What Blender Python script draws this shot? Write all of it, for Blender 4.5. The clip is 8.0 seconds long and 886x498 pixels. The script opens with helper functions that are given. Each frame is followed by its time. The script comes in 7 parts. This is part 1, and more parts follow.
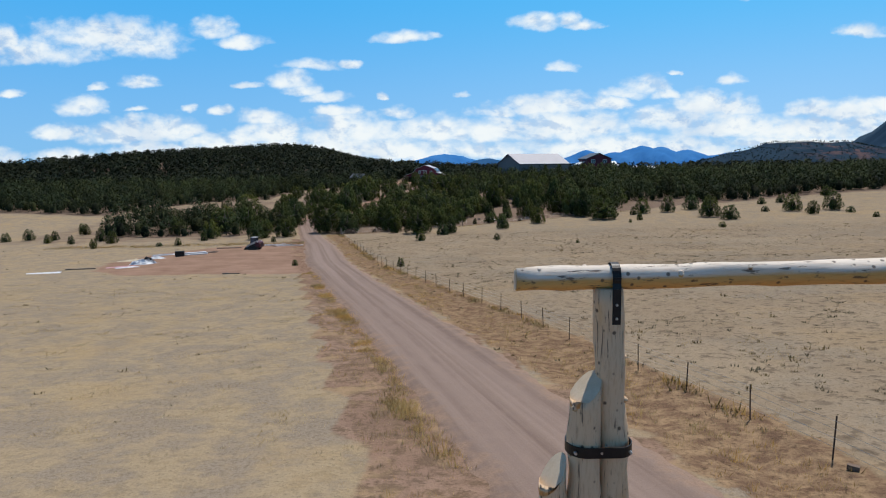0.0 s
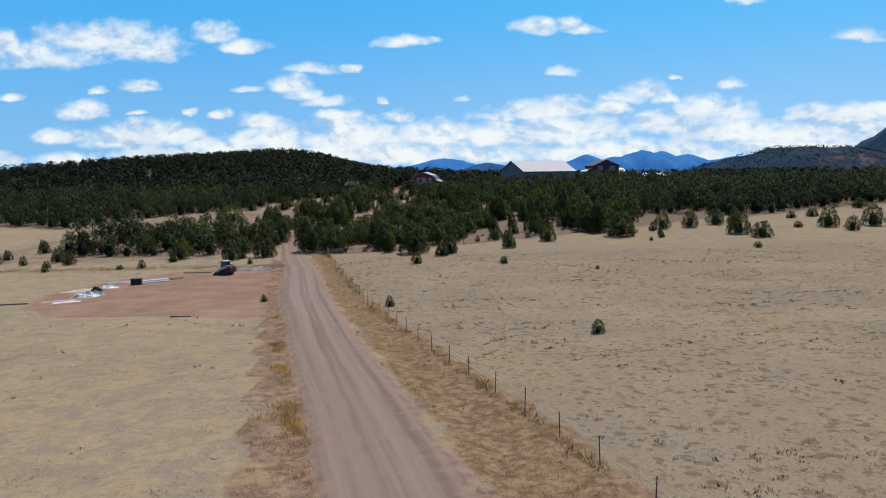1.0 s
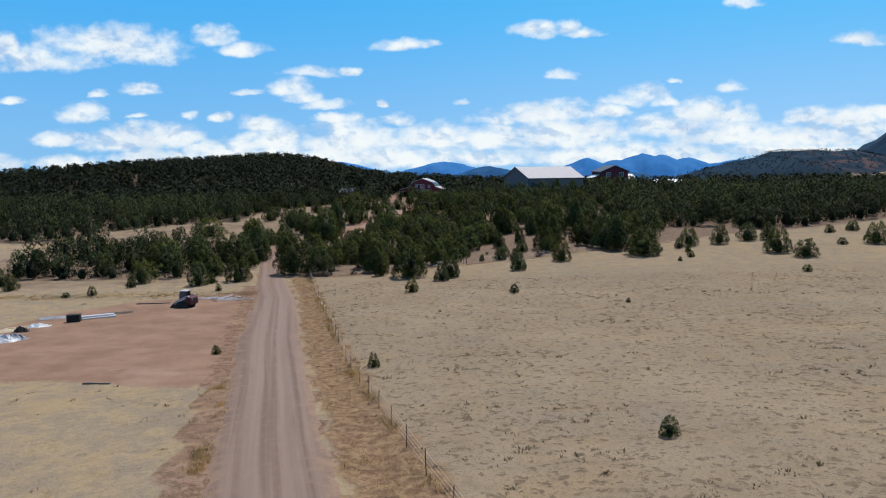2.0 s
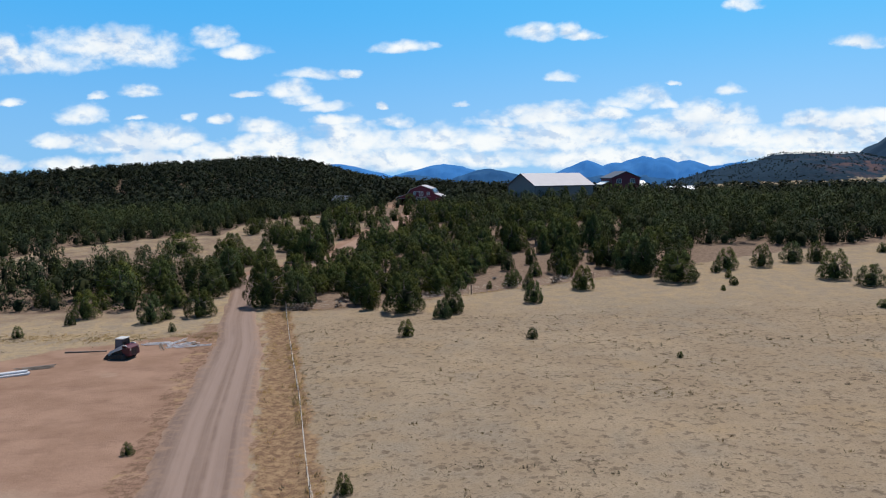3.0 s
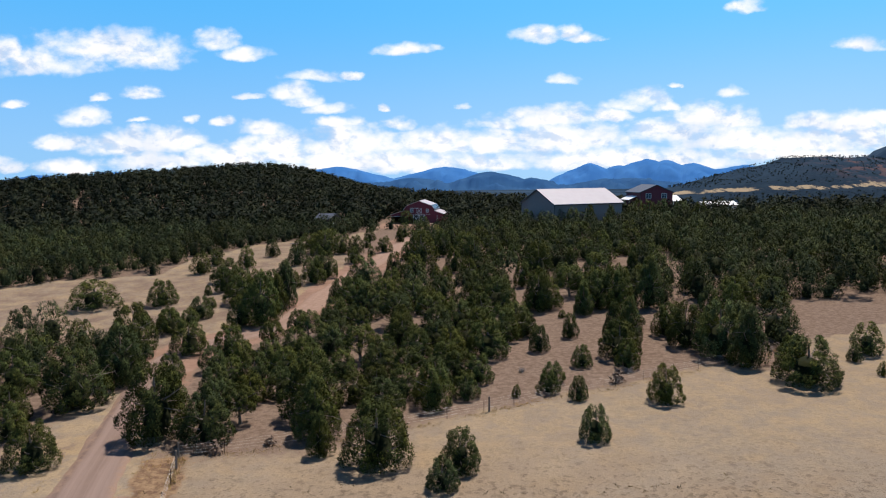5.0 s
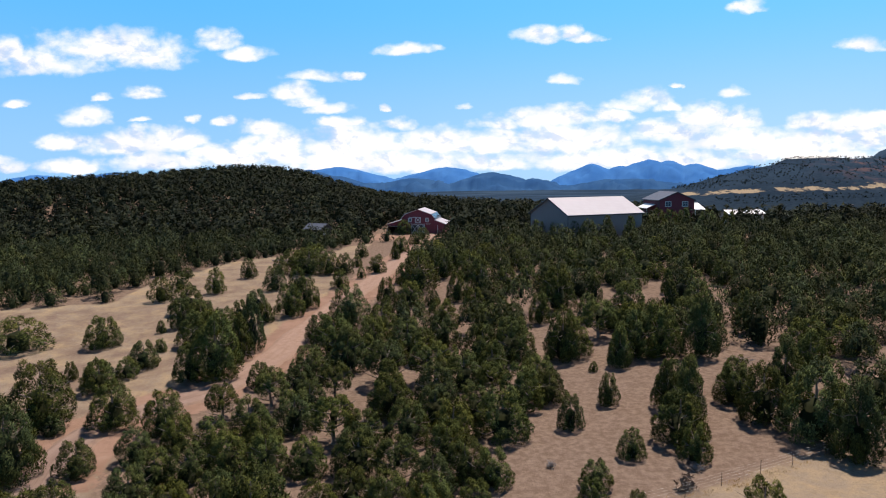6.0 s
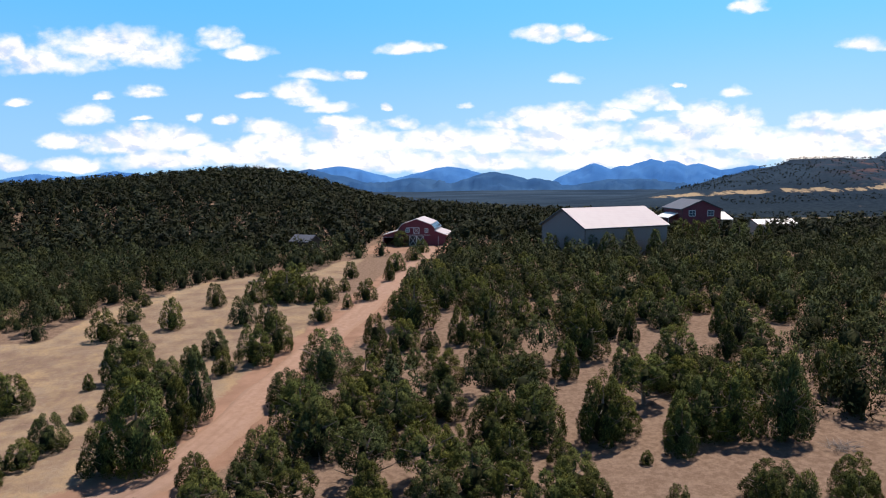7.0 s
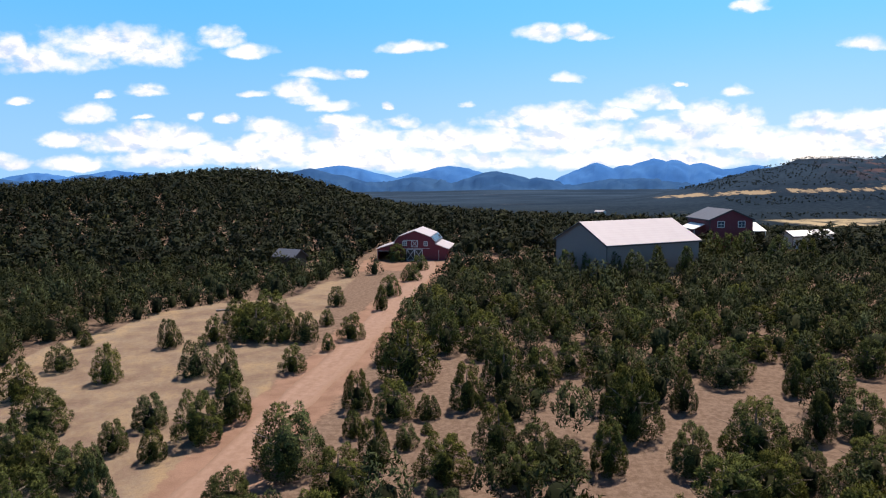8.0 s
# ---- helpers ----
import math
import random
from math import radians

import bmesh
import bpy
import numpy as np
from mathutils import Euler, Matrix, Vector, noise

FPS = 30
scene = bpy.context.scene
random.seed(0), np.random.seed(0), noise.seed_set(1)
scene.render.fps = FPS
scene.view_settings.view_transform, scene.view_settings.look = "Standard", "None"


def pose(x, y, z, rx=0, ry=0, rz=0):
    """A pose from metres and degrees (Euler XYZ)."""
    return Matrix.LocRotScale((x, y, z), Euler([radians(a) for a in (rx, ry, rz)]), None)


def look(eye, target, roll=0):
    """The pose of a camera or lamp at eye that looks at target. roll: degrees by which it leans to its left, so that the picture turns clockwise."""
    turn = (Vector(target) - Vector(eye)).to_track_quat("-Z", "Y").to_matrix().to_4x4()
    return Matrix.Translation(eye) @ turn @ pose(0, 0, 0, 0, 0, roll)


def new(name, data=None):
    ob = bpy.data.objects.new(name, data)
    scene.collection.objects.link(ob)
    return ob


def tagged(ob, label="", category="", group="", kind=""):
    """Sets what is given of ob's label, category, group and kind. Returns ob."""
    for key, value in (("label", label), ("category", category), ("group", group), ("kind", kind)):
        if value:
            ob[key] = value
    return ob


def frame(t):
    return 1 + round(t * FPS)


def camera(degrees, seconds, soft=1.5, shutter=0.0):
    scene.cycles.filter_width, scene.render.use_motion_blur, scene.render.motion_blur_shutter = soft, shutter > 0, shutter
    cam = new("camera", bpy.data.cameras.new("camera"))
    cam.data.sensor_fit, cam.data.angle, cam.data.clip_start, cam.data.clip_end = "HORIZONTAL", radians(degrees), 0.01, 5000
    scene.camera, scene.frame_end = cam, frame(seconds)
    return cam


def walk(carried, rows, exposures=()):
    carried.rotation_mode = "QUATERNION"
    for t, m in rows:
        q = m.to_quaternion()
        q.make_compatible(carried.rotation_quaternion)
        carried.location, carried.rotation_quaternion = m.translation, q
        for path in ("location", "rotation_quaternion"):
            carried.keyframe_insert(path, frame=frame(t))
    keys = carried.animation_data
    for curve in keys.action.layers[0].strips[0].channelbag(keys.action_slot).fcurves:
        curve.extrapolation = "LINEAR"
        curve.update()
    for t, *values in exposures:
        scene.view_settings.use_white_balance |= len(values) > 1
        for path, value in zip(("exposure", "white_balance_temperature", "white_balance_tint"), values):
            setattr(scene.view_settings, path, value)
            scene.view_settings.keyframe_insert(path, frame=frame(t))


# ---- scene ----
cam = camera(63.8, 8.0, soft=1.1)
METRES, EYE, TILT, LEAN, TURN = 165.0, 6.5, 3.6, -1.2, 0.0
ROWS = [
    (0.0, 0.0, 0.0, 0.0, -0.33, -10.49, 1.78),
    (0.5, 0.0008, 0.0518, 0.0012, -0.33, -10.32, 1.77),
    (1.0, 0.0016, 0.1055, 0.002, -0.33, -10.17, 1.74),
    (1.5, 0.0022, 0.1604, 0.0023, -0.34, -10.04, 1.73),
    (3.0, 0.0015, 0.3355, 0.0055, -0.39, -9.75, 1.66),
    (3.5, 0.0019, 0.4005, 0.0081, -0.37, -9.7, 1.64),
    (4.0, 0.0026, 0.465, 0.0103, -0.33, -9.64, 1.61),
    (4.5, 0.0033, 0.5282, 0.0127, -0.29, -9.6, 1.61),
    (6.0, 0.0046, 0.7276, 0.0182, -0.15, -9.57, 1.56),
    (6.5, 0.0051, 0.7963, 0.0203, -0.1, -9.6, 1.5),
    (7.0, 0.0053, 0.8642, 0.022, -0.04, -9.63, 1.48),
    (7.5, 0.0054, 0.9325, 0.0237, 0.02, -9.67, 1.45),
    (8.0, 0.0056, 0.9996, 0.0261, 0.06, -9.71, 1.44),
]
walk(cam, [(t, pose(0, 0, EYE, TILT, LEAN, TURN) @ pose(METRES * x, METRES * y, METRES * z, 90 + pitch, roll, yaw)) for t, x, y, z, yaw, pitch, roll in ROWS],
     exposures=[(0.0, -0.05, 6400.0, 8.0), (1.5, -0.04, 6400.0, 8.0), (3.5, 0.04, 6600.0, 11.0), (5.0, 0.18, 6900.0, 15.0), (6.5, 0.32, 7250.0, 19.0), (8.0, 0.35, 7400.0, 20.0)])

# ---- sky, clouds and sun ----
SUN_ELEV, SUN_AZ = 64.0, 34.0       # degrees; azimuth from straight ahead towards the right
SUN_DIR = Vector((math.sin(radians(SUN_AZ)) * math.cos(radians(SUN_ELEV)), math.cos(radians(SUN_AZ)) * math.cos(radians(SUN_ELEV)), math.sin(radians(SUN_ELEV))))
# clouds: bearing and height as tangents, half width, half height
HIGH_CLOUDS = [
    (-0.453, 0.181, 0.108, 0.024), (-0.543, 0.156, 0.077, 0.018), (-0.398, 0.170, 0.053, 0.024), (-0.600, 0.174, 0.026, 0.017), (-0.308, 0.187, 0.035, 0.014), (-0.267, 0.170, 0.036, 0.010),
    (-0.049, 0.172, 0.043, 0.008), (0.138, 0.192, 0.045, 0.012), (0.181, 0.194, 0.020, 0.010), (0.198, 0.185, 0.028, 0.007), (0.166, 0.131, 0.027, 0.009), (0.416, 0.226, 0.028, 0.009),
    (0.581, 0.175, 0.040, 0.011), (0.280, 0.105, 0.041, 0.014), (0.253, 0.095, 0.038, 0.008), (0.309, 0.093, 0.027, 0.007), (0.402, 0.112, 0.023, 0.008)]
SMALL_CLOUDS = [
    (-0.174, 0.136, 0.045, 0.008), (-0.206, 0.116, 0.036, 0.013), (-0.158, 0.094, 0.034, 0.008), (-0.191, 0.104, 0.031, 0.009), (-0.267, 0.110, 0.022, 0.005), (0.030, 0.095, 0.014, 0.005),
    (-0.076, 0.094, 0.010, 0.005), (-0.491, 0.085, 0.036, 0.016), (-0.414, 0.115, 0.030, 0.009), (-0.471, 0.110, 0.017, 0.005), (-0.591, 0.101, 0.023, 0.006), (-0.344, 0.079, 0.014, 0.006),
    (-0.302, 0.077, 0.016, 0.007), (-0.416, 0.077, 0.016, 0.004), (0.322, 0.119, 0.008, 0.003), (-0.122, 0.138, 0.020, 0.005)]
WEST_BANK = [
    (-0.523, 0.048, 0.044, 0.013), (-0.453, 0.043, 0.056, 0.016), (-0.400, 0.050, 0.063, 0.020), (-0.365, 0.055, 0.039, 0.017), (-0.612, 0.018, 0.041, 0.011), (-0.510, 0.016, 0.057, 0.011),
    (-0.399, 0.022, 0.102, 0.014), (-0.301, 0.031, 0.075, 0.016), (-0.253, 0.066, 0.031, 0.012), (-0.232, 0.048, 0.056, 0.020), (-0.139, 0.073, 0.039, 0.009), (-0.122, 0.050, 0.086, 0.022),
    (-0.061, 0.070, 0.028, 0.011), (-0.014, 0.047, 0.079, 0.020), (0.080, 0.072, 0.047, 0.012), (0.147, 0.079, 0.086, 0.015), (0.066, 0.047, 0.086, 0.022), (0.176, 0.051, 0.094, 0.025),
    (0.239, 0.081, 0.031, 0.010)]
EAST_BANK = [
    (0.316, 0.060, 0.065, 0.019), (0.363, 0.080, 0.047, 0.018), (0.412, 0.075, 0.039, 0.016), (0.403, 0.052, 0.095, 0.021), (0.520, 0.070, 0.055, 0.012), (0.571, 0.069, 0.071, 0.015),
    (0.506, 0.043, 0.103, 0.021), (0.604, 0.047, 0.063, 0.021), (-0.061, 0.020, 0.236, 0.017), (0.254, 0.020, 0.237, 0.017), (0.491, 0.026, 0.158, 0.012), (0.621, 0.074, 0.031, 0.011),
    (-0.171, 0.030, 0.126, 0.016)]


class Nodes:
    """Short hand for laying shader nodes."""

    def __init__(self, tree):
        self.t, self.n, self.l = tree, tree.nodes, tree.links
        self.n.clear()

    def put(self, sock, value):
        if isinstance(value, bpy.types.NodeSocket):
            self.l.new(value, sock)
        else:
            sock.default_value = value

    def add(self, kind, out=0, props=(), **ins):
        node = self.n.new(kind)
        for key, value in props:
            setattr(node, key, value)
        for key, value in ins.items():
            name = key[1:] if key[0] == "_" else key
            self.put(node.inputs[int(name)] if name.isdigit() else node.inputs[name.replace("_", " ")], value)
        return node.outputs[out]

    def math(self, op, a, b=0.0, clamp=False):
        return self.add("ShaderNodeMath", 0, (("operation", op), ("use_clamp", clamp)), _0=a, _1=b)

    def vec(self, op, a, b=(0, 0, 0), out=0):
        return self.add("ShaderNodeVectorMath", out, (("operation", op),), _0=a, _1=b)

    def mix(self, f, a, b, mode="MIX"):
        node = self.n.new("ShaderNodeMix")
        node.data_type, node.blend_type = "RGBA", mode
        self.put(node.inputs[0], f), self.put(node.inputs[6], a), self.put(node.inputs[7], b)
        return node.outputs[2]

    def noise(self, vector, scale, detail=4.0, rough=0.55, dist=0.0):
        return self.add("ShaderNodeTexNoise", 0, (), Vector=vector, Scale=scale, Detail=detail, Roughness=rough, Distortion=dist)

    def step(self, x, a, b):
        return self.add("ShaderNodeMapRange", 0, (("interpolation_type", "SMOOTHSTEP"),), _0=x, _1=a, _2=b, _3=0.0, _4=1.0)


world = bpy.data.worlds.new("sky")
scene.world = world
world.use_nodes = True
w = Nodes(world.node_tree)
sky = w.add("ShaderNodeTexSky", 0, (("sky_type", "NISHITA"), ("sun_disc", False), ("sun_elevation", radians(SUN_ELEV)), ("sun_rotation", radians(SUN_AZ)), ("altitude", 1900.0), ("dust_density", 0.6), ("ozone_density", 2.0)))
ray = w.add("ShaderNodeTexCoord", 0)
sep = w.n.new("ShaderNodeSeparateXYZ")
w.put(sep.inputs[0], ray)
ahead = w.math("MAXIMUM", sep.outputs[1], 0.02)
flat = w.n.new("ShaderNodeCombineXYZ")
w.put(flat.inputs[0], w.math("DIVIDE", sep.outputs[0], ahead)), w.put(flat.inputs[1], w.math("DIVIDE", sep.outputs[2], ahead))
uv = flat.outputs[0]
stretched = w.vec("MULTIPLY", uv, (1.0, 1.5, 1.0))
wob = w.add("ShaderNodeTexNoise", 1, (), Vector=stretched, Scale=16.0, Detail=5.0, Roughness=0.6)
bent = w.vec("ADD", uv, w.vec("MULTIPLY", w.vec("SUBTRACT", wob, (0.5, 0.5, 0.5)), (0.050, 0.020, 0.0)))


def cloud_cover(rows, start=-1.0):
    """Rounded heaps with flatter undersides."""
    best = start
    for u, v, a, b in rows:
        q = w.n.new("ShaderNodeSeparateXYZ")
        w.put(q.inputs[0], w.vec("MULTIPLY", w.vec("SUBTRACT", bent, (u, v - 0.35 * b, 0)), (1 / a, 1 / (1.4 * b), 0)))
        y = w.math("MAXIMUM", q.outputs[1], w.math("MULTIPLY", q.outputs[1], -2.1))
        best = w.math("MAXIMUM", w.math("SUBTRACT", 1.0, w.math("ADD", w.math("POWER", w.math("ABSOLUTE", q.outputs[0]), 2.0), w.math("MULTIPLY", y, y))), best)
    return best


warped = w.vec("ADD", stretched, w.vec("MULTIPLY", wob, (0.018, 0.018, 0.0)))
lobes = w.add("ShaderNodeTexVoronoi", 0, (("feature", "SMOOTH_F1"),), Vector=warped, Scale=34.0, Detail=2.0, Roughness=0.5, Smoothness=0.5)
fine = w.noise(stretched, 60.0, 6.0, 0.62)
puff = w.noise(stretched, 15.0, 5.0, 0.58, 0.2)
ragged = w.math("ADD", w.math("MULTIPLY", w.math("SUBTRACT", 0.42, lobes), 0.8), w.math("ADD", w.math("MULTIPLY", w.math("SUBTRACT", fine, 0.5), 0.9), w.math("MULTIPLY", w.math("SUBTRACT", puff, 0.52), 1.3)))
high_field = w.math("ADD", cloud_cover(HIGH_CLOUDS + SMALL_CLOUDS), ragged)
bank_field = w.math("ADD", cloud_cover(WEST_BANK + EAST_BANK), ragged)
high = w.math("MULTIPLY", w.step(high_field, -0.75, 0.95), 0.97)
bank = w.math("MULTIPLY", w.step(bank_field, -0.70, 0.75), 0.97)
# overhead and behind: scattered fair-weather clouds of the same kind
rest = w.step(w.noise(w.vec("MULTIPLY", ray, (1.0, 1.0, 2.2)), 3.2, 6.0, 0.6), 0.58, 0.70)
rest = w.math("MULTIPLY", rest, w.math("MAXIMUM", w.step(sep.outputs[1], 0.5, 0.2), w.step(sep.outputs[2], 0.36, 0.5)))
cover = w.math("MAXIMUM", w.math("MAXIMUM", high, bank), w.math("MULTIPLY", rest, 0.35))
cover = w.math("MULTIPLY", cover, w.step(sep.outputs[2], -0.03, 0.0))
# each heap is bright towards the sun and blue-grey on its far and under side
sunward = w.noise(w.vec("ADD", stretched, (0.004, 0.013, 0.0)), 15.0, 5.0, 0.58, 0.2)
crease = w.step(w.math("SUBTRACT", sunward, puff), -0.01, 0.13)
belly = w.step(w.noise(w.vec("ADD", stretched, (0.3, 0.012, 0.0)), 8.0, 4.0, 0.55), 0.47, 0.70)
shade = w.math("ADD", w.math("MULTIPLY", crease, 0.75), w.math("MULTIPLY", belly, 0.55), True)
cloud_colour = w.mix(shade, (1.0, 1.02, 1.01, 1), (0.52, 0.66, 0.86, 1))
blue = w.mix(1.0, sky, (0.48, 0.72, 0.98, 1), "MULTIPLY")
haze = w.mix(w.step(sep.outputs[2], 0.24, 0.02), (0.95, 5.7, 11.3, 1), (3.0, 6.4, 10.8, 1))
haze = w.mix(w.step(sep.outputs[0], -0.45, 0.50), w.mix(1.0, haze, (0.86, 0.96, 0.99, 1), "MULTIPLY"), w.mix(1.0, haze, (1.30, 1.12, 1.04, 1), "MULTIPLY"))
blue = w.mix(w.math("MULTIPLY", w.step(sep.outputs[2], 0.62, 0.20), 0.80), blue, haze)
SKY_STRENGTH = 0.09
blue_bg = w.add("ShaderNodeBackground", 0, (), Color=blue, Strength=SKY_STRENGTH)
cloud_bg = w.add("ShaderNodeBackground", 0, (), Color=cloud_colour, Strength=0.98)
both = w.add("ShaderNodeMixShader", 0, (), _0=w.math("MULTIPLY", cover, 0.96), _1=blue_bg, _2=cloud_bg)
w.l.new(both, w.n.new("ShaderNodeOutputWorld").inputs[0])

sun = new("sun", bpy.data.lights.new("sun", "SUN"))
sun.data.energy, sun.data.angle, sun.data.color = 5.0, radians(0.55), (1.0, 0.95, 0.87)
sun.matrix_world = look(SUN_DIR * 400, (0, 0, 0))

# ---- materials ----
TONE = (0.78, 0.78, 0.78, 1)      # common reflectance of the mottled surfaces


def material(name, ramp, rough=0.8, metal=0.0, scale=2.0, fine=18.0, bump=0.15, spread=0.5, per_object=0.0, distance=0.03, stretch=(1, 1, 1), detail=5.0):
    """Two-scale mottled surface: ramp is two or three colours."""
    m = bpy.data.materials.new(name)
    m.use_nodes = True
    k = Nodes(m.node_tree)
    co = k.vec("MULTIPLY", k.add("ShaderNodeTexCoord", 3), stretch)
    a, b = k.noise(co, scale, detail), k.noise(co, fine, detail, 0.6)
    f = k.math("ADD", k.math("MULTIPLY", a, 0.6), k.math("MULTIPLY", b, 0.4))
    f = k.add("ShaderNodeMapRange", 0, (), _0=f, _1=0.5 - spread / 2, _2=0.5 + spread / 2, _3=0.0, _4=1.0)
    col = k.mix(f, (*ramp[0], 1), (*ramp[-1], 1)) if len(ramp) == 2 else k.mix(k.step(f, 0.5, 1.0), k.mix(k.step(f, 0.0, 0.5), (*ramp[0], 1), (*ramp[1], 1)), (*ramp[2], 1))
    if per_object:
        rnd = k.add("ShaderNodeObjectInfo", 5)
        g = k.add("ShaderNodeMapRange", 0, (), _0=rnd, _1=0.0, _2=1.0, _3=1 - per_object, _4=1 + per_object)
        col = k.mix(1.0, col, k.add("ShaderNodeCombineColor", 0, (), _0=g, _1=g, _2=g), "MULTIPLY")
    shader = k.n.new("ShaderNodeBsdfPrincipled")
    k.put(shader.inputs["Base Color"], k.mix(1.0, col, TONE, "MULTIPLY"))
    k.put(shader.inputs["Roughness"], k.math("ADD", rough - 0.08, k.math("MULTIPLY", b, 0.16)))
    shader.inputs["Metallic"].default_value = metal
    if bump:
        k.put(shader.inputs["Normal"], k.add("ShaderNodeBump", 0, (), Strength=bump, Distance=distance, Height=f))
    k.l.new(shader.outputs[0], k.n.new("ShaderNodeOutputMaterial").inputs[0])
    return m


def foliage(name, dark, mid, light, per_object=0.22, thin=(1.25, 1.2, 0.6), lit=0.20):
    m = bpy.data.materials.new(name)
    m.use_nodes = True
    k = Nodes(m.node_tree)
    where = k.add("ShaderNodeNewGeometry", 0)
    island = k.add("ShaderNodeNewGeometry", 8)
    tree_tone = k.noise(where, 0.22, 2.0)
    f = k.math("ADD", k.math("MULTIPLY", k.noise(where, 1.4, 3.0), 0.4), k.math("MULTIPLY", island, 0.6))
    col = k.mix(k.step(f, 0.45, 0.95), k.mix(k.step(f, 0.0, 0.5), (*dark, 1), (*mid, 1)), (*light, 1))
    col = k.mix(k.step(tree_tone, 0.40, 0.62), k.mix(1.0, col, (0.88, 0.98, 1.10, 1), "MULTIPLY"), k.mix(1.0, col, (1.10, 1.04, 0.84, 1), "MULTIPLY"))
    rnd = k.add("ShaderNodeObjectInfo", 5)
    g = k.add("ShaderNodeMapRange", 0, (), _0=rnd, _1=0.0, _2=1.0, _3=1 - per_object, _4=1 + per_object)
    hue = k.math("FRACT", k.math("MULTIPLY", rnd, 7.31))
    cast = k.mix(k.math("MULTIPLY", hue, min(1.0, per_object * 3)), (1.0, 1.0, 1.0, 1), k.mix(k.step(hue, 0.5, 0.9), (1.12, 1.06, 0.78, 1), (0.94, 0.98, 1.25, 1)))
    col = k.mix(1.0, k.mix(1.0, col, cast, "MULTIPLY"), k.add("ShaderNodeCombineColor", 0, (), _0=g, _1=g, _2=g), "MULTIPLY")
    own = k.math("ADD", 1.0, k.add("ShaderNodeAttribute", 2, (("attribute_name", "tone"),)))
    col = k.mix(1.0, col, k.add("ShaderNodeCombineColor", 0, (), _0=own, _1=own, _2=own), "MULTIPLY")
    shader = k.n.new("ShaderNodeBsdfPrincipled")
    k.put(shader.inputs["Base Color"], k.mix(1.0, col, TONE, "MULTIPLY"))
    shader.inputs["Roughness"].default_value = 0.85
    shader.inputs["Specular IOR Level"].default_value = 0.08
    through_leaf = k.add("ShaderNodeBsdfTranslucent", 0, (), Color=k.mix(1.0, col, (*thin, 1), "MULTIPLY"))
    k.l.new(k.add("ShaderNodeMixShader", 0, (), _0=lit, _1=shader.outputs[0], _2=through_leaf), k.n.new("ShaderNodeOutputMaterial").inputs[0])
    return m


def plain_shader(k, col, rough, normal=None, spec=0.3):
    shader = k.n.new("ShaderNodeBsdfPrincipled")
    k.put(shader.inputs["Base Color"], k.mix(1.0, col, TONE, "MULTIPLY"))
    k.put(shader.inputs["Roughness"], rough)
    shader.inputs["Specular IOR Level"].default_value = spec
    if normal is not None:
        k.put(shader.inputs["Normal"], normal)
    k.l.new(shader.outputs[0], k.n.new("ShaderNodeOutputMaterial").inputs[0])


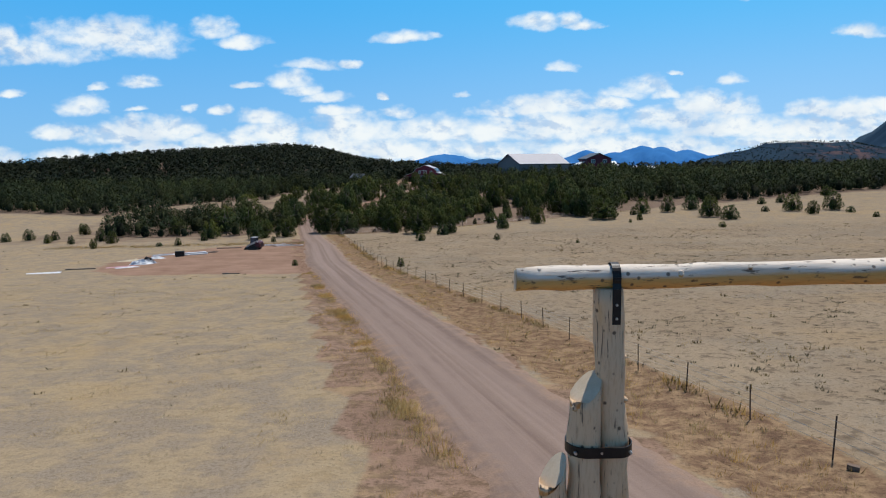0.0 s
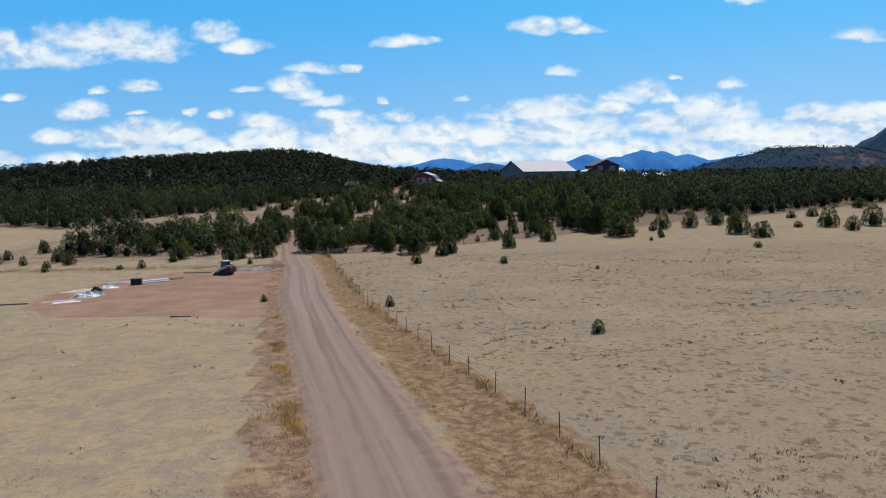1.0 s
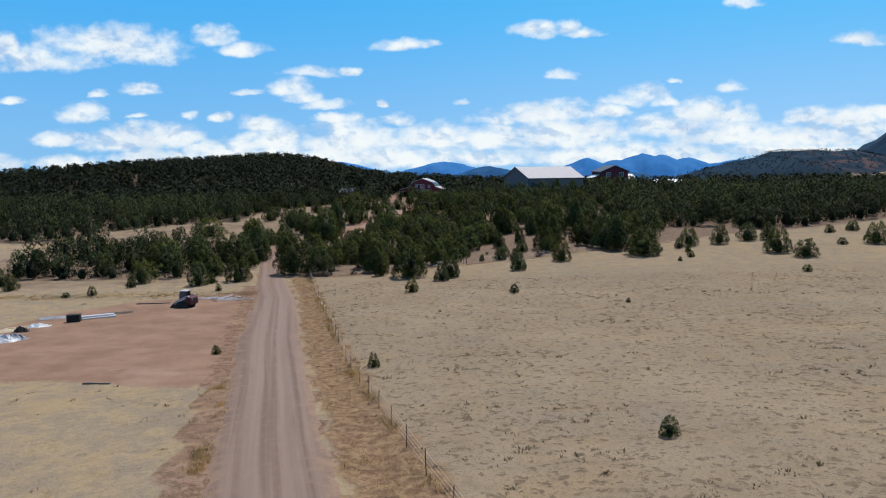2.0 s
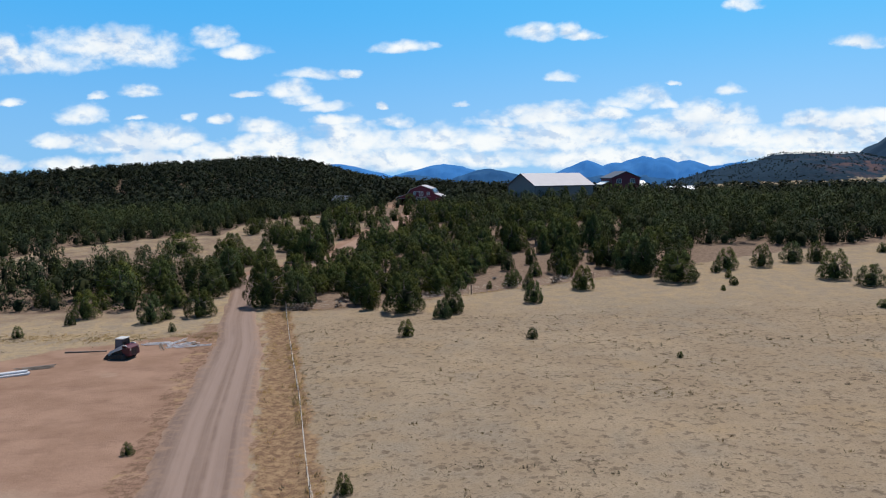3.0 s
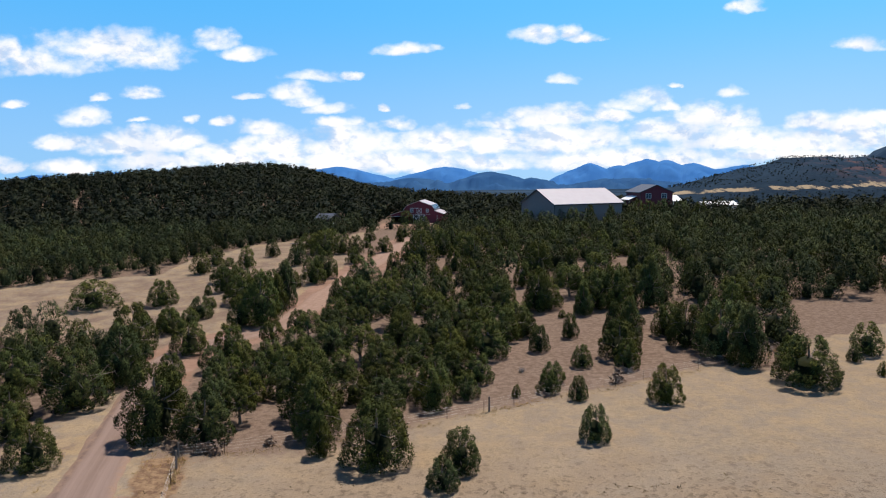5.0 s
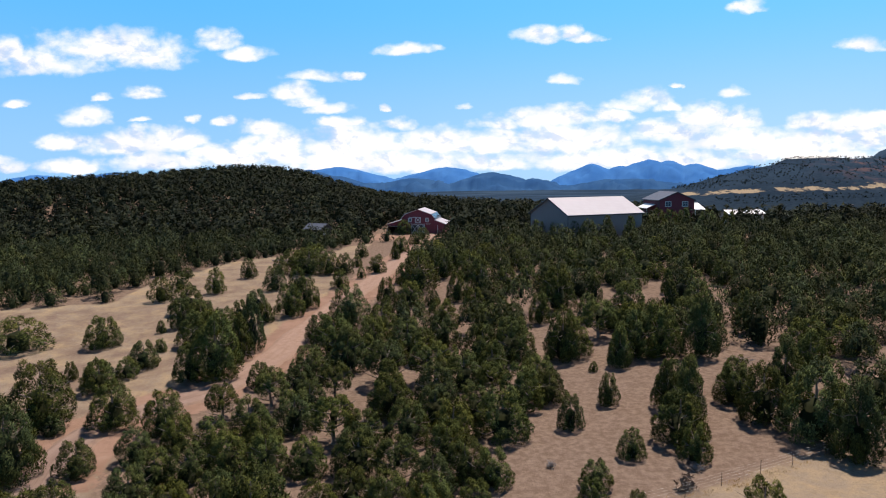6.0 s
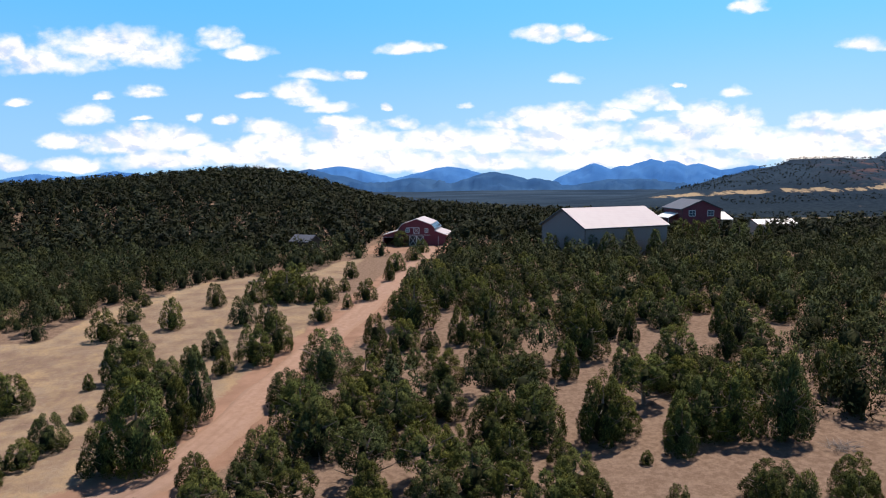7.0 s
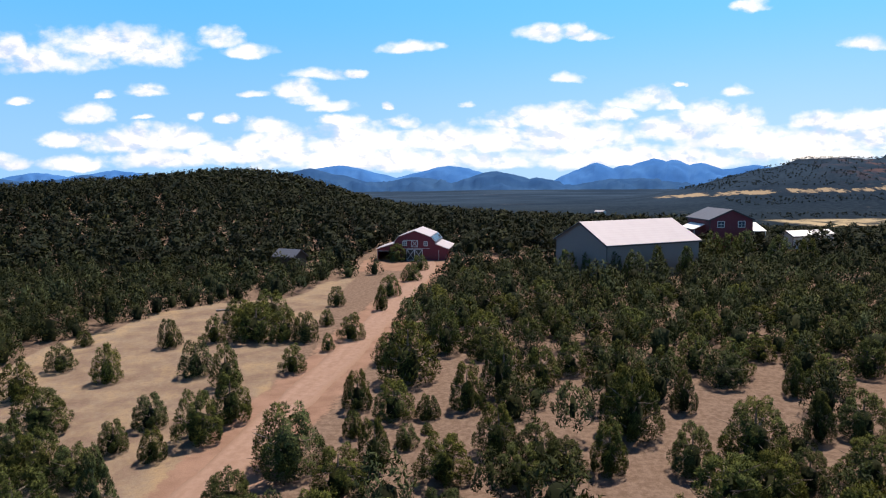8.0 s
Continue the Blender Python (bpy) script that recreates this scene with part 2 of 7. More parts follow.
def ground_material():
    """Dry pasture with bare grey patches, red earth where it was scraped, duff under the trees, wooded plain far away
    with haze blue painted in.
    """
    m = bpy.data.materials.new("pasture_ground")
    m.use_nodes = True
    k = Nodes(m.node_tree)
    co = k.add("ShaderNodeNewGeometry", 0)
    big, med, fine_n, grit = k.noise(co, 0.035, 4.0), k.noise(co, 0.22, 5.0, 0.6), k.noise(co, 1.6, 5.0, 0.65), k.noise(co, 7.0, 4.0, 0.7)
    straw = k.mix(k.step(med, 0.35, 0.7), (0.345, 0.250, 0.160, 1), (0.435, 0.326, 0.215, 1))
    bare = k.mix(k.step(fine_n, 0.3, 0.7), (0.200, 0.168, 0.132, 1), (0.365, 0.312, 0.248, 1))
    patch = k.step(k.math("ADD", k.math("MULTIPLY", big, 0.5), k.math("MULTIPLY", med, 0.5)), 0.45, 0.62)
    grass = k.mix(k.math("MULTIPLY", patch, 0.75), straw, bare)
    gold = k.step(k.noise(k.vec("ADD", co, (31, 7, 0)), 0.11, 5.0, 0.65), 0.53, 0.67)
    grass = k.mix(k.math("MULTIPLY", gold, 0.40), grass, (0.450, 0.300, 0.145, 1))
    tint_n = k.noise(k.vec("ADD", co, (90, 3, 0)), 0.07, 5.0, 0.6)
    grass = k.mix(k.math("MULTIPLY", k.step(tint_n, 0.52, 0.66), 0.55), grass, (0.465, 0.357, 0.240, 1))
    grass = k.mix(k.math("MULTIPLY", k.step(k.noise(k.vec("MULTIPLY", co, (0.5, 1.3, 1)), 0.45, 5.0, 0.7), 0.54, 0.66), 0.30), grass, (0.20, 0.150, 0.105, 1))
    grass = k.mix(0.40, grass, k.mix(k.step(fine_n, 0.35, 0.65), (0.200, 0.164, 0.130, 1), (0.290, 0.242, 0.199, 1)))
    # the grazed side beyond the fence is dotted with low brush; the other carries soft straw
    grazed = k.add("ShaderNodeAttribute", 2, (("attribute_name", "grazed"),))
    tuft_n = k.noise(k.vec("ADD", co, (12, 44, 0)), 0.42, 5.0, 0.62, 0.4)
    pale = k.mix(k.step(fine_n, 0.35, 0.65), (0.330, 0.246, 0.150, 1), (0.440, 0.340, 0.220, 1))
    stony = k.mix(k.step(grit, 0.35, 0.65), (0.215, 0.168, 0.125, 1), (0.375, 0.305, 0.238, 1))
    soft_straw = k.mix(k.step(k.math("ADD", k.math("MULTIPLY", tuft_n, 0.6), k.math("MULTIPLY", fine_n, 0.4)), 0.42, 0.58), stony, pale)
    soft_straw = k.mix(k.math("MULTIPLY", gold, 0.45), soft_straw, (0.46, 0.325, 0.170, 1))
    grass = k.mix(k.math("SUBTRACT", 0.85, k.math("MULTIPLY", grazed, 0.78)), grass, soft_straw)
    specks = k.math("MULTIPLY", k.step(fine_n, 0.52, 0.62), k.math("ADD", 0.30, k.math("MULTIPLY", grazed, 0.75)))
    grass = k.mix(k.math("MULTIPLY", specks, 0.66), grass, (0.125, 0.094, 0.068, 1))
    dots = k.step(k.add("ShaderNodeTexVoronoi", 0, (), Vector=k.vec("MULTIPLY", co, (1, 1, 0)), Scale=0.75), 0.30, 0.16)
    grass = k.mix(k.math("MULTIPLY", k.math("MULTIPLY", dots, k.step(tint_n, 0.62, 0.44)), k.math("MULTIPLY", grazed, 0.6)), grass, (0.135, 0.102, 0.074, 1))
    grass = k.mix(k.math("MULTIPLY", k.step(grit, 0.52, 0.68), k.math("ADD", 0.40, k.math("MULTIPLY", grazed, 0.30))), grass, (0.10, 0.078, 0.058, 1))
    red = k.mix(k.step(med, 0.3, 0.7), (0.268, 0.168, 0.122, 1), (0.345, 0.222, 0.166, 1))
    red = k.mix(k.math("MULTIPLY", k.step(k.noise(k.vec("MULTIPLY", co, (0.35, 0.8, 1)), 0.7, 7.0, 0.7), 0.47, 0.70), 0.42), red, (0.19, 0.115, 0.085, 1))
    red = k.mix(k.math("MULTIPLY", k.step(k.noise(k.vec("ADD", co, (5, 70, 0)), 0.13, 4.0), 0.58, 0.72), 0.6), red, (0.40, 0.29, 0.225, 1))
    strip = k.mix(k.step(k.math("ADD", k.math("MULTIPLY", fine_n, 0.6), k.math("MULTIPLY", grit, 0.4)), 0.44, 0.58), red, (0.150, 0.095, 0.066, 1))
    strip = k.mix(k.math("MULTIPLY", k.step(tuft_n, 0.52, 0.64), 0.6), strip, (0.400, 0.275, 0.155, 1))
    duff = k.mix(k.step(fine_n, 0.3, 0.7), (0.165, 0.116, 0.087, 1), (0.258, 0.190, 0.147, 1))
    duff = k.mix(k.math("MULTIPLY", k.step(grit, 0.52, 0.7), 0.5), duff, (0.11, 0.078, 0.058, 1))
    jag = k.math("MULTIPLY", k.math("SUBTRACT", k.math("ADD", k.math("MULTIPLY", med, 0.5), k.math("MULTIPLY", fine_n, 0.5)), 0.5), 1.7)

    def mask(name):
        return k.add("ShaderNodeAttribute", 2, (("attribute_name", name),))

    verge = k.mix(k.step(fine_n, 0.35, 0.65), (0.175, 0.108, 0.072, 1), (0.345, 0.232, 0.140, 1))
    verge = k.mix(k.math("MULTIPLY", k.step(grit, 0.5, 0.68), 0.7), verge, (0.085, 0.055, 0.036, 1))
    col = k.mix(k.step(k.math("ADD", mask("woods"), jag), 0.35, 0.65), grass, duff)
    col = k.mix(k.step(k.math("ADD", mask("verge"), jag), 0.4, 0.6), col, verge)
    col = k.mix(k.step(k.math("ADD", mask("earth"), jag), 0.4, 0.6), col, red)
    scraped = k.math("ADD", mask("scraped"), k.math("MULTIPLY", jag, 0.35))
    col = k.mix(k.math("MULTIPLY", k.step(scraped, 0.42, 0.58), k.add("ShaderNodeMapRange", 0, (), _0=jag, _1=-0.25, _2=0.3, _3=0.96, _4=0.75)), col, strip)
    # the valley and the hills behind it, distance haze painted in as blue
    px, py = k.add("ShaderNodeSeparateXYZ", 0, (), _0=co), k.add("ShaderNodeSeparateXYZ", 1, (), _0=co)
    level = k.vec("MULTIPLY", co, (1, 1, 0))
    far_n = k.noise(level, 0.012, 8.0, 0.68)
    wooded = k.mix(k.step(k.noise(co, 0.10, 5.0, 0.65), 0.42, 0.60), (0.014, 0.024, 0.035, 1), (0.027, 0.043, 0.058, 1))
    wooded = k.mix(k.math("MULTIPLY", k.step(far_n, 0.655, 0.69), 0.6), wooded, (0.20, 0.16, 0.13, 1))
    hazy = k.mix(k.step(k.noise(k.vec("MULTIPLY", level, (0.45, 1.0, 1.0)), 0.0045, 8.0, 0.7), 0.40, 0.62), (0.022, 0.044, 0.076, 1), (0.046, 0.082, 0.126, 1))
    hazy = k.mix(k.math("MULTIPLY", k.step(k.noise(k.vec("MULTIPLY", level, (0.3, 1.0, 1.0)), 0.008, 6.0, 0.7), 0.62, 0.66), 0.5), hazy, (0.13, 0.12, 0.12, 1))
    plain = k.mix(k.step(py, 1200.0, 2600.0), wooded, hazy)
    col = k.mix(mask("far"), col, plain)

    def band(line, half, rough, x0, x1, seed):
        """A strip of pale dry ground along a line, with broken edges."""
        n = k.math("SUBTRACT", k.noise(k.vec("ADD", level, (seed, 0, 0)), 0.02, 6.0, 0.75), 0.5)
        d = k.math("DIVIDE", k.math("ADD", k.math("ABSOLUTE", k.math("SUBTRACT", py, line)), k.math("MULTIPLY", n, rough)), half)
        return k.math("MULTIPLY", k.math("MULTIPLY", k.step(d, 1.0, 0.7), k.step(k.noise(k.vec("MULTIPLY", level, (1.0, 0.3, 0.0)), 0.03, 5.0, 0.7), 0.42, 0.52)), k.math("MULTIPLY", k.step(px, x0, x0 + 30), k.step(px, x1, x1 - 30)))

    bow = k.math("POWER", k.math("ABSOLUTE", k.math("SUBTRACT", px, 960.0)), 2.0)
    col = k.mix(band(k.math("ADD", 1768.0, k.math("MULTIPLY", bow, 0.0013)), k.math("ADD", 12.0, k.math("MULTIPLY", bow, 0.0002)), 150.0, 530.0, 1500.0, 11), col, (0.38, 0.30, 0.20, 1))
    col = k.mix(band(k.math("ADD", 1080.0, k.math("MULTIPLY", px, 0.16)), 130.0, 90.0, 480.0, 1300.0, 40), col, (0.44, 0.36, 0.23, 1))
    rocks = k.math("MULTIPLY", mask("crag"), k.step(k.noise(k.vec("MULTIPLY", co, (1, 1, 1.6)), 0.022, 7.0, 0.72), 0.50, 0.58))
    col = k.mix(k.math("MULTIPLY", rocks, 0.85), col, (0.15, 0.095, 0.092, 1))
    hgt = k.math("ADD", k.math("MULTIPLY", fine_n, 0.6), k.math("MULTIPLY", grit, 0.4))
    plain_shader(k, col, 0.95, k.add("ShaderNodeBump", 0, (), Strength=0.7, Distance=0.22, Height=hgt), 0.0)
    return m


def road_material():
    m = bpy.data.materials.new("gravel_road")
    m.use_nodes = True
    k = Nodes(m.node_tree)
    co = k.add("ShaderNodeNewGeometry", 0)
    along = k.add("ShaderNodeAttribute", 1, (("attribute_name", "lane"),))     # across in metres, along in metres
    streak = k.noise(k.vec("MULTIPLY", along, (1.0, 0.012, 1.0)), 1.5, 5.0, 0.6)
    fine_n, grit = k.noise(co, 1.3, 5.0, 0.6), k.noise(co, 14.0, 4.0, 0.7)
    col = k.mix(k.step(streak, 0.35, 0.65), (0.190, 0.130, 0.104, 1), (0.280, 0.200, 0.164, 1))
    col = k.mix(k.math("MULTIPLY", k.step(fine_n, 0.45, 0.75), 0.35), col, (0.29, 0.20, 0.155, 1))
    lane = k.n.new("ShaderNodeSeparateXYZ")
    k.put(lane.inputs[0], along)
    off = k.math("ADD", k.math("ABSOLUTE", lane.outputs[0]), k.math("MULTIPLY", k.math("SUBTRACT", k.noise(co, 0.25, 3.0), 0.5), 0.9))
    tyre = k.math("MULTIPLY", k.step(off, 0.35, 0.75), k.step(off, 1.75, 1.3))
    col = k.mix(k.math("MULTIPLY", tyre, 0.45), col, (0.315, 0.228, 0.190, 1))
    tone = k.step(k.add("ShaderNodeSeparateXYZ", 1, (), _0=co), 175.0, 225.0)
    col = k.mix(k.math("MULTIPLY", tone, 0.75), col, k.mix(k.step(fine_n, 0.3, 0.7), (0.33, 0.205, 0.145, 1), (0.41, 0.275, 0.205, 1)))
    col = k.mix(k.math("MULTIPLY", k.step(grit, 0.55, 0.75), 0.45), col, (0.115, 0.085, 0.072, 1))
    col = k.mix(k.math("MULTIPLY", k.step(grit, 0.42, 0.28), 0.30), col, (0.40, 0.335, 0.29, 1))
    worn = k.step(k.math("ADD", lane.outputs[2], k.math("MULTIPLY", k.math("SUBTRACT", fine_n, 0.5), 1.1)), 0.62, 1.0)
    col = k.mix(worn, col, k.mix(k.step(grit, 0.4, 0.65), (0.335, 0.222, 0.160, 1), (0.245, 0.160, 0.115, 1)))
    plain_shader(k, col, 0.92, k.add("ShaderNodeBump", 0, (), Strength=0.5, Distance=0.04, Height=k.math("ADD", grit, k.math("MULTIPLY", streak, 1.2))), 0.15)
    return m


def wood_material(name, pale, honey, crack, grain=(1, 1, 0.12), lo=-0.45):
    """Peeled log: pale where the surface turns up, honey-coloured where it turns down, with dark checks and knots."""
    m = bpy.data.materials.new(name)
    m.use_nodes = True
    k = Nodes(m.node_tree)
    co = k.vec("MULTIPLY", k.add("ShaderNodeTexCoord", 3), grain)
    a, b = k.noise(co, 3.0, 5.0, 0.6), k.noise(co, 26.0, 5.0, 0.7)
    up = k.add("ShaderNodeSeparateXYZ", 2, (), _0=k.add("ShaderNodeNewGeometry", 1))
    facing_up = k.step(k.math("ADD", up, k.math("MULTIPLY", k.math("SUBTRACT", a, 0.5), 1.2)), lo, lo + 0.45)
    col = k.mix(facing_up, (*honey, 1), (*pale, 1))
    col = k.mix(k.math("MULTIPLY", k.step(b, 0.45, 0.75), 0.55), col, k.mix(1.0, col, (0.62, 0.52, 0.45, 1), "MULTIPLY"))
    checks = k.step(k.noise(k.vec("MULTIPLY", co, (1, 1, 0.35)), 30.0, 4.0, 0.6), 0.58, 0.66)
    dots = k.step(k.add("ShaderNodeTexVoronoi", 0, (), Vector=k.add("ShaderNodeTexCoord", 3), Scale=6.0, Randomness=1.0), 0.21, 0.09)
    mark = k.math("MAXIMUM", k.math("MULTIPLY", checks, 0.8), k.math("MULTIPLY", dots, 0.85))
    col = k.mix(mark, col, (*crack, 1))
    plain_shader(k, col, 0.72, k.add("ShaderNodeBump", 0, (), Strength=0.5, Distance=0.012, Height=k.math("SUBTRACT", b, mark)), 0.3)
    return m


def ribbed(name, base, rough, metal, pitch=0.3, axis=0, worn=0.12):
    """Painted or bare ribbed sheet metal; the ribs run square to the given local axis."""
    m = bpy.data.materials.new(name)
    m.use_nodes = True
    k = Nodes(m.node_tree)
    co = k.add("ShaderNodeTexCoord", 3)
    a = k.noise(co, 0.5, 5.0)
    wave = k.math("SINE", k.math("MULTIPLY", k.add("ShaderNodeSeparateXYZ", axis, (), _0=co), 2 * math.pi / pitch))
    dirt = k.math("MULTIPLY", k.step(a, 0.4, 0.75), worn)
    col = k.mix(dirt, (*base, 1), (0.22, 0.17, 0.13, 1))
    shader = k.n.new("ShaderNodeBsdfPrincipled")
    k.put(shader.inputs["Base Color"], k.mix(1.0, col, TONE, "MULTIPLY"))
    k.put(shader.inputs["Roughness"], k.math("ADD", rough, k.math("MULTIPLY", a, 0.15)))
    shader.inputs["Metallic"].default_value = metal
    k.put(shader.inputs["Normal"], k.add("ShaderNodeBump", 0, (), Strength=0.5, Distance=0.02, Height=k.step(wave, 0.6, 0.95)))
    k.l.new(shader.outputs[0], k.n.new("ShaderNodeOutputMaterial").inputs[0])
    return m


# Ridges whose base colours carry the blue of distance haze.
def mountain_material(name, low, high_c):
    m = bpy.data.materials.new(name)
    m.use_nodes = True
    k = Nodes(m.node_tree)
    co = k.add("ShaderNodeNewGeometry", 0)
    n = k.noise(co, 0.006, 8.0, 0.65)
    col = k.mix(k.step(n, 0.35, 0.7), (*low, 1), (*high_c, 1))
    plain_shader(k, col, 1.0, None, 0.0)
    return m


GROUND = ground_material()
ROAD = road_material()
JUNIPER = foliage("juniper_foliage", (0.0103, 0.0146, 0.0052), (0.0516, 0.0654, 0.0189), (0.1462, 0.1634, 0.0464), 0.30, lit=0.08)
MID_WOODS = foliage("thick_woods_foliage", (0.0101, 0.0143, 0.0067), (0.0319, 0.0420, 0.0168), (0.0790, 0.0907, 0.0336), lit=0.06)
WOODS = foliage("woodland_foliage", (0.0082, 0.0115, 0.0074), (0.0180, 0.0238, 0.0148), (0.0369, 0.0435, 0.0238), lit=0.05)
# foliage with the blue of distance haze mixed into its colour
HAZE_WOODS = foliage("haze_blue_foliage", (0.024, 0.037, 0.05), (0.036, 0.053, 0.067), (0.052, 0.07, 0.082))
# near-black green for crown hearts: shade between sprays, put in as colour
CROWN_SHADE = foliage("inner_crown_shade", (0.006, 0.008, 0.003), (0.016, 0.020, 0.007), (0.034, 0.040, 0.014), 0.2, lit=0.05)
BARK = material("juniper_bark", [(0.10, 0.075, 0.058), (0.20, 0.16, 0.13), (0.30, 0.26, 0.22)], 0.9, 0, 3, 22, 0.6, stretch=(1, 1, 0.3))
SNAG = material("bleached_dead_wood", [(0.20, 0.17, 0.15), (0.36, 0.32, 0.29)], 0.9, 0, 3, 20, 0.3)
DEADWOOD = material("dead_brush", [(0.13, 0.085, 0.06), (0.24, 0.16, 0.11)], 0.9, 0, 3, 20, 0.3)
DRY_GRASS = foliage("dry_grass", (0.27, 0.195, 0.11), (0.41, 0.315, 0.185), (0.55, 0.44, 0.27), 0.1, (1.05, 1.0, 0.85), 0.48)
GOLD_GRASS = foliage("tall_gold_grass", (0.25, 0.160, 0.075), (0.39, 0.270, 0.125), (0.52, 0.39, 0.205), 0.1, (1.05, 1.0, 0.85), 0.48)
STRAW = foliage("pale_straw", (0.34, 0.255, 0.145), (0.47, 0.37, 0.225), (0.58, 0.475, 0.31), 0.1, (1.05, 1.0, 0.85), 0.48)
AMBER_GRASS = foliage("amber_grass", (0.36, 0.215, 0.090), (0.52, 0.335, 0.140), (0.66, 0.48, 0.24), 0.1, (1.05, 1.0, 0.85), 0.48)
BRUSH = foliage("grey_brush", (0.120, 0.093, 0.060), (0.185, 0.147, 0.094), (0.28, 0.23, 0.145), 0.1, (1.05, 1.0, 0.85), 0.48)
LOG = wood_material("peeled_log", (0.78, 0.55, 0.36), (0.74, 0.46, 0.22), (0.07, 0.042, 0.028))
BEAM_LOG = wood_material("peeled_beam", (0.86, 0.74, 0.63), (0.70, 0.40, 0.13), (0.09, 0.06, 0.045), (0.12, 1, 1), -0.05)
SAWN = material("sawn_end_grain", [(0.66, 0.49, 0.33), (0.86, 0.68, 0.48)], 0.8, 0, 6, 40, 0.2)
IRON = material("black_strap_iron", [(0.012, 0.012, 0.014), (0.035, 0.033, 0.034)], 0.45, 0.7, 4, 30, 0.2, distance=0.004)
BOLT = material("galvanised_bolt", [(0.45, 0.46, 0.48), (0.65, 0.66, 0.68)], 0.35, 0.9, 9, 40, 0.1)
TPOST = material("rusty_fence_post", [(0.045, 0.035, 0.03), (0.13, 0.075, 0.05)], 0.75, 0.3, 4, 25, 0.2, per_object=0.2)
WIRE = material("galvanised_wire", [(0.62, 0.60, 0.56), (0.82, 0.79, 0.74)], 0.5, 0.15, 1, 10, 0)
RED_WALL = ribbed("barn_red_siding", (0.185, 0.012, 0.028), 0.55, 0.0, 0.3, 0, 0.10)
WHITE_TRIM = material("white_painted_trim", [(0.62, 0.60, 0.58), (0.80, 0.78, 0.75)], 0.55, 0, 2, 14, 0.05)
WHITE_ROOF = ribbed("white_metal_roof", (0.46, 0.44, 0.48), 0.6, 0.05, 0.9, 0, 0.06)
GREY_WALL = ribbed("grey_metal_siding", (0.25, 0.205, 0.20), 0.55, 0.0, 0.3, 0, 0.10)
BRIGHT_ROOF = ribbed("bright_white_roof", (0.95, 0.95, 0.95), 0.5, 0.0, 0.9, 0, 0.04)
SLATE_ROOF = ribbed("blue_grey_metal_roof", (0.085, 0.105, 0.145), 0.55, 0.1, 0.6, 0, 0.08)
DARK = material("dark_interior", [(0.012, 0.011, 0.011), (0.03, 0.027, 0.025)], 0.9, 0, 1, 8, 0)
DARK_TRIM = material("dark_fascia", [(0.035, 0.03, 0.035), (0.06, 0.05, 0.055)], 0.6, 0, 2, 12, 0.05)
CABIN_WALL = material("dark_cabin_boards", [(0.035, 0.028, 0.025), (0.085, 0.065, 0.055)], 0.8, 0, 2, 14, 0.3)
GLASS = material("window_glass", [(0.05, 0.07, 0.10), (0.09, 0.12, 0.16)], 0.08, 0.0, 0.6, 3, 0)
MACHINE_RED = material("loader_red_paint", [(0.060, 0.004, 0.012), (0.115, 0.008, 0.020)], 0.4, 0, 2, 16, 0.05)
MACHINE_WHITE = material("loader_white_paint", [(0.52, 0.50, 0.48), (0.70, 0.68, 0.66)], 0.45, 0, 2, 16, 0.05)
RUBBER = material("track_rubber", [(0.015, 0.014, 0.014), (0.05, 0.042, 0.038)], 0.85, 0, 4, 20, 0.4)
STEEL_DARK = material("dark_steel", [(0.03, 0.028, 0.028), (0.09, 0.075, 0.065)], 0.6, 0.5, 3, 20, 0.2)
PLASTIC_WHITE = material("white_sheeting", [(0.60, 0.61, 0.66), (0.86, 0.86, 0.88)], 0.4, 0, 2, 9, 0.5, distance=0.08)
TARP_GREY = material("grey_tarp", [(0.16, 0.17, 0.20), (0.42, 0.43, 0.48)], 0.5, 0, 1.6, 8, 0.6, distance=0.1)
PINK_SHEET = material("faded_pink_sheeting", [(0.42, 0.19, 0.22), (0.58, 0.33, 0.36)], 0.6, 0, 2, 9, 0.3)
LUMBER = material("pale_lumber", [(0.42, 0.33, 0.22), (0.62, 0.52, 0.38)], 0.75, 0, 3, 20, 0.3, stretch=(0.2, 1, 1))
OLD_LUMBER = material("weathered_lumber", [(0.13, 0.10, 0.08), (0.27, 0.22, 0.18)], 0.85, 0, 3, 20, 0.3, stretch=(0.2, 1, 1))
ROCK = material("pale_stone", [(0.30, 0.25, 0.22), (0.50, 0.44, 0.40)], 0.9, 0, 3, 16, 0.5)
MOUNTAIN_FAR = mountain_material("haze_blue_mountain", (0.048, 0.190, 0.48), (0.070, 0.235, 0.54))
MOUNTAIN_MID = mountain_material("haze_blue_hill", (0.028, 0.096, 0.230), (0.046, 0.128, 0.265))

# ---- mesh helpers ----


def mesh_object(name, bm, mat, smooth=False):
    me = bpy.data.meshes.new(name)
    bm.normal_update()
    bm.to_mesh(me)
    bm.free()
    for mm in mat if isinstance(mat, (list, tuple)) else [mat]:
        me.materials.append(mm)
    if smooth:
        me.polygons.foreach_set("use_smooth", [len(p.vertices) < 6 for p in me.polygons])
    return new(name, me)


def part(name, bm, mat, parent, label="", smooth=False):
    ob = mesh_object(name, bm, mat, smooth)
    ob.parent = parent
    return tagged(ob, label)


def thing(name, m, label, category, group="", kind=""):
    ob = new(name)
    ob.empty_display_size = 0.3
    ob.matrix_world = m
    return tagged(ob, label, category, group, kind)


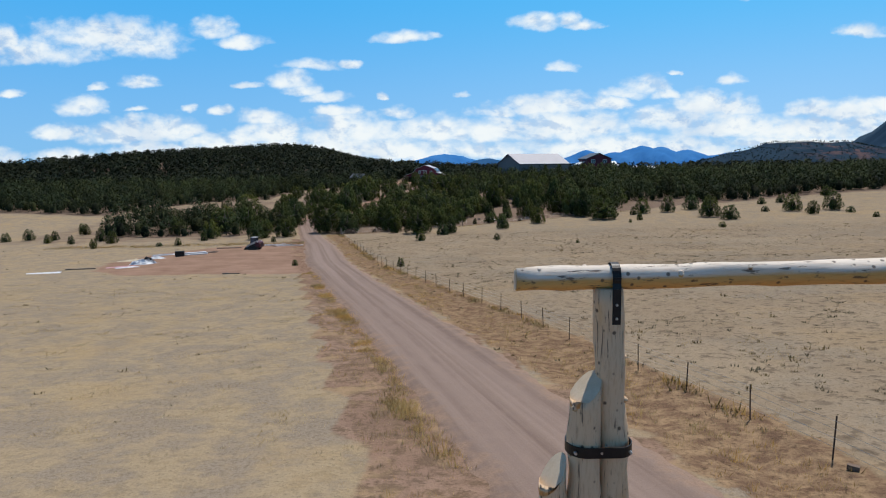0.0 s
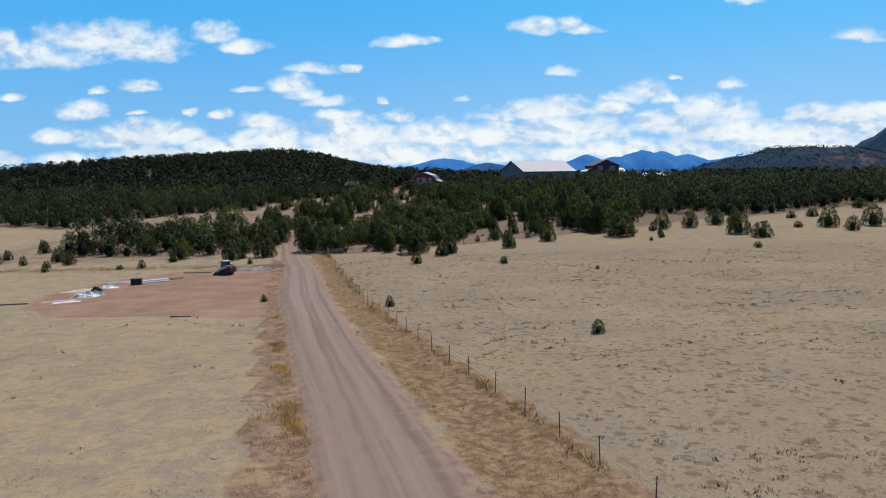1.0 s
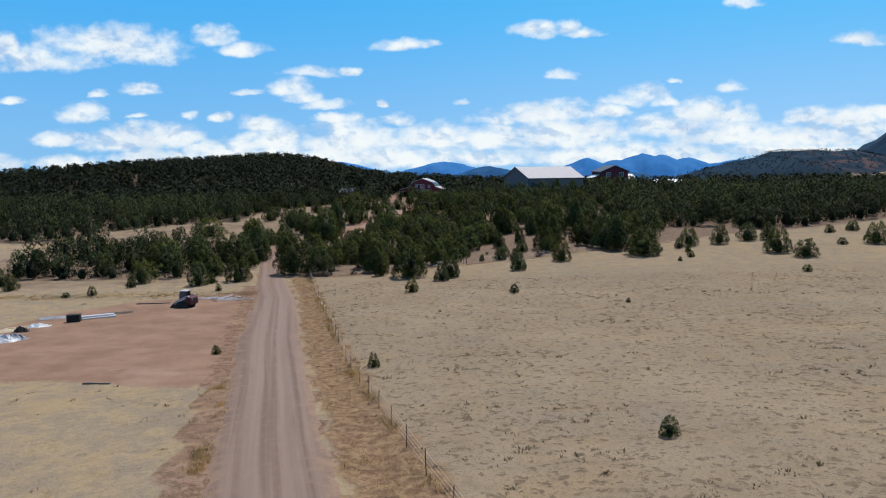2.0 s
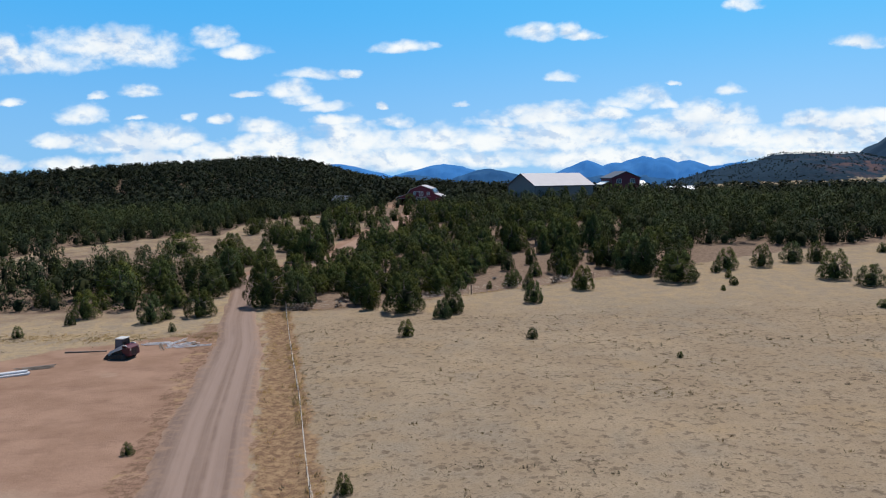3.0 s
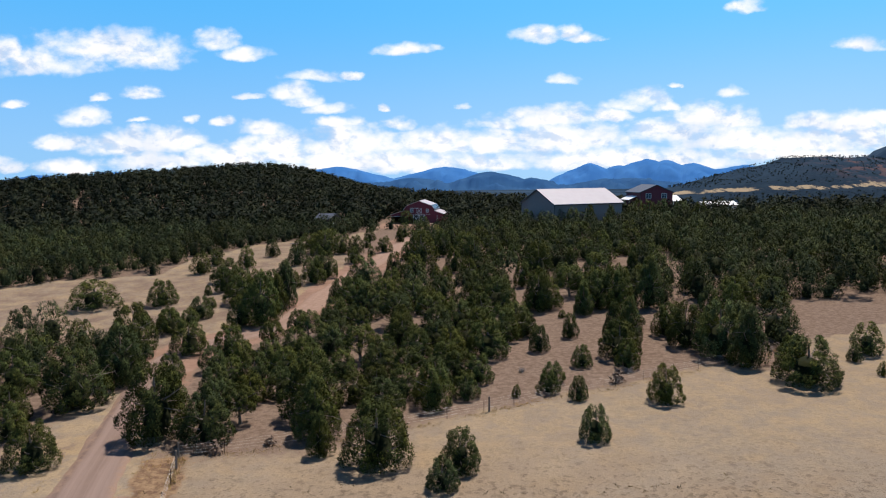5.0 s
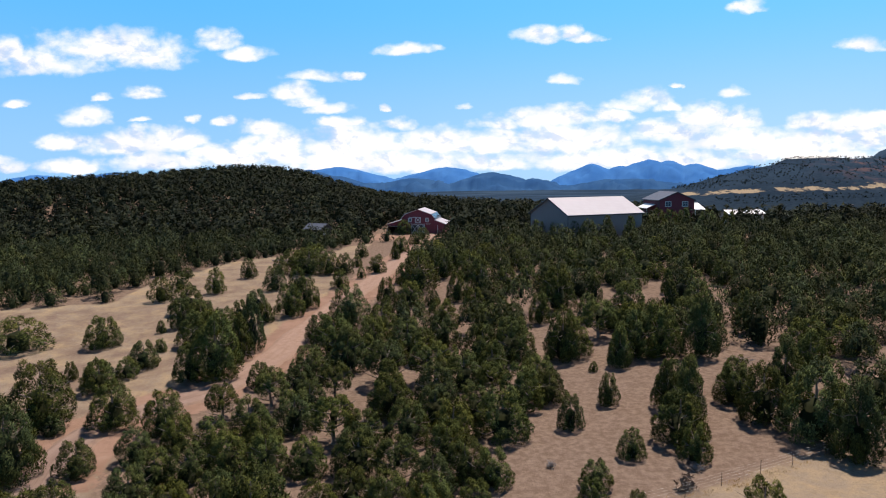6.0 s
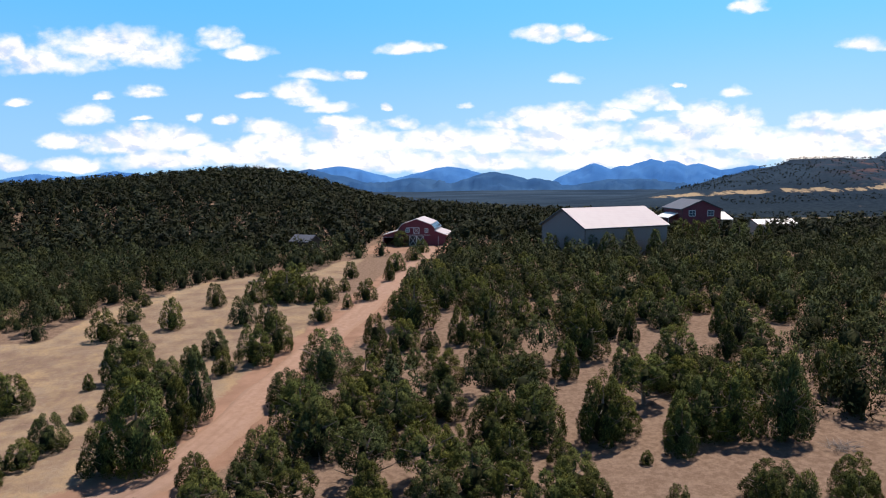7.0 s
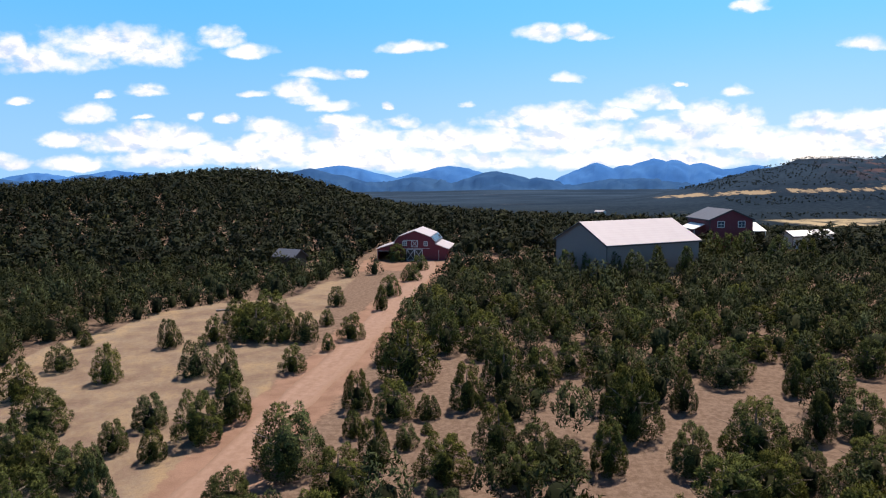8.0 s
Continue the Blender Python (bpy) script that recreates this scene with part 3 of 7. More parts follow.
def box(bm, x0, x1, y0, y1, z0, z1, bevel=0.0, m=None):
    vs = bmesh.ops.create_cube(bm, size=1.0)["verts"]
    for v in vs:
        v.co = Vector((x0 + (v.co.x + 0.5) * (x1 - x0), y0 + (v.co.y + 0.5) * (y1 - y0), z0 + (v.co.z + 0.5) * (z1 - z0)))
    if bevel:
        es = list({e for v in vs for e in v.link_edges})
        out = bmesh.ops.bevel(bm, geom=es, offset=bevel, segments=2, affect="EDGES", profile=0.6)
        vs = list({v for f in out["faces"] for v in f.verts} | {v for v in vs if v.is_valid})
    if m is not None:
        bmesh.ops.transform(bm, matrix=m, verts=[v for v in vs if v.is_valid])
    return bm


def prism(bm, outline, y0, y1, mat=0):
    """Extrude an outline of (x, z) points from y0 to y1."""
    a, b = [bm.verts.new((x, y0, z)) for x, z in outline], [bm.verts.new((x, y1, z)) for x, z in outline]
    fs = [bm.faces.new(a), bm.faces.new(b[::-1])]
    n = len(outline)
    for i in range(n):
        fs.append(bm.faces.new((a[i], b[i], b[(i + 1) % n], a[(i + 1) % n])))
    for f in fs:
        f.material_index = mat
    bmesh.ops.recalc_face_normals(bm, faces=fs)
    return bm


def tube(bm, points, radii, sides=8, wobble=0.0, cap=True, seed=0.0):
    """A round tapering limb along points."""
    rings, pts = [], [Vector(p) for p in points]
    for i, p in enumerate(pts):
        d = (pts[min(i + 1, len(pts) - 1)] - pts[max(i - 1, 0)]).normalized()
        side = d.cross(Vector((0, 0, 1)) if abs(d.z) < 0.9 else Vector((0, 1, 0))).normalized()
        up = side.cross(d)
        ring = []
        for j in range(sides):
            a = 2 * math.pi * j / sides
            q = side * math.cos(a) + up * math.sin(a)
            r = radii[i] * (1 + wobble * noise.noise(p * 1.7 + q * 0.9 + Vector((seed, 0, 0))))
            ring.append(bm.verts.new(p + q * r))
        rings.append(ring)
    for r0, r1 in zip(rings, rings[1:]):
        for j in range(sides):
            bm.faces.new((r0[j], r0[(j + 1) % sides], r1[(j + 1) % sides], r1[j]))
    if cap:
        bm.faces.new(rings[0][::-1]), bm.faces.new(rings[-1])
    return rings


def fast_mesh(name, verts, tris, mat, inner=None, normals=None):
    """A triangle mesh from arrays; inner: the second material's triangles and that material; normals: one for each vertex."""
    me = bpy.data.meshes.new(name)
    nv, nt = len(verts), len(tris)
    me.vertices.add(nv), me.loops.add(nt * 3), me.polygons.add(nt)
    me.vertices.foreach_set("co", np.asarray(verts, np.float32).ravel())
    me.loops.foreach_set("vertex_index", np.asarray(tris, np.int32).ravel())
    me.polygons.foreach_set("loop_start", np.arange(0, nt * 3, 3, dtype=np.int32))
    me.polygons.foreach_set("loop_total", np.full(nt, 3, np.int32))
    me.update(calc_edges=True)
    me.materials.append(mat)
    if inner:
        me.materials.append(inner[1])
        me.polygons.foreach_set("material_index", np.asarray(inner[0], np.int32))
    if normals is not None:
        me.polygons.foreach_set("use_smooth", np.ones(nt, bool))
        me.attributes.new("custom_normal", "FLOAT_VECTOR", "POINT").data.foreach_set("vector", np.asarray(normals, np.float32).ravel())
    return me


# ---- the lie of the land ----
PROFILE_Y = [-60, 0, 20, 50, 75, 105, 135, 165, 200, 235, 270, 300, 340, 380, 430, 520, 700, 1000, 1500, 5000]
PROFILE_Z = [2.4, -.3, -2.2, -4.5, -5.8, -7.8, -8.5, -8.4, -7.0, -4.9, -3.2, -2.7, -2.7, -3.2, -5, -13, -32, -52, -60, -60]
_iy = np.arange(-100, 5001.0, 5.0)
_k = np.hanning(9)
_iz = np.convolve(np.pad(np.interp(_iy, PROFILE_Y, PROFILE_Z), 4, mode="edge"), _k / _k.sum(), "valid")


def land(x, y):
    """Height of the ground."""
    z = np.interp(y, _iy, _iz) + 2.6 * np.tanh(x / 125)
    rise = np.clip((y - 320) / 150, 0, 1)
    rise = rise * rise * (3 - 2 * rise)
    z = z + rise * (30.7 * np.exp(-((x + 128) / 87) ** 2 - ((y - 698) / 123) ** 2) + 26.9 * np.exp(-((x + 174) / 186) ** 2 - ((y - 566) / 186) ** 2))
    bumps = 1 + 0.05 * np.sin(x / 37 + 1.3 * np.sin(y / 61)) * np.sin(y / 53 + x / 170) + 0.035 * np.sin(x / 15.3 + y / 29) + 0.06 * np.sin(x / 97 + 2)
    z = z + bumps * 106 * np.exp(-((x - 963) / 290) ** 2 - ((y - 2050) / 280) ** 2) + 59 * np.exp(-((x - 1323) / 245) ** 2 - ((y - 2100) / 280) ** 2)
    return z + bumps * 422 * np.exp(-((x - 2116) / 476) ** 2 - ((y - 2642) / 445) ** 2)


ROAD_LINE = [(9.5, -40), (8.6, -15), (6.8, 4), (4.0, 17), (0.9, 31.4), (-1.6, 43), (-4.8, 56), (-9.2, 73), (-13.2, 90), (-17.6, 108), (-23.6, 137), (-27.9, 152), (-31.9, 170), (-34.9, 182),
             (-34.8, 189), (-31.0, 194.6), (-26.5, 198.3), (-23.4, 204), (-21.6, 213), (-19.9, 226), (-17.0, 243), (-13.3, 261), (-8.0, 298), (-3.7, 342), (-4.6, 356)]
ROAD_WIDTH = 6.2
FENCE_LINE = [(13.4, -40), (12.4, 2), (10.84, 18.8), (10.4, 23.2), (9.7, 27.3), (8.8, 31.3), (7.3, 39.8), (6.2, 45.5), (3.8, 54.5), (1.1, 63.2), (-0.8, 69.7), (-7.3, 93.3), (-11.5, 112.1), (-16.5, 132.5), (-22.1, 156.0)]
CROSS_FENCE = [(-22.1, 156.0), (-15.6, 157.6), (-5.0, 161.0), (5.0, 165.6), (11.9, 169.2), (18.9, 171.9), (32.2, 178.1), (50.0, 188.0)]
PAD = [(-51, 103), (-42, 93), (-30, 91.5), (-18, 88), (-16.5, 100), (-23, 133), (-27.5, 146), (-35, 141), (-44, 137), (-51, 128), (-54, 114)]


def smooth_line(points, step):
    """Points at even steps along a rounded line."""
    p = np.array(points, float)
    t = np.r_[0, np.cumsum(np.hypot(*np.diff(p, axis=0).T))]
    s = np.arange(0, t[-1], step)
    q = np.c_[np.interp(s, t, p[:, 0]), np.interp(s, t, p[:, 1])]
    k = np.hanning(max(3, int(7 / step) | 1) + 2)[1:-1]
    n = len(k) // 2
    return np.c_[[np.convolve(np.pad(q[:, i], n, mode="reflect", reflect_type="odd"), k / k.sum(), "valid") for i in (0, 1)]].T


def line_offset(line, x, y):
    """Signed distance (positive to the right) from points to a line that runs ahead."""
    best, side = np.full(x.shape, 1e9), np.zeros(x.shape)
    for (ax, ay), (bx, by) in zip(line[:-1], line[1:]):
        dx, dy = bx - ax, by - ay
        u = np.clip(((x - ax) * dx + (y - ay) * dy) / (dx * dx + dy * dy), 0, 1)
        ex, ey = x - ax - u * dx, y - ay - u * dy
        d = np.hypot(ex, ey)
        near = d < best
        best = np.where(near, d, best)
        side = np.where(near, np.sign(ex * dy - ey * dx), side)
    return best * side


def inside(poly, x, y):
    """Signed distance to a polygon, positive inside."""
    best, odd = np.full(x.shape, 1e9), np.zeros(x.shape, bool)
    for (ax, ay), (bx, by) in zip(poly, poly[1:] + poly[:1]):
        dx, dy = bx - ax, by - ay
        u = np.clip(((x - ax) * dx + (y - ay) * dy) / (dx * dx + dy * dy), 0, 1)
        best = np.minimum(best, np.hypot(x - ax - u * dx, y - ay - u * dy))
        cross = ((ay > y) != (by > y)) & (x < (bx - ax) * (y - ay) / (by - ay + 1e-9) + ax)
        odd ^= cross
    return np.where(odd, best, -best)


ROAD_COARSE = smooth_line(ROAD_LINE, 6.0)
EDGE_X = [-26, -10, 4, 8, 13, 26, 28, 42, 47, 55, 80, 120, 400]
EDGE_Y = [158, 158, 168, 180, 208, 208, 184, 174, 190, 207, 202, 220, 300]
WEST_OPEN = [(-100, 150), (-96, 226), (-78, 242), (-60, 246), (-59, 268), (-54, 280), (-51, 292), (-42, 300), (-29, 304), (-27, 322), (-18, 333), (-8, 335), (-12, 262), (-24, 215), (-33, 190), (-34, 150)]
WEST_BELT = [(-128, 180), (-98, 172), (-80, 163), (-60, 160), (-44, 160), (-36, 172), (-37, 186), (-50, 196), (-82, 198), (-128, 206)]
GLADES = [[(13.1, 242.0), (18.1, 244.2), (16.8, 238.6), (14.3, 235.2)], [(14.2, 221.1), (17.6, 229.2), (24.9, 235.3), (28.9, 240.4), (31.0, 241.1), (27.9, 235.9), (26.3, 230.6), (22.5, 220.8)],
          [(35.5, 244.4), (42.3, 250.9), (41.4, 246.8), (36.8, 234.7)], [(-3.6, 247.1), (2.3, 256.9), (6.3, 259.1), (1.5, 246.8), (0.3, 238.3), (-1.0, 234.5), (-5.2, 235.6)], [(0.3, 237.3), (4.1, 235.0), (3.8, 228.4), (1.8, 228.5)]]
GAPS = [[(11, 214), (19, 214), (27, 230), (40, 239), (40, 248), (22, 238), (11, 228)], [(-19, 228), (4, 229), (6, 237), (4, 252), (-6, 262), (-12, 256)], [(9, 286), (17, 286), (17, 293), (9, 293)],
        [(24, 196), (29, 202), (40, 212), (44, 208), (34, 194)], [(2, 340), (26, 346), (26, 362), (2, 360)], [(-22, 338), (4, 338), (4, 364), (-22, 364)], [(-42, 336), (-28, 336), (-28, 342), (-42, 342)]]


def tree_cover(x, y):
    """1 where the woods stand thick, 0 on open ground."""
    right = y - np.interp(x, EDGE_X, EDGE_Y)
    left = np.where(x < -80, y - 205 + 0.35 * (x + 80), y - 160)
    off = line_offset(ROAD_COARSE, x, y)
    c = np.where(off > 0, right, left)
    c = np.where((off < 0) & (inside(WEST_OPEN, x, y) > 0) & (inside(WEST_BELT, x, y) < 0), -5, c)
    for g in GAPS:
        c = np.minimum(c, -inside(g, x, y))
    for g in GLADES:
        for ahead_by in (0.0, 3.0, 6.0):
            c = np.minimum(c, -inside(g, x * (1 + ahead_by / 75), y + ahead_by) + 0.35 * ahead_by)
    c = np.minimum(c, np.where(y < 350, np.abs(off) - ROAD_WIDTH / 2 - 2.2, 99))
    return c


# ---- ground and road ----


def steps(lo, hi, fine_lo, fine_hi, size, most=52.0):
    out = list(np.arange(fine_lo, fine_hi + 0.01, size))
    d, v = size, fine_hi
    while v < hi:
        d = min(d * 1.10, most)
        v += d
        out.append(v)
    d, v = size, fine_lo
    while v > lo:
        d = min(d * 1.10, most)
        v -= d
        out.insert(0, v)
    return np.array(out)


def build_ground():
    xs, ys = steps(-4900, 4900, -90, 90, 1.5), steps(-400, 4950, -6, 300, 1.5)
    gx, gy = np.meshgrid(xs, ys)
    rng = np.random.default_rng(3)
    off = line_offset(ROAD_COARSE, gx.ravel(), gy.ravel()).reshape(gx.shape)
    gz = land(gx, gy) + rng.normal(0, 0.035, gx.shape)
    near = np.abs(off) < ROAD_WIDTH / 2 + 1.2
    gz = np.where(near & (gy < 352), land(gx, gy) - 0.05 + rng.normal(0, 0.02, gx.shape), gz)
    ditch = np.exp(-((off - ROAD_WIDTH / 2 - 2.3) / 0.9) ** 2)
    gz = gz - 0.35 * ditch * (gy < 160)
    me = bpy.data.meshes.new("ground")
    ny, nx = gx.shape
    idx = np.arange(ny * nx).reshape(ny, nx)
    quads = np.stack([idx[:-1, :-1], idx[:-1, 1:], idx[1:, 1:], idx[1:, :-1]], -1).reshape(-1, 4)
    me.vertices.add(ny * nx), me.loops.add(len(quads) * 4), me.polygons.add(len(quads))
    me.vertices.foreach_set("co", np.stack([gx, gy, gz], -1).astype(np.float32).ravel())
    me.loops.foreach_set("vertex_index", quads.astype(np.int32).ravel())
    me.polygons.foreach_set("loop_start", np.arange(0, len(quads) * 4, 4, dtype=np.int32))
    me.polygons.foreach_set("loop_total", np.full(len(quads), 4, np.int32))
    me.polygons.foreach_set("use_smooth", np.ones(len(quads), bool))
    me.update(calc_edges=True)
    x, y, o = gx.ravel(), gy.ravel(), off.ravel()
    half = ROAD_WIDTH / 2
    pad = np.clip(0.5 + inside(PAD, x, y) / 4, 0, 1)
    mown = x + 4.7 + 0.2263 * (y - 29.7)
    scraped = np.clip(0.5 + mown / 0.8, 0, 1) * (o < half) * (y < 150) * (y > -30)
    shoulder = np.clip(0.5 + (half + 2.2 - np.abs(o)) / 2.5, 0, 1) * (y > 175) * (y < 352) * 0.75
    forecourt = np.clip(0.5 + inside([(-22, 338), (4, 338), (26, 346), (26, 362), (-22, 364)], x, y) / 5, 0, 1) * 0.8
    fence = line_offset(np.array(FENCE_LINE), x, y)
    strip = np.clip(0.5 + np.minimum(o - half - 0.3, -fence + 0.8) / 1.6, 0, 1) * (y < 157)
    left_verge = np.clip(0.5 + (half + 2.0 - np.abs(o)) / 2, 0, 1) * (o < 0) * (y < 88) * 0.42
    cover = np.clip(0.5 + (tree_cover(x, y) + 2) / 8, 0, 1) * (y > 140) * 0.9
    beyond = np.clip(0.5 - line_offset(np.array(CROSS_FENCE), x, y) / 4, 0, 1) * (x > -21) * (x < 75) * (y > 140) * 0.9
    cover = np.maximum(cover, beyond)
    west = (np.clip(0.5 + inside(WEST_OPEN, x, y) / 10, 0, 1)) * 0.5
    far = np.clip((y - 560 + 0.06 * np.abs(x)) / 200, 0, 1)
    crag = np.exp(-((x - 1090) / 95) ** 2 - ((y - 1930) / 120) ** 2) * 1.2
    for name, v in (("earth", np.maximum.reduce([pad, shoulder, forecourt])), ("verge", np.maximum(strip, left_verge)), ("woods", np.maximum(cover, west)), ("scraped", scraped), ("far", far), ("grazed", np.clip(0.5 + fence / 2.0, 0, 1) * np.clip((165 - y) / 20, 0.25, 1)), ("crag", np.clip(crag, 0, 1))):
        me.attributes.new(name, "FLOAT", "POINT").data.foreach_set("value", v.astype(np.float32))
    me.materials.append(GROUND)
    return tagged(new("ground", me), "dry tan pasture with bare grey and red earth", "ground", kind="structure")


build_ground()


def build_road():
    line = smooth_line(ROAD_LINE, 0.8)
    d = np.gradient(line, axis=0)
    d /= np.hypot(d[:, 0], d[:, 1])[:, None]
    nrm = np.c_[d[:, 1], -d[:, 0]]
    s = np.linspace(-1, 1, 17)
    rng = np.random.default_rng(5)
    wig = np.convolve(rng.normal(0, 1, len(line) + 10), np.hanning(11) / 4, "same")[:len(line)]
    wig2 = np.convolve(rng.normal(0, 1, len(line) + 10), np.hanning(11) / 4, "same")[:len(line)]
    half = ROAD_WIDTH / 2
    wide = np.interp(line[:, 1], [-40, 60, 110, 160, 185, 215, 345, 400], [2.9, 3.2, 3.5, 2.5, 2.3, 2.7, 2.4, 2.4])
    verts, lane = [], []
    for i, (cx, cy) in enumerate(line):
        for a in s:
            w_ = (wide[i] + 0.28 * (wig[i] if a < 0 else wig2[i]) ) * a
            x, y = cx + nrm[i, 0] * w_, cy + nrm[i, 1] * w_
            rut = -0.035 * (math.exp(-((abs(w_) - 0.95) / 0.3) ** 2)) + rng.normal(0, 0.004)
            z = float(land(x, y)) + 0.09 - 0.22 * max(0.0, abs(a) - 0.75) / 0.25 + rut + rng.normal(0, 0.025) * (abs(a) > 0.8)
            verts.append((x, y, z))
            lane.append((w_, i * 0.8, abs(a)))
    n = len(s)
    faces = [(i * n + j, i * n + j + 1, (i + 1) * n + j + 1, (i + 1) * n + j) for i in range(len(line) - 1) for j in range(n - 1)]
    me = bpy.data.meshes.new("road")
    me.from_pydata(verts, [], faces)
    me.polygons.foreach_set("use_smooth", [True] * len(faces))
    me.attributes.new("lane", "FLOAT_VECTOR", "POINT").data.foreach_set("vector", np.array(lane, np.float32).ravel())
    me.materials.append(ROAD)
    return tagged(new("road", me), "unpaved gravel ranch road with wheel ruts", "road", kind="structure")


build_road()

# ---- mountains on the horizon ----
FAR_PEAKS = [(-0.80, 0.004, 0.10), (-0.57, 0.003, 0.05), (-0.46, 0.0045, 0.07), (-0.30, 0.003, 0.08), (-0.148, 0.0115, 0.045), (0.006, 0.0095, 0.045), (0.211, 0.0125, 0.026), (0.255, 0.010, 0.03),
             (0.290, 0.0192, 0.028), (0.318, 0.0175, 0.022), (0.357, 0.0130, 0.026), (0.43, 0.0095, 0.05), (0.52, 0.009, 0.08), (0.75, 0.012, 0.15)]
NEAR_PEAKS = [(-0.62, -0.006, 0.06), (-0.50, -0.002, 0.07), (-0.187, 0.0058, 0.045), (-0.04, -0.006, 0.05), (0.073, 0.0030, 0.036), (0.128, -0.006, 0.03), (0.26, -0.008, 0.08)]


def mountain_range(peaks, dist, depth, floor, mat, label, seed):
    us, vs = np.linspace(-0.95, 0.95, 700), np.linspace(-1, 1, 15)
    verts = []
    for t in vs:
        for u in us:
            ridge = max(p + 0.006 - (abs(u - c) / wd) ** 1.25 * 0.0085 for c, p, wd in peaks) - 0.006
            n = noise.fractal(Vector((u * 34, t * 1.2, seed)), 0.9, 2.0, 6)
            top = 21 + dist * max(ridge + 0.0019 * n, floor / dist - 0.006)
            fall = abs(t) ** 1.3
            z = top * (1 - fall) + (floor - 12) * fall + 34 * noise.fractal(Vector((u * 50, t * 5, seed + 7)), 1.0, 2.0, 4) * fall * (1 - fall) * 4
            y = 164 + dist + t * depth
            verts.append((u * (y - 164), y, z))
    n = len(us)
    faces = [(i * n + j, i * n + j + 1, (i + 1) * n + j + 1, (i + 1) * n + j) for i in range(len(vs) - 1) for j in range(n - 1)]
    me = bpy.data.meshes.new("mountain_range")
    me.from_pydata(verts, [], faces)
    me.polygons.foreach_set("use_smooth", [True] * len(faces))
    me.materials.append(mat)
    return tagged(new("mountain_range", me), label, "mountains", kind="structure")


mountain_range(FAR_PEAKS, 4350, 330, -60, MOUNTAIN_FAR, "mountain range along the horizon, haze blue painted in", 1.5)
mountain_range(NEAR_PEAKS, 3500, 300, -60, MOUNTAIN_MID, "darker wooded hills before the far range, haze blue painted in", 9.5)

# ---- trees ----


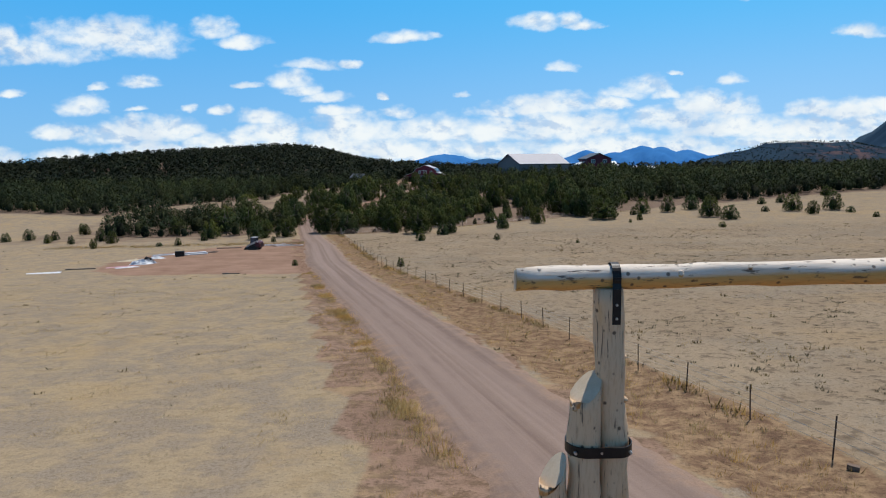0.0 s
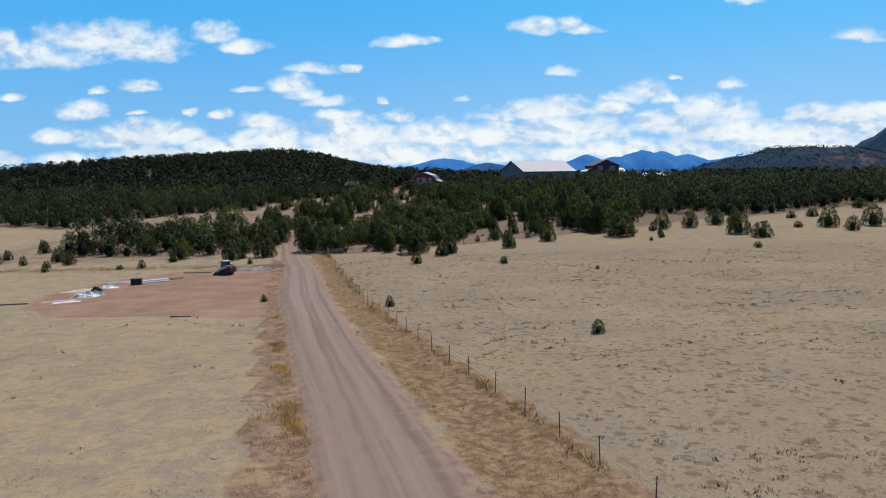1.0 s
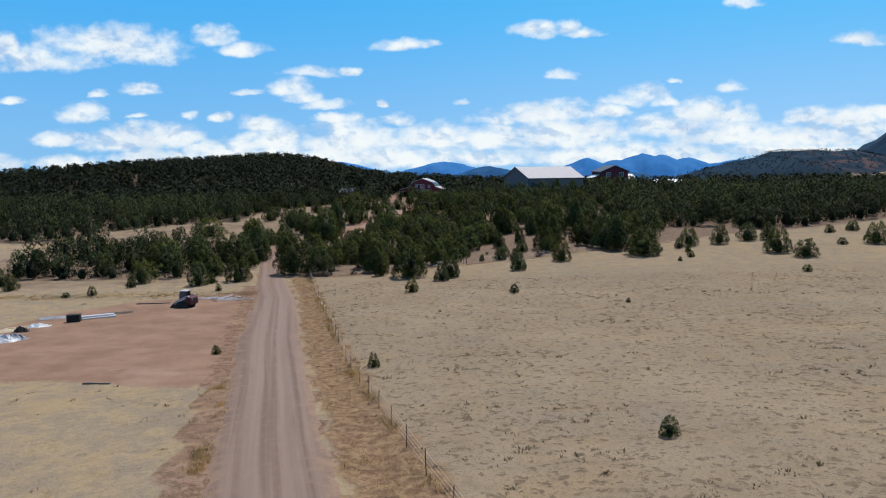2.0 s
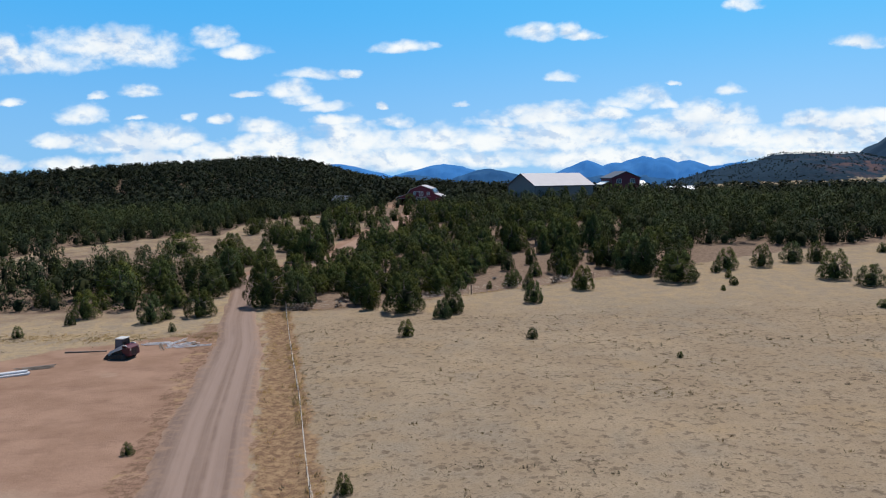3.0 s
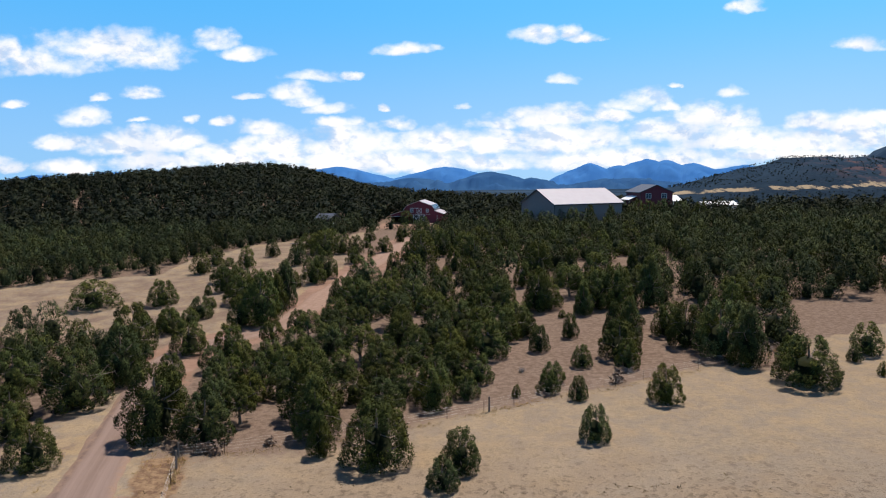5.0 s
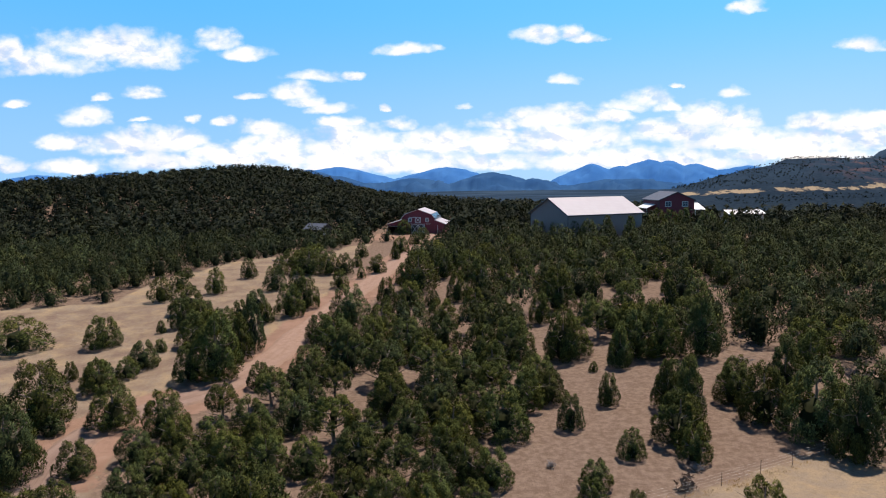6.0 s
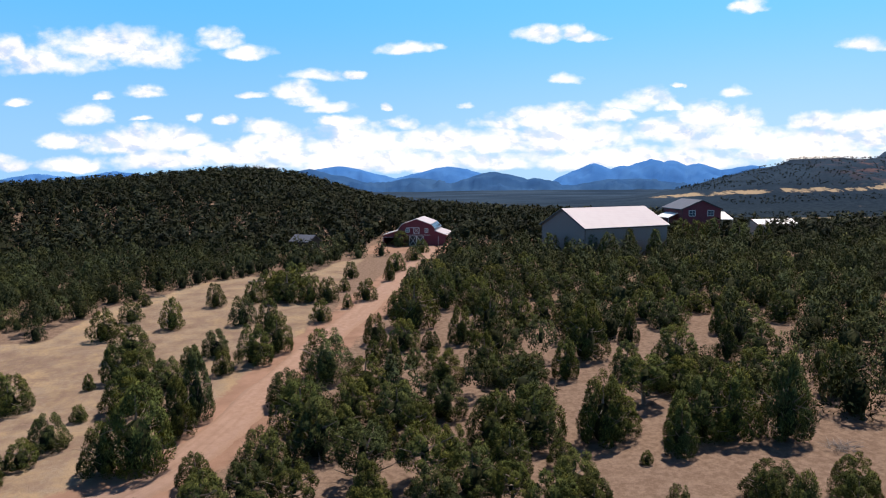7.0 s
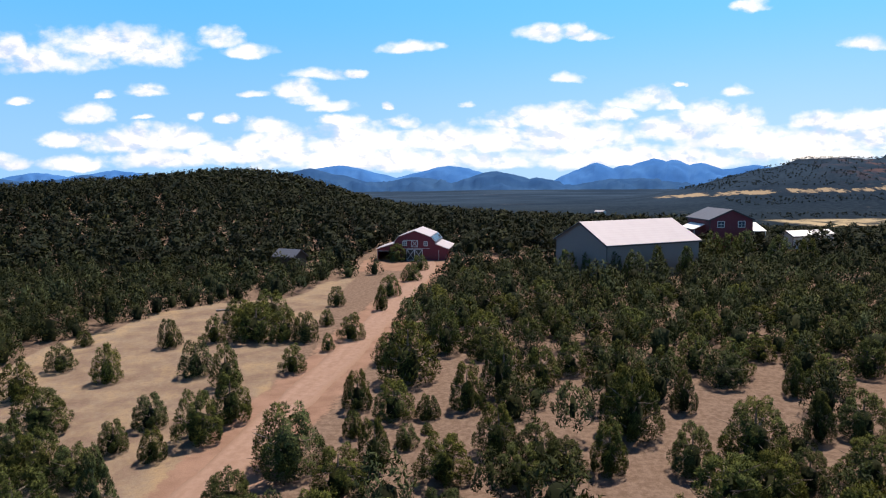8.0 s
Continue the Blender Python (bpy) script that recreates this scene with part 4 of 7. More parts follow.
def crown_arrays(seed, lobes, sprays, leaf, kind):
    """A juniper crown one metre high and wide: plume-shaped lobes set round the stem, each covered with leafy sprays,
    over a heart painted dark as the shade within.
    Returns vertices, triangles, which of these are the heart's, and the vertices' normals, which swell with lobe and
    crown."""
    rng = np.random.default_rng(seed)
    V, T, N = [], [], []

    def radius(s):
        if kind == "cone":
            return 0.50 * np.clip((s + 0.02) / 0.20, 0, 1) ** 0.5 * np.clip(1.04 - s, 0, 1) ** 0.75
        if kind == "open":
            return 0.50 * np.clip((s - 0.20) / 0.30, 0, 1) ** 0.5 * np.clip(1.04 - s, 0, 1) ** 0.45
        return 0.50 * np.clip((s + 0.10) / 0.30, 0, 1) ** 0.5 * np.clip(1.04 - s, 0, 1) ** 0.49

    sides, rings = (9, 6) if lobes > 12 else (6, 4) if lobes > 6 else (5, 3)
    hs = np.linspace(0.05, 0.48, rings) if kind != "open" else np.linspace(0.40, 0.70, rings)
    ang = np.arange(sides) * 2 * math.pi / sides
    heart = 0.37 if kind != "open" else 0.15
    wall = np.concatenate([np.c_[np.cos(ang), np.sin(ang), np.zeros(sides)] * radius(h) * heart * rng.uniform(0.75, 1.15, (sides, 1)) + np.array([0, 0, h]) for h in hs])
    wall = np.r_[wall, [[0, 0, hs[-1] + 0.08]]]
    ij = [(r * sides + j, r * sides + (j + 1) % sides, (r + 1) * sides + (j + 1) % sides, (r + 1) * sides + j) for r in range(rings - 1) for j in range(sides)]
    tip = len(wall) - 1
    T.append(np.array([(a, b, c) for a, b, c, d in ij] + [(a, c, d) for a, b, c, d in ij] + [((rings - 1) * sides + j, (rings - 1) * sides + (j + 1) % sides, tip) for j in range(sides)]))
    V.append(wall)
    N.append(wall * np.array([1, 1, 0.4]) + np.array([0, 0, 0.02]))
    if lobes < 4:
        V, T, N = [np.zeros((0, 3))], [np.zeros((0, 3), int)], [np.zeros((0, 3))]
    count = len(V[0])
    big = (20 / lobes) ** 0.40
    centres, radii = [], []
    twist = rng.uniform(0, 6.28)
    for i in range(lobes):
        s = (i + rng.uniform(0.1, 0.9)) / lobes
        s = 0.07 + 0.83 * s ** 1.4 if kind != "open" else 0.34 + 0.56 * s
        a = i * 2.39996 + twist + rng.normal(0, 0.35)
        wide = rng.uniform(0.115, 0.185) * big * (1.12 - 0.45 * s) * (0.85 if kind == "open" else 1.0)
        tall = wide * rng.uniform(1.05, 1.60)
        out = max(0.0, radius(s) * rng.uniform(0.90, 1.06) - wide * 0.78)
        centres.append((out * math.cos(a), out * math.sin(a), min(s, 1.0 - tall * 0.85)))
        radii.append((wide, wide, tall))
    centres, radii = np.array(centres), np.array(radii)
    for i in range(lobes):
        c, rad = centres[i], radii[i]
        n = int(sprays * 1.9)
        d = rng.normal(0, 1, (n, 3)) + np.r_[c[:2] / 0.5, 0.25] * 0.8
        d /= np.linalg.norm(d, axis=1)[:, None]
        base = c + d * rad * rng.uniform(0.62, 1.0, (n, 1))
        keep = np.ones(n, bool)
        for j in range(lobes):
            if j != i:
                keep &= (((base - centres[j]) / radii[j]) ** 2).sum(1) > 0.55
        keep &= base[:, 2] > 0.03
        base, d = base[keep][:sprays], d[keep][:sprays]
        m = len(base)
        grow = d * 0.75 + np.array([0, 0, 0.5]) + rng.normal(0, 0.42, (m, 3))
        grow /= np.linalg.norm(grow, axis=1)[:, None]
        side = np.cross(grow, rng.normal(0, 1, (m, 3)))
        # part of the sprays lie along the lobe's skin, as shingles do, the others stand off it
        lying = rng.random(m) < (0.55 if lobes > 12 else 0.75)
        skin = d / np.linalg.norm(d / rad, axis=1)[:, None] / rad + rng.normal(0, 0.30 if lobes > 12 else 0.22, (m, 3))
        whole = base - np.array([0, 0, 0.42])
        skin = skin / np.linalg.norm(skin, axis=1)[:, None] + whole / np.linalg.norm(whole, axis=1)[:, None] * 0.7
        up = np.array([0, 0, 1.0]) + rng.normal(0, 0.6, (m, 3))
        up = up - skin * ((up * skin).sum(1) / (skin * skin).sum(1))[:, None]
        up /= np.linalg.norm(up, axis=1)[:, None] + 1e-6
        grow = np.where(lying[:, None], up, grow)
        side = np.where(lying[:, None], np.cross(up, skin), side)
        side /= np.linalg.norm(side, axis=1)[:, None]
        ln = leaf * rng.uniform(0.55, 1.35, (m, 1))
        wd = ln * np.where(lying[:, None], rng.uniform(0.13, 0.25, (m, 1)), rng.uniform(0.11, 0.22, (m, 1))) * (1.0 if lobes > 12 else 1.45)
        base = base - grow * ln * 0.35
        tri = np.stack([base - side * wd * 0.7, base + side * wd + grow * ln * rng.uniform(0.1, 0.5, (m, 1)), base + grow * ln], 1)
        swell = base - np.array([0, 0, 0.36])
        swell = d / rad * rad.mean() * 0.9 + swell / (np.linalg.norm(swell, axis=1)[:, None] + 1e-6) * 0.75 + np.array([0, 0, 0.45]) + rng.normal(0, 0.32, (m, 3))
        face = np.cross(tri[:, 1] - tri[:, 0], tri[:, 2] - tri[:, 0])
        inward = (face * swell).sum(1) < 0
        tri[inward] = tri[inward][:, ::-1]
        V.append(tri.reshape(-1, 3))
        N.append(np.repeat(swell, 3, axis=0))
        T.append(np.arange(m * 3).reshape(-1, 3) + count)
        count += m * 3
    tris, nrm = np.concatenate(T), np.concatenate(N)
    nrm = nrm / (np.linalg.norm(nrm, axis=1)[:, None] + 1e-9)
    return np.concatenate(V), tris, (np.arange(len(tris)) < len(T[0])).astype(np.int32), nrm


def trunk_mesh(seed, kind):
    rng = random.Random(seed)
    bm = bmesh.new()
    lean = Vector((rng.uniform(-0.05, 0.05), rng.uniform(-0.05, 0.05), 0))
    top = 0.80
    tube(bm, [Vector((0, 0, -0.05)), Vector((0, 0, 0.06)) + lean * 0.2, Vector((0, 0, 0.35)) + lean, Vector((0, 0, top)) + lean * 0.4], [0.046, 0.034, 0.024, 0.008], 7, 0.2, seed=seed)
    for i in range(6 if kind != "open" else 9):
        a, z = i * 2.4 + rng.uniform(-0.3, 0.3), 0.10 + 0.07 * i
        out = 0.34 if kind != "open" else 0.38
        p = Vector((math.cos(a), math.sin(a), 0))
        start = Vector((0, 0, z)) + lean * min(1, z / 0.35)
        tube(bm, [start, start + p * out * 0.5 + Vector((0, 0, 0.08)), start + p * out + Vector((0, 0, 0.20))], [0.018, 0.011, 0.004], 5, 0.2, seed=seed + i)
    for i in range(7):
        a, z = i * 1.9 + rng.uniform(-0.4, 0.4), rng.uniform(0.06, 0.55)
        p = Vector((math.cos(a), math.sin(a), 0))
        start = Vector((0, 0, z)) + p * 0.12
        tube(bm, [start, start + p * 0.22 + Vector((0, 0, rng.uniform(-0.03, 0.05))), start + p * rng.uniform(0.30, 0.40) + Vector((0, 0, rng.uniform(-0.04, 0.12)))], [0.007, 0.005, 0.002], 3, seed=seed + 40 + i)
    me = bpy.data.meshes.new("trunk")
    bm.to_mesh(me)
    bm.free()
    me.materials.append(BARK)
    return me


TREE_KINDS = [("round", 11), ("cone", 12), ("round", 13), ("open", 14), ("round", 15), ("cone", 16), ("round", 17)]
LABELS = {"round": "dense rounded dark green juniper on dry ground", "cone": "conical dark green juniper tapering to its tip", "open": "open-crowned pinyon with bare limbs showing low down"}
templates, coarse = [], []
for kind, seed in TREE_KINDS:
    trunk = trunk_mesh(seed, kind)
    for store, lobes, sprays, leaf in ((templates, 48, 225, 0.043), (coarse, 38, 112, 0.059)):
        cv, ct, ci, cn = crown_arrays(seed, lobes, sprays if kind != "open" else int(sprays * 0.75), leaf, kind)
        store.append((kind, trunk, fast_mesh("crown", cv, ct, JUNIPER, (ci, CROWN_SHADE), cn)))


def plant(x, y, height, width, which, turn, small=False):
    kind, trunk, crown = (templates if 145 < y < 242 and abs(x) < 48 else coarse)[which % len(templates)]
    ob = thing("juniper_shrub" if small else "pinyon_tree" if kind == "open" else "juniper_tree",
               Matrix.Translation((x, y, float(land(x, y)) - 0.05)) @ pose(0, 0, 0, 0, 0, turn) @ Matrix.Diagonal((width, width, height, 1)),
               "small bushy juniper seedling in dry grass" if small else LABELS[kind], "shrub" if small else "tree", "junipers")
    for name, me in (("trunk", trunk), ("crown", crown)):
        p = new(name, me)
        p.parent = ob
    return ob


# single trees on open ground and along the edges: x, y, height, width
PASTURE_TREES = [
    (-4.0, 138.8, 2.1, 2.1), (10.7, 135.7, 1.3, 1.4), (24.1, 124.8, 0.7, 0.7), (-5.0, 153.8, 5.7, 6.0), (0.4, 148.9, 2.5, 2.6), (1.8, 152.1, 3.6, 3.5), (13.7, 157.5, 3.3, 2.8),
    (22.8, 166.9, 3.9, 3.6), (39.0, 171.1, 5.3, 6.8), (21.9, 182.0, 4.9, 5.1), (31.4, 186.4, 5.8, 4.8), (46.8, 166.9, 1.5, 1.5), (48.5, 173.2, 1.6, 1.2), (43.5, 162.8, 0.9, 0.8),
    (48.4, 178.4, 2.2, 1.8), (51.4, 181.2, 4.0, 3.9), (58.3, 182.7, 4.2, 3.8), (65.8, 186.8, 3.9, 4.4), (70.2, 186.2, 3.9, 3.9), (64.4, 170.0, 4.8, 5.0), (11.6, 170.7, 2.5, 2.5),
    (16.8, 179.1, 2.7, 2.5), (-10.0, 156.0, 3.8, 2.5), (-20.9, 159.9, 4.7, 4.9), (-26.0, 161.1, 7.1, 6.5)]
BELT_TREES = [
    (-34.0, 154.9, 4.1, 4.5), (-39.9, 161.7, 3.5, 3.5), (-39.5, 151.2, 4.1, 3.5), (-38.0, 153.2, 1.7, 1.8), (-34.3, 145.0, 1.3, 1.0), (-51.2, 168.0, 6.2, 7.4), (-50.7, 155.7, 4.1, 4.4),
    (-50.4, 150.9, 1.7, 1.5), (-50.5, 161.3, 1.9, 1.7), (-61.3, 165.0, 4.2, 4.0), (-38.0, 170.2, 6.7, 7.1), (-36.4, 177.6, 7.2, 5.4), (-47.2, 174.9, 5.3, 5.3), (-71.4, 190.0, 4.0, 5.0)]
BELT_BACK = [
    (-43.5, 163.1, 2.5, 2.5), (-52.4, 174.6, 5.0, 5.0), (-51.3, 185.0, 4.8, 6.3)]
CLEARING_TREES = [
    (-47.5, 218.1, 4.5, 5.1), (-37.8, 208.5, 3.6, 3.9), (-38.2, 204.8, 2.7, 3.0), (-41.8, 224.7, 2.0, 1.5), (-38.2, 215.2, 1.9, 1.9), (-40.5, 202.4, 3.0, 4.2), (-44.9, 204.4, 2.4, 1.8),
    (-32.9, 189.4, 4.6, 5.1), (-26.9, 203.7, 8.5, 6.3), (-29.7, 203.3, 4.9, 4.7), (-26.0, 210.7, 6.2, 3.9), (-33.8, 218.0, 5.0, 6.4), (-27.2, 229.3, 3.2, 2.7),
    (-24.3, 233.3, 5.4, 5.0), (-22.4, 238.4, 5.5, 4.3), (-39.8, 227.5, 4.7, 3.9)]
ROADSIDE_TREES = [
    (-31.8, 231.1, 3.4, 2.9), (-30.6, 237.0, 3.8, 3.7), (-26.3, 249.2, 5.5, 3.8), (-31.5, 253.6, 4.9, 4.4), (-40.0, 266.9, 4.4, 3.7), (-42.1, 251.9, 5.0, 3.9), (-50.8, 257.0, 3.6, 4.1),
    (-19.2, 254.2, 3.7, 3.5), (-13.5, 269.1, 4.0, 4.2), (-16.1, 263.4, 2.6, 1.9), (-18.7, 278.1, 2.8, 2.4), (-10.8, 289.2, 4.5, 3.0), (-20.3, 268.5, 4.6, 4.2), (-29.8, 272.2, 5.2, 7.0),
    (-34.1, 269.1, 4.2, 3.4), (-42.0, 236.4, 5.0, 6.2), (-50.3, 246.4, 4.7, 4.7), (-30.7, 226.2, 1.8, 1.3)]
GLADE_TREES = [
    (17.7, 191.9, 3.4, 2.4), (12.7, 185.9, 3.5, 2.7), (15.5, 207.2, 6.8, 4.7), (15.0, 224.8, 4.9, 3.4), (24.4, 187.1, 6.5, 3.7), (23.3, 190.3, 5.1, 3.4), (22.5, 206.7, 4.9, 2.8),
    (18.4, 202.5, 1.3, 1.2)]
GAP_TREES = [
    (-9.2, 240.8, 4.5, 3.4), (-4.9, 238.1, 4.3, 4.5), (-8.7, 233.6, 2.7, 2.3), (-1.3, 237.9, 2.6, 2.7), (3.0, 240.2, 5.4, 4.0), (22.2, 224.5, 4.5, 4.0), (-13.8, 226.6, 6.2, 6.7),
    (-4.0, 249.7, 7.8, 7.6), (18.8, 232.3, 7.3, 6.1), (7.2, 243.7, 7.1, 5.2), (39.6, 241.9, 4.4, 2.8), (36.3, 230.2, 4.9, 3.2), (-1.3, 234.0, 1.1, 1.3)]
BEND_TREES = [
    (-40.5, 189.9, 7.0, 6.7), (-39.3, 199.8, 4.0, 4.1), (-37.1, 181.4, 2.9, 2.3), (-38.0, 187.7, 2.1, 2.1), (-38.9, 178.7, 2.3, 3.7), (-49.4, 194.3, 3.9, 3.9), (-58.8, 217.3, 5.0, 8.3),
    (-25.6, 215.0, 7.7, 4.0)]
EAST_GLADE_TREES = [
    (21.9, 204.1, 5.1, 3.3), (26.1, 194.9, 3.6, 5.0), (32.6, 195.5, 3.8, 3.8), (27.8, 208.0, 7.0, 6.0), (32.8, 207.1, 8.3, 5.3), (43.2, 217.4, 6.1, 4.3)]
FORECOURT_TREES = [
    (-27.9, 269.8, 6.1, 7.7), (-23.5, 269.3, 4.9, 5.1), (-34.3, 283.4, 3.8, 5.8), (-29.0, 283.3, 5.3, 6.7), (-12.4, 355.5, 5.0, 5.5), (-5.8, 339.1, 3.9, 4.8), (-7.0, 322.1, 3.8, 4.8),
    (-10.3, 302.6, 4.4, 4.4)]
CROSS_FENCE_TREES = [
    (12.6, 173.9, 2.4, 2.7), (8.1, 169.5, 1.4, 1.0), (14.3, 168.2, 2.6, 2.0), (21.9, 178.1, 3.6, 2.8), (42.6, 199.4, 5.5, 4.1)]
SEEDLINGS = [
    (-21.1, 101.7, 0.95, 0.9), (12.8, 73.4, 1.25, 1.15), (-5.4, 93.7, 1.3, 1.05), (-53.4, 143.9, 1.6, 1.4), (-56.8, 142.6, 0.9, 1.4), (-69.6, 141.6, 1.2, 1.3), (-72.1, 146.8, 1.6, 1.6),
    (-70.0, 150.8, 2.8, 2.6), (-74.2, 154.7, 3.2, 2.4), (-79.0, 151.3, 1.9, 1.5), (-85.1, 169.9, 2.6, 2.6), (-87.1, 160.1, 2.2, 2.0), (-85.8, 154.7, 2.0, 1.9), (-93.6, 161.2, 2.6, 2.8), (-97.5, 158.8, 2.1, 2.2),
    (-89.1, 176.6, 2.2, 2.0)]
EAST_TREES = [
    (66.5, 163.5, 3.5, 4.5), (58.6, 147.5, 1.2, 1.7), (88.0, 195.0, 2.0, 2.3), (94.6, 197.7, 2.4, 2.9), (88.1, 178.0, 4.5, 4.5), (89.6, 171.0, 3.3, 3.3), (98.5, 178.5, 5.0, 4.9),
    (81.3, 178.0, 1.5, 2.1), (115.5, 213.0, 3.1, 3.9), (98.9, 161.0, 1.3, 1.5), (99.3, 172.0, 1.6, 2.2)]
ROAD_WOOD_TREES = [
    (-8.8, 169.6, 3.3, 3.3), (-28.2, 169.6, 3.7, 3.7), (2.8, 169.8, 2.9, 2.9), (-3.8, 170.0, 3.7, 3.7), (-19.7, 170.1, 3.3, 3.3), (-13.3, 171.3, 3.4, 3.4), (-16.8, 171.5, 3.4, 3.4), (-6.7, 172.4, 3.1, 3.1),
    (-24.1, 172.7, 3.5, 3.5), (-0.5, 173.3, 3.5, 3.5), (4.4, 174.8, 3.2, 3.2), (-3.3, 175.3, 4.1, 4.1), (2.2, 175.9, 3.7, 3.7), (-20.7, 176.3, 3.7, 3.7), (-23.6, 176.5, 3.3, 3.3), (-11.1, 177.5, 3.4, 3.4),
    (-6.8, 177.5, 4.3, 4.3), (-14.6, 177.9, 3.8, 3.8), (35.8, 178.1, 7.0, 4.8), (-17.9, 178.1, 3.8, 3.8), (-31.2, 178.6, 3.2, 3.2), (0.8, 180.0, 3.6, 3.6), (-27.2, 181.2, 3.2, 3.2)]
BEND_WOOD_TREES = [
    (33.8, 181.8, 7.0, 5.6), (-20.4, 182.0, 3.6, 3.6), (-6.8, 183.2, 3.6, 3.6), (-9.7, 183.7, 4.7, 4.7), (-2.8, 183.8, 4.2, 4.2), (6.0, 184.0, 5.0, 5.0), (-18.3, 186.5, 3.8, 3.8), (-14.0, 187.0, 4.2, 4.2),
    (-26.9, 187.5, 4.3, 4.3), (-0.3, 188.1, 4.0, 4.0), (-4.9, 190.1, 4.6, 4.6), (-22.3, 190.7, 3.7, 3.7), (8.6, 191.7, 4.8, 4.8), (36.6, 192.8, 6.5, 4.3), (11.7, 193.3, 3.6, 3.6), (-17.9, 193.9, 4.2, 4.2),
    (-11.3, 195.4, 4.3, 4.3), (5.8, 195.5, 3.8, 3.8), (10.9, 196.2, 4.3, 4.3), (-15.5, 197.1, 3.8, 3.8), (2.8, 197.9, 4.4, 4.4), (-1.1, 199.7, 5.3, 5.3), (-6.3, 200.1, 5.3, 5.3)]
INNER_WOOD_TREES = [
    (-20.7, 200.3, 3.0, 3.0), (-15.5, 202.3, 4.3, 4.3), (51.0, 205.9, 5.0, 5.6), (45.7, 206.3, 5.0, 5.6), (5.2, 207.0, 5.1, 5.1), (9.1, 207.6, 5.7, 5.7), (24.8, 207.8, 6.3, 5.0), (16.8, 209.1, 5.1, 5.1),
    (-13.8, 210.9, 5.7, 5.7), (-4.3, 211.9, 4.9, 4.9), (-8.9, 213.8, 4.6, 4.6), (22.0, 216.3, 5.4, 5.4), (-16.8, 218.6, 4.0, 4.3), (27.0, 219.1, 4.3, 4.5), (24.6, 220.4, 3.5, 3.7), (30.7, 221.0, 3.5, 3.7),
    (36.0, 221.4, 4.4, 4.7), (-8.4, 222.1, 4.3, 4.5), (6.9, 223.0, 3.7, 3.9), (0.4, 224.2, 4.4, 4.7), (-32.3, 224.5, 3.8, 4.0), (11.1, 224.7, 3.3, 3.5), (-36.0, 225.5, 4.8, 5.0)]
NEAR_WOOD_TREES = [
    (8.8, 226.2, 4.3, 4.6), (28.7, 226.8, 5.8, 6.1), (-6.0, 226.9, 4.7, 3.4), (5.4, 229.5, 4.8, 4.3), (-3.2, 230.9, 2.3, 2.5), (40.9, 231.0, 4.6, 4.9), (26.0, 238.0, 4.5, 3.0), (43.9, 242.6, 4.5, 5.4),
    (33.2, 245.8, 4.3, 5.4), (18.6, 246.5, 2.9, 3.3), (12.0, 246.9, 4.9, 4.7), (51.4, 247.9, 4.5, 4.7), (27.4, 249.0, 3.9, 4.1), (35.6, 249.0, 4.6, 4.8), (22.4, 250.8, 4.3, 4.5), (16.2, 251.1, 4.0, 4.2),
    (31.6, 251.3, 4.7, 4.9), (45.5, 252.4, 4.5, 4.7), (41.2, 254.7, 3.5, 4.5), (20.5, 254.9, 4.3, 4.5), (-6.7, 257.2, 4.1, 5.0), (5.3, 257.6, 3.6, 3.8), (52.8, 258.1, 5.0, 5.3)]
DEEP_WOOD_TREES = [
    (0.7, 260.9, 6.3, 4.7), (11.8, 261.9, 4.5, 4.7), (5.9, 263.5, 5.4, 5.8), (44.8, 263.8, 5.0, 5.3), (20.9, 264.3, 5.0, 5.3), (37.9, 264.6, 4.6, 4.8), (27.5, 264.8, 4.8, 5.0), (17.0, 267.9, 4.8, 5.0),
    (-53.5, 268.7, 2.4, 2.5), (53.2, 271.3, 4.9, 5.2), (9.7, 275.5, 5.1, 5.4), (3.5, 276.0, 5.1, 5.4), (65.1, 277.3, 5.3, 5.6), (48.8, 279.5, 5.3, 5.5), (36.6, 281.6, 5.2, 5.7), (17.5, 286.5, 5.6, 5.9),
    (-2.2, 288.8, 4.6, 7.8), (-19.5, 294.2, 3.8, 3.1), (5.7, 317.0, 3.8, 5.5)]
YARD_TREES = [
    (27.3, 319.5, 6.6, 5.4), (33.1, 320.8, 7.2, 5.2), (36.3, 315.7, 6.8, 4.8), (40.0, 311.6, 6.8, 5.4), (46.2, 315.9, 7.4, 4.8), (53.2, 325.6, 8.2, 4.4), (52.6, 316.5, 7.2, 4.9), (68.9, 345.4, 7.4, 5.8),
    (71.7, 341.3, 7.4, 5.9), (77.7, 346.4, 7.6, 5.8), (78.9, 330.3, 7.4, 6.6), (83.9, 327.2, 7.2, 6.0)]

placed = []
order = random.Random(4)
for rows in (PASTURE_TREES, BELT_TREES, BELT_BACK, CLEARING_TREES, ROADSIDE_TREES, GLADE_TREES, GAP_TREES, BEND_TREES, EAST_GLADE_TREES, FORECOURT_TREES, CROSS_FENCE_TREES, ROAD_WOOD_TREES, BEND_WOOD_TREES, INNER_WOOD_TREES, NEAR_WOOD_TREES, DEEP_WOOD_TREES, YARD_TREES, EAST_TREES, SEEDLINGS):
    in_woods = rows in (ROAD_WOOD_TREES, BEND_WOOD_TREES, INNER_WOOD_TREES, DEEP_WOOD_TREES)
    for x, y, height, width in rows:
        small = height < 1.7
        which = order.choice([1, 5]) if height > 1.45 * width else order.choice([0, 2, 4, 6, 6, 3] if in_woods and height > 3.2 else [0, 2, 4, 6])
        plant(x, y, height * 1.04, width * (1.26 if in_woods else 1.15), which, order.uniform(0, 360), small)
        placed.append((x, y, max(1.0, width * 0.42)))

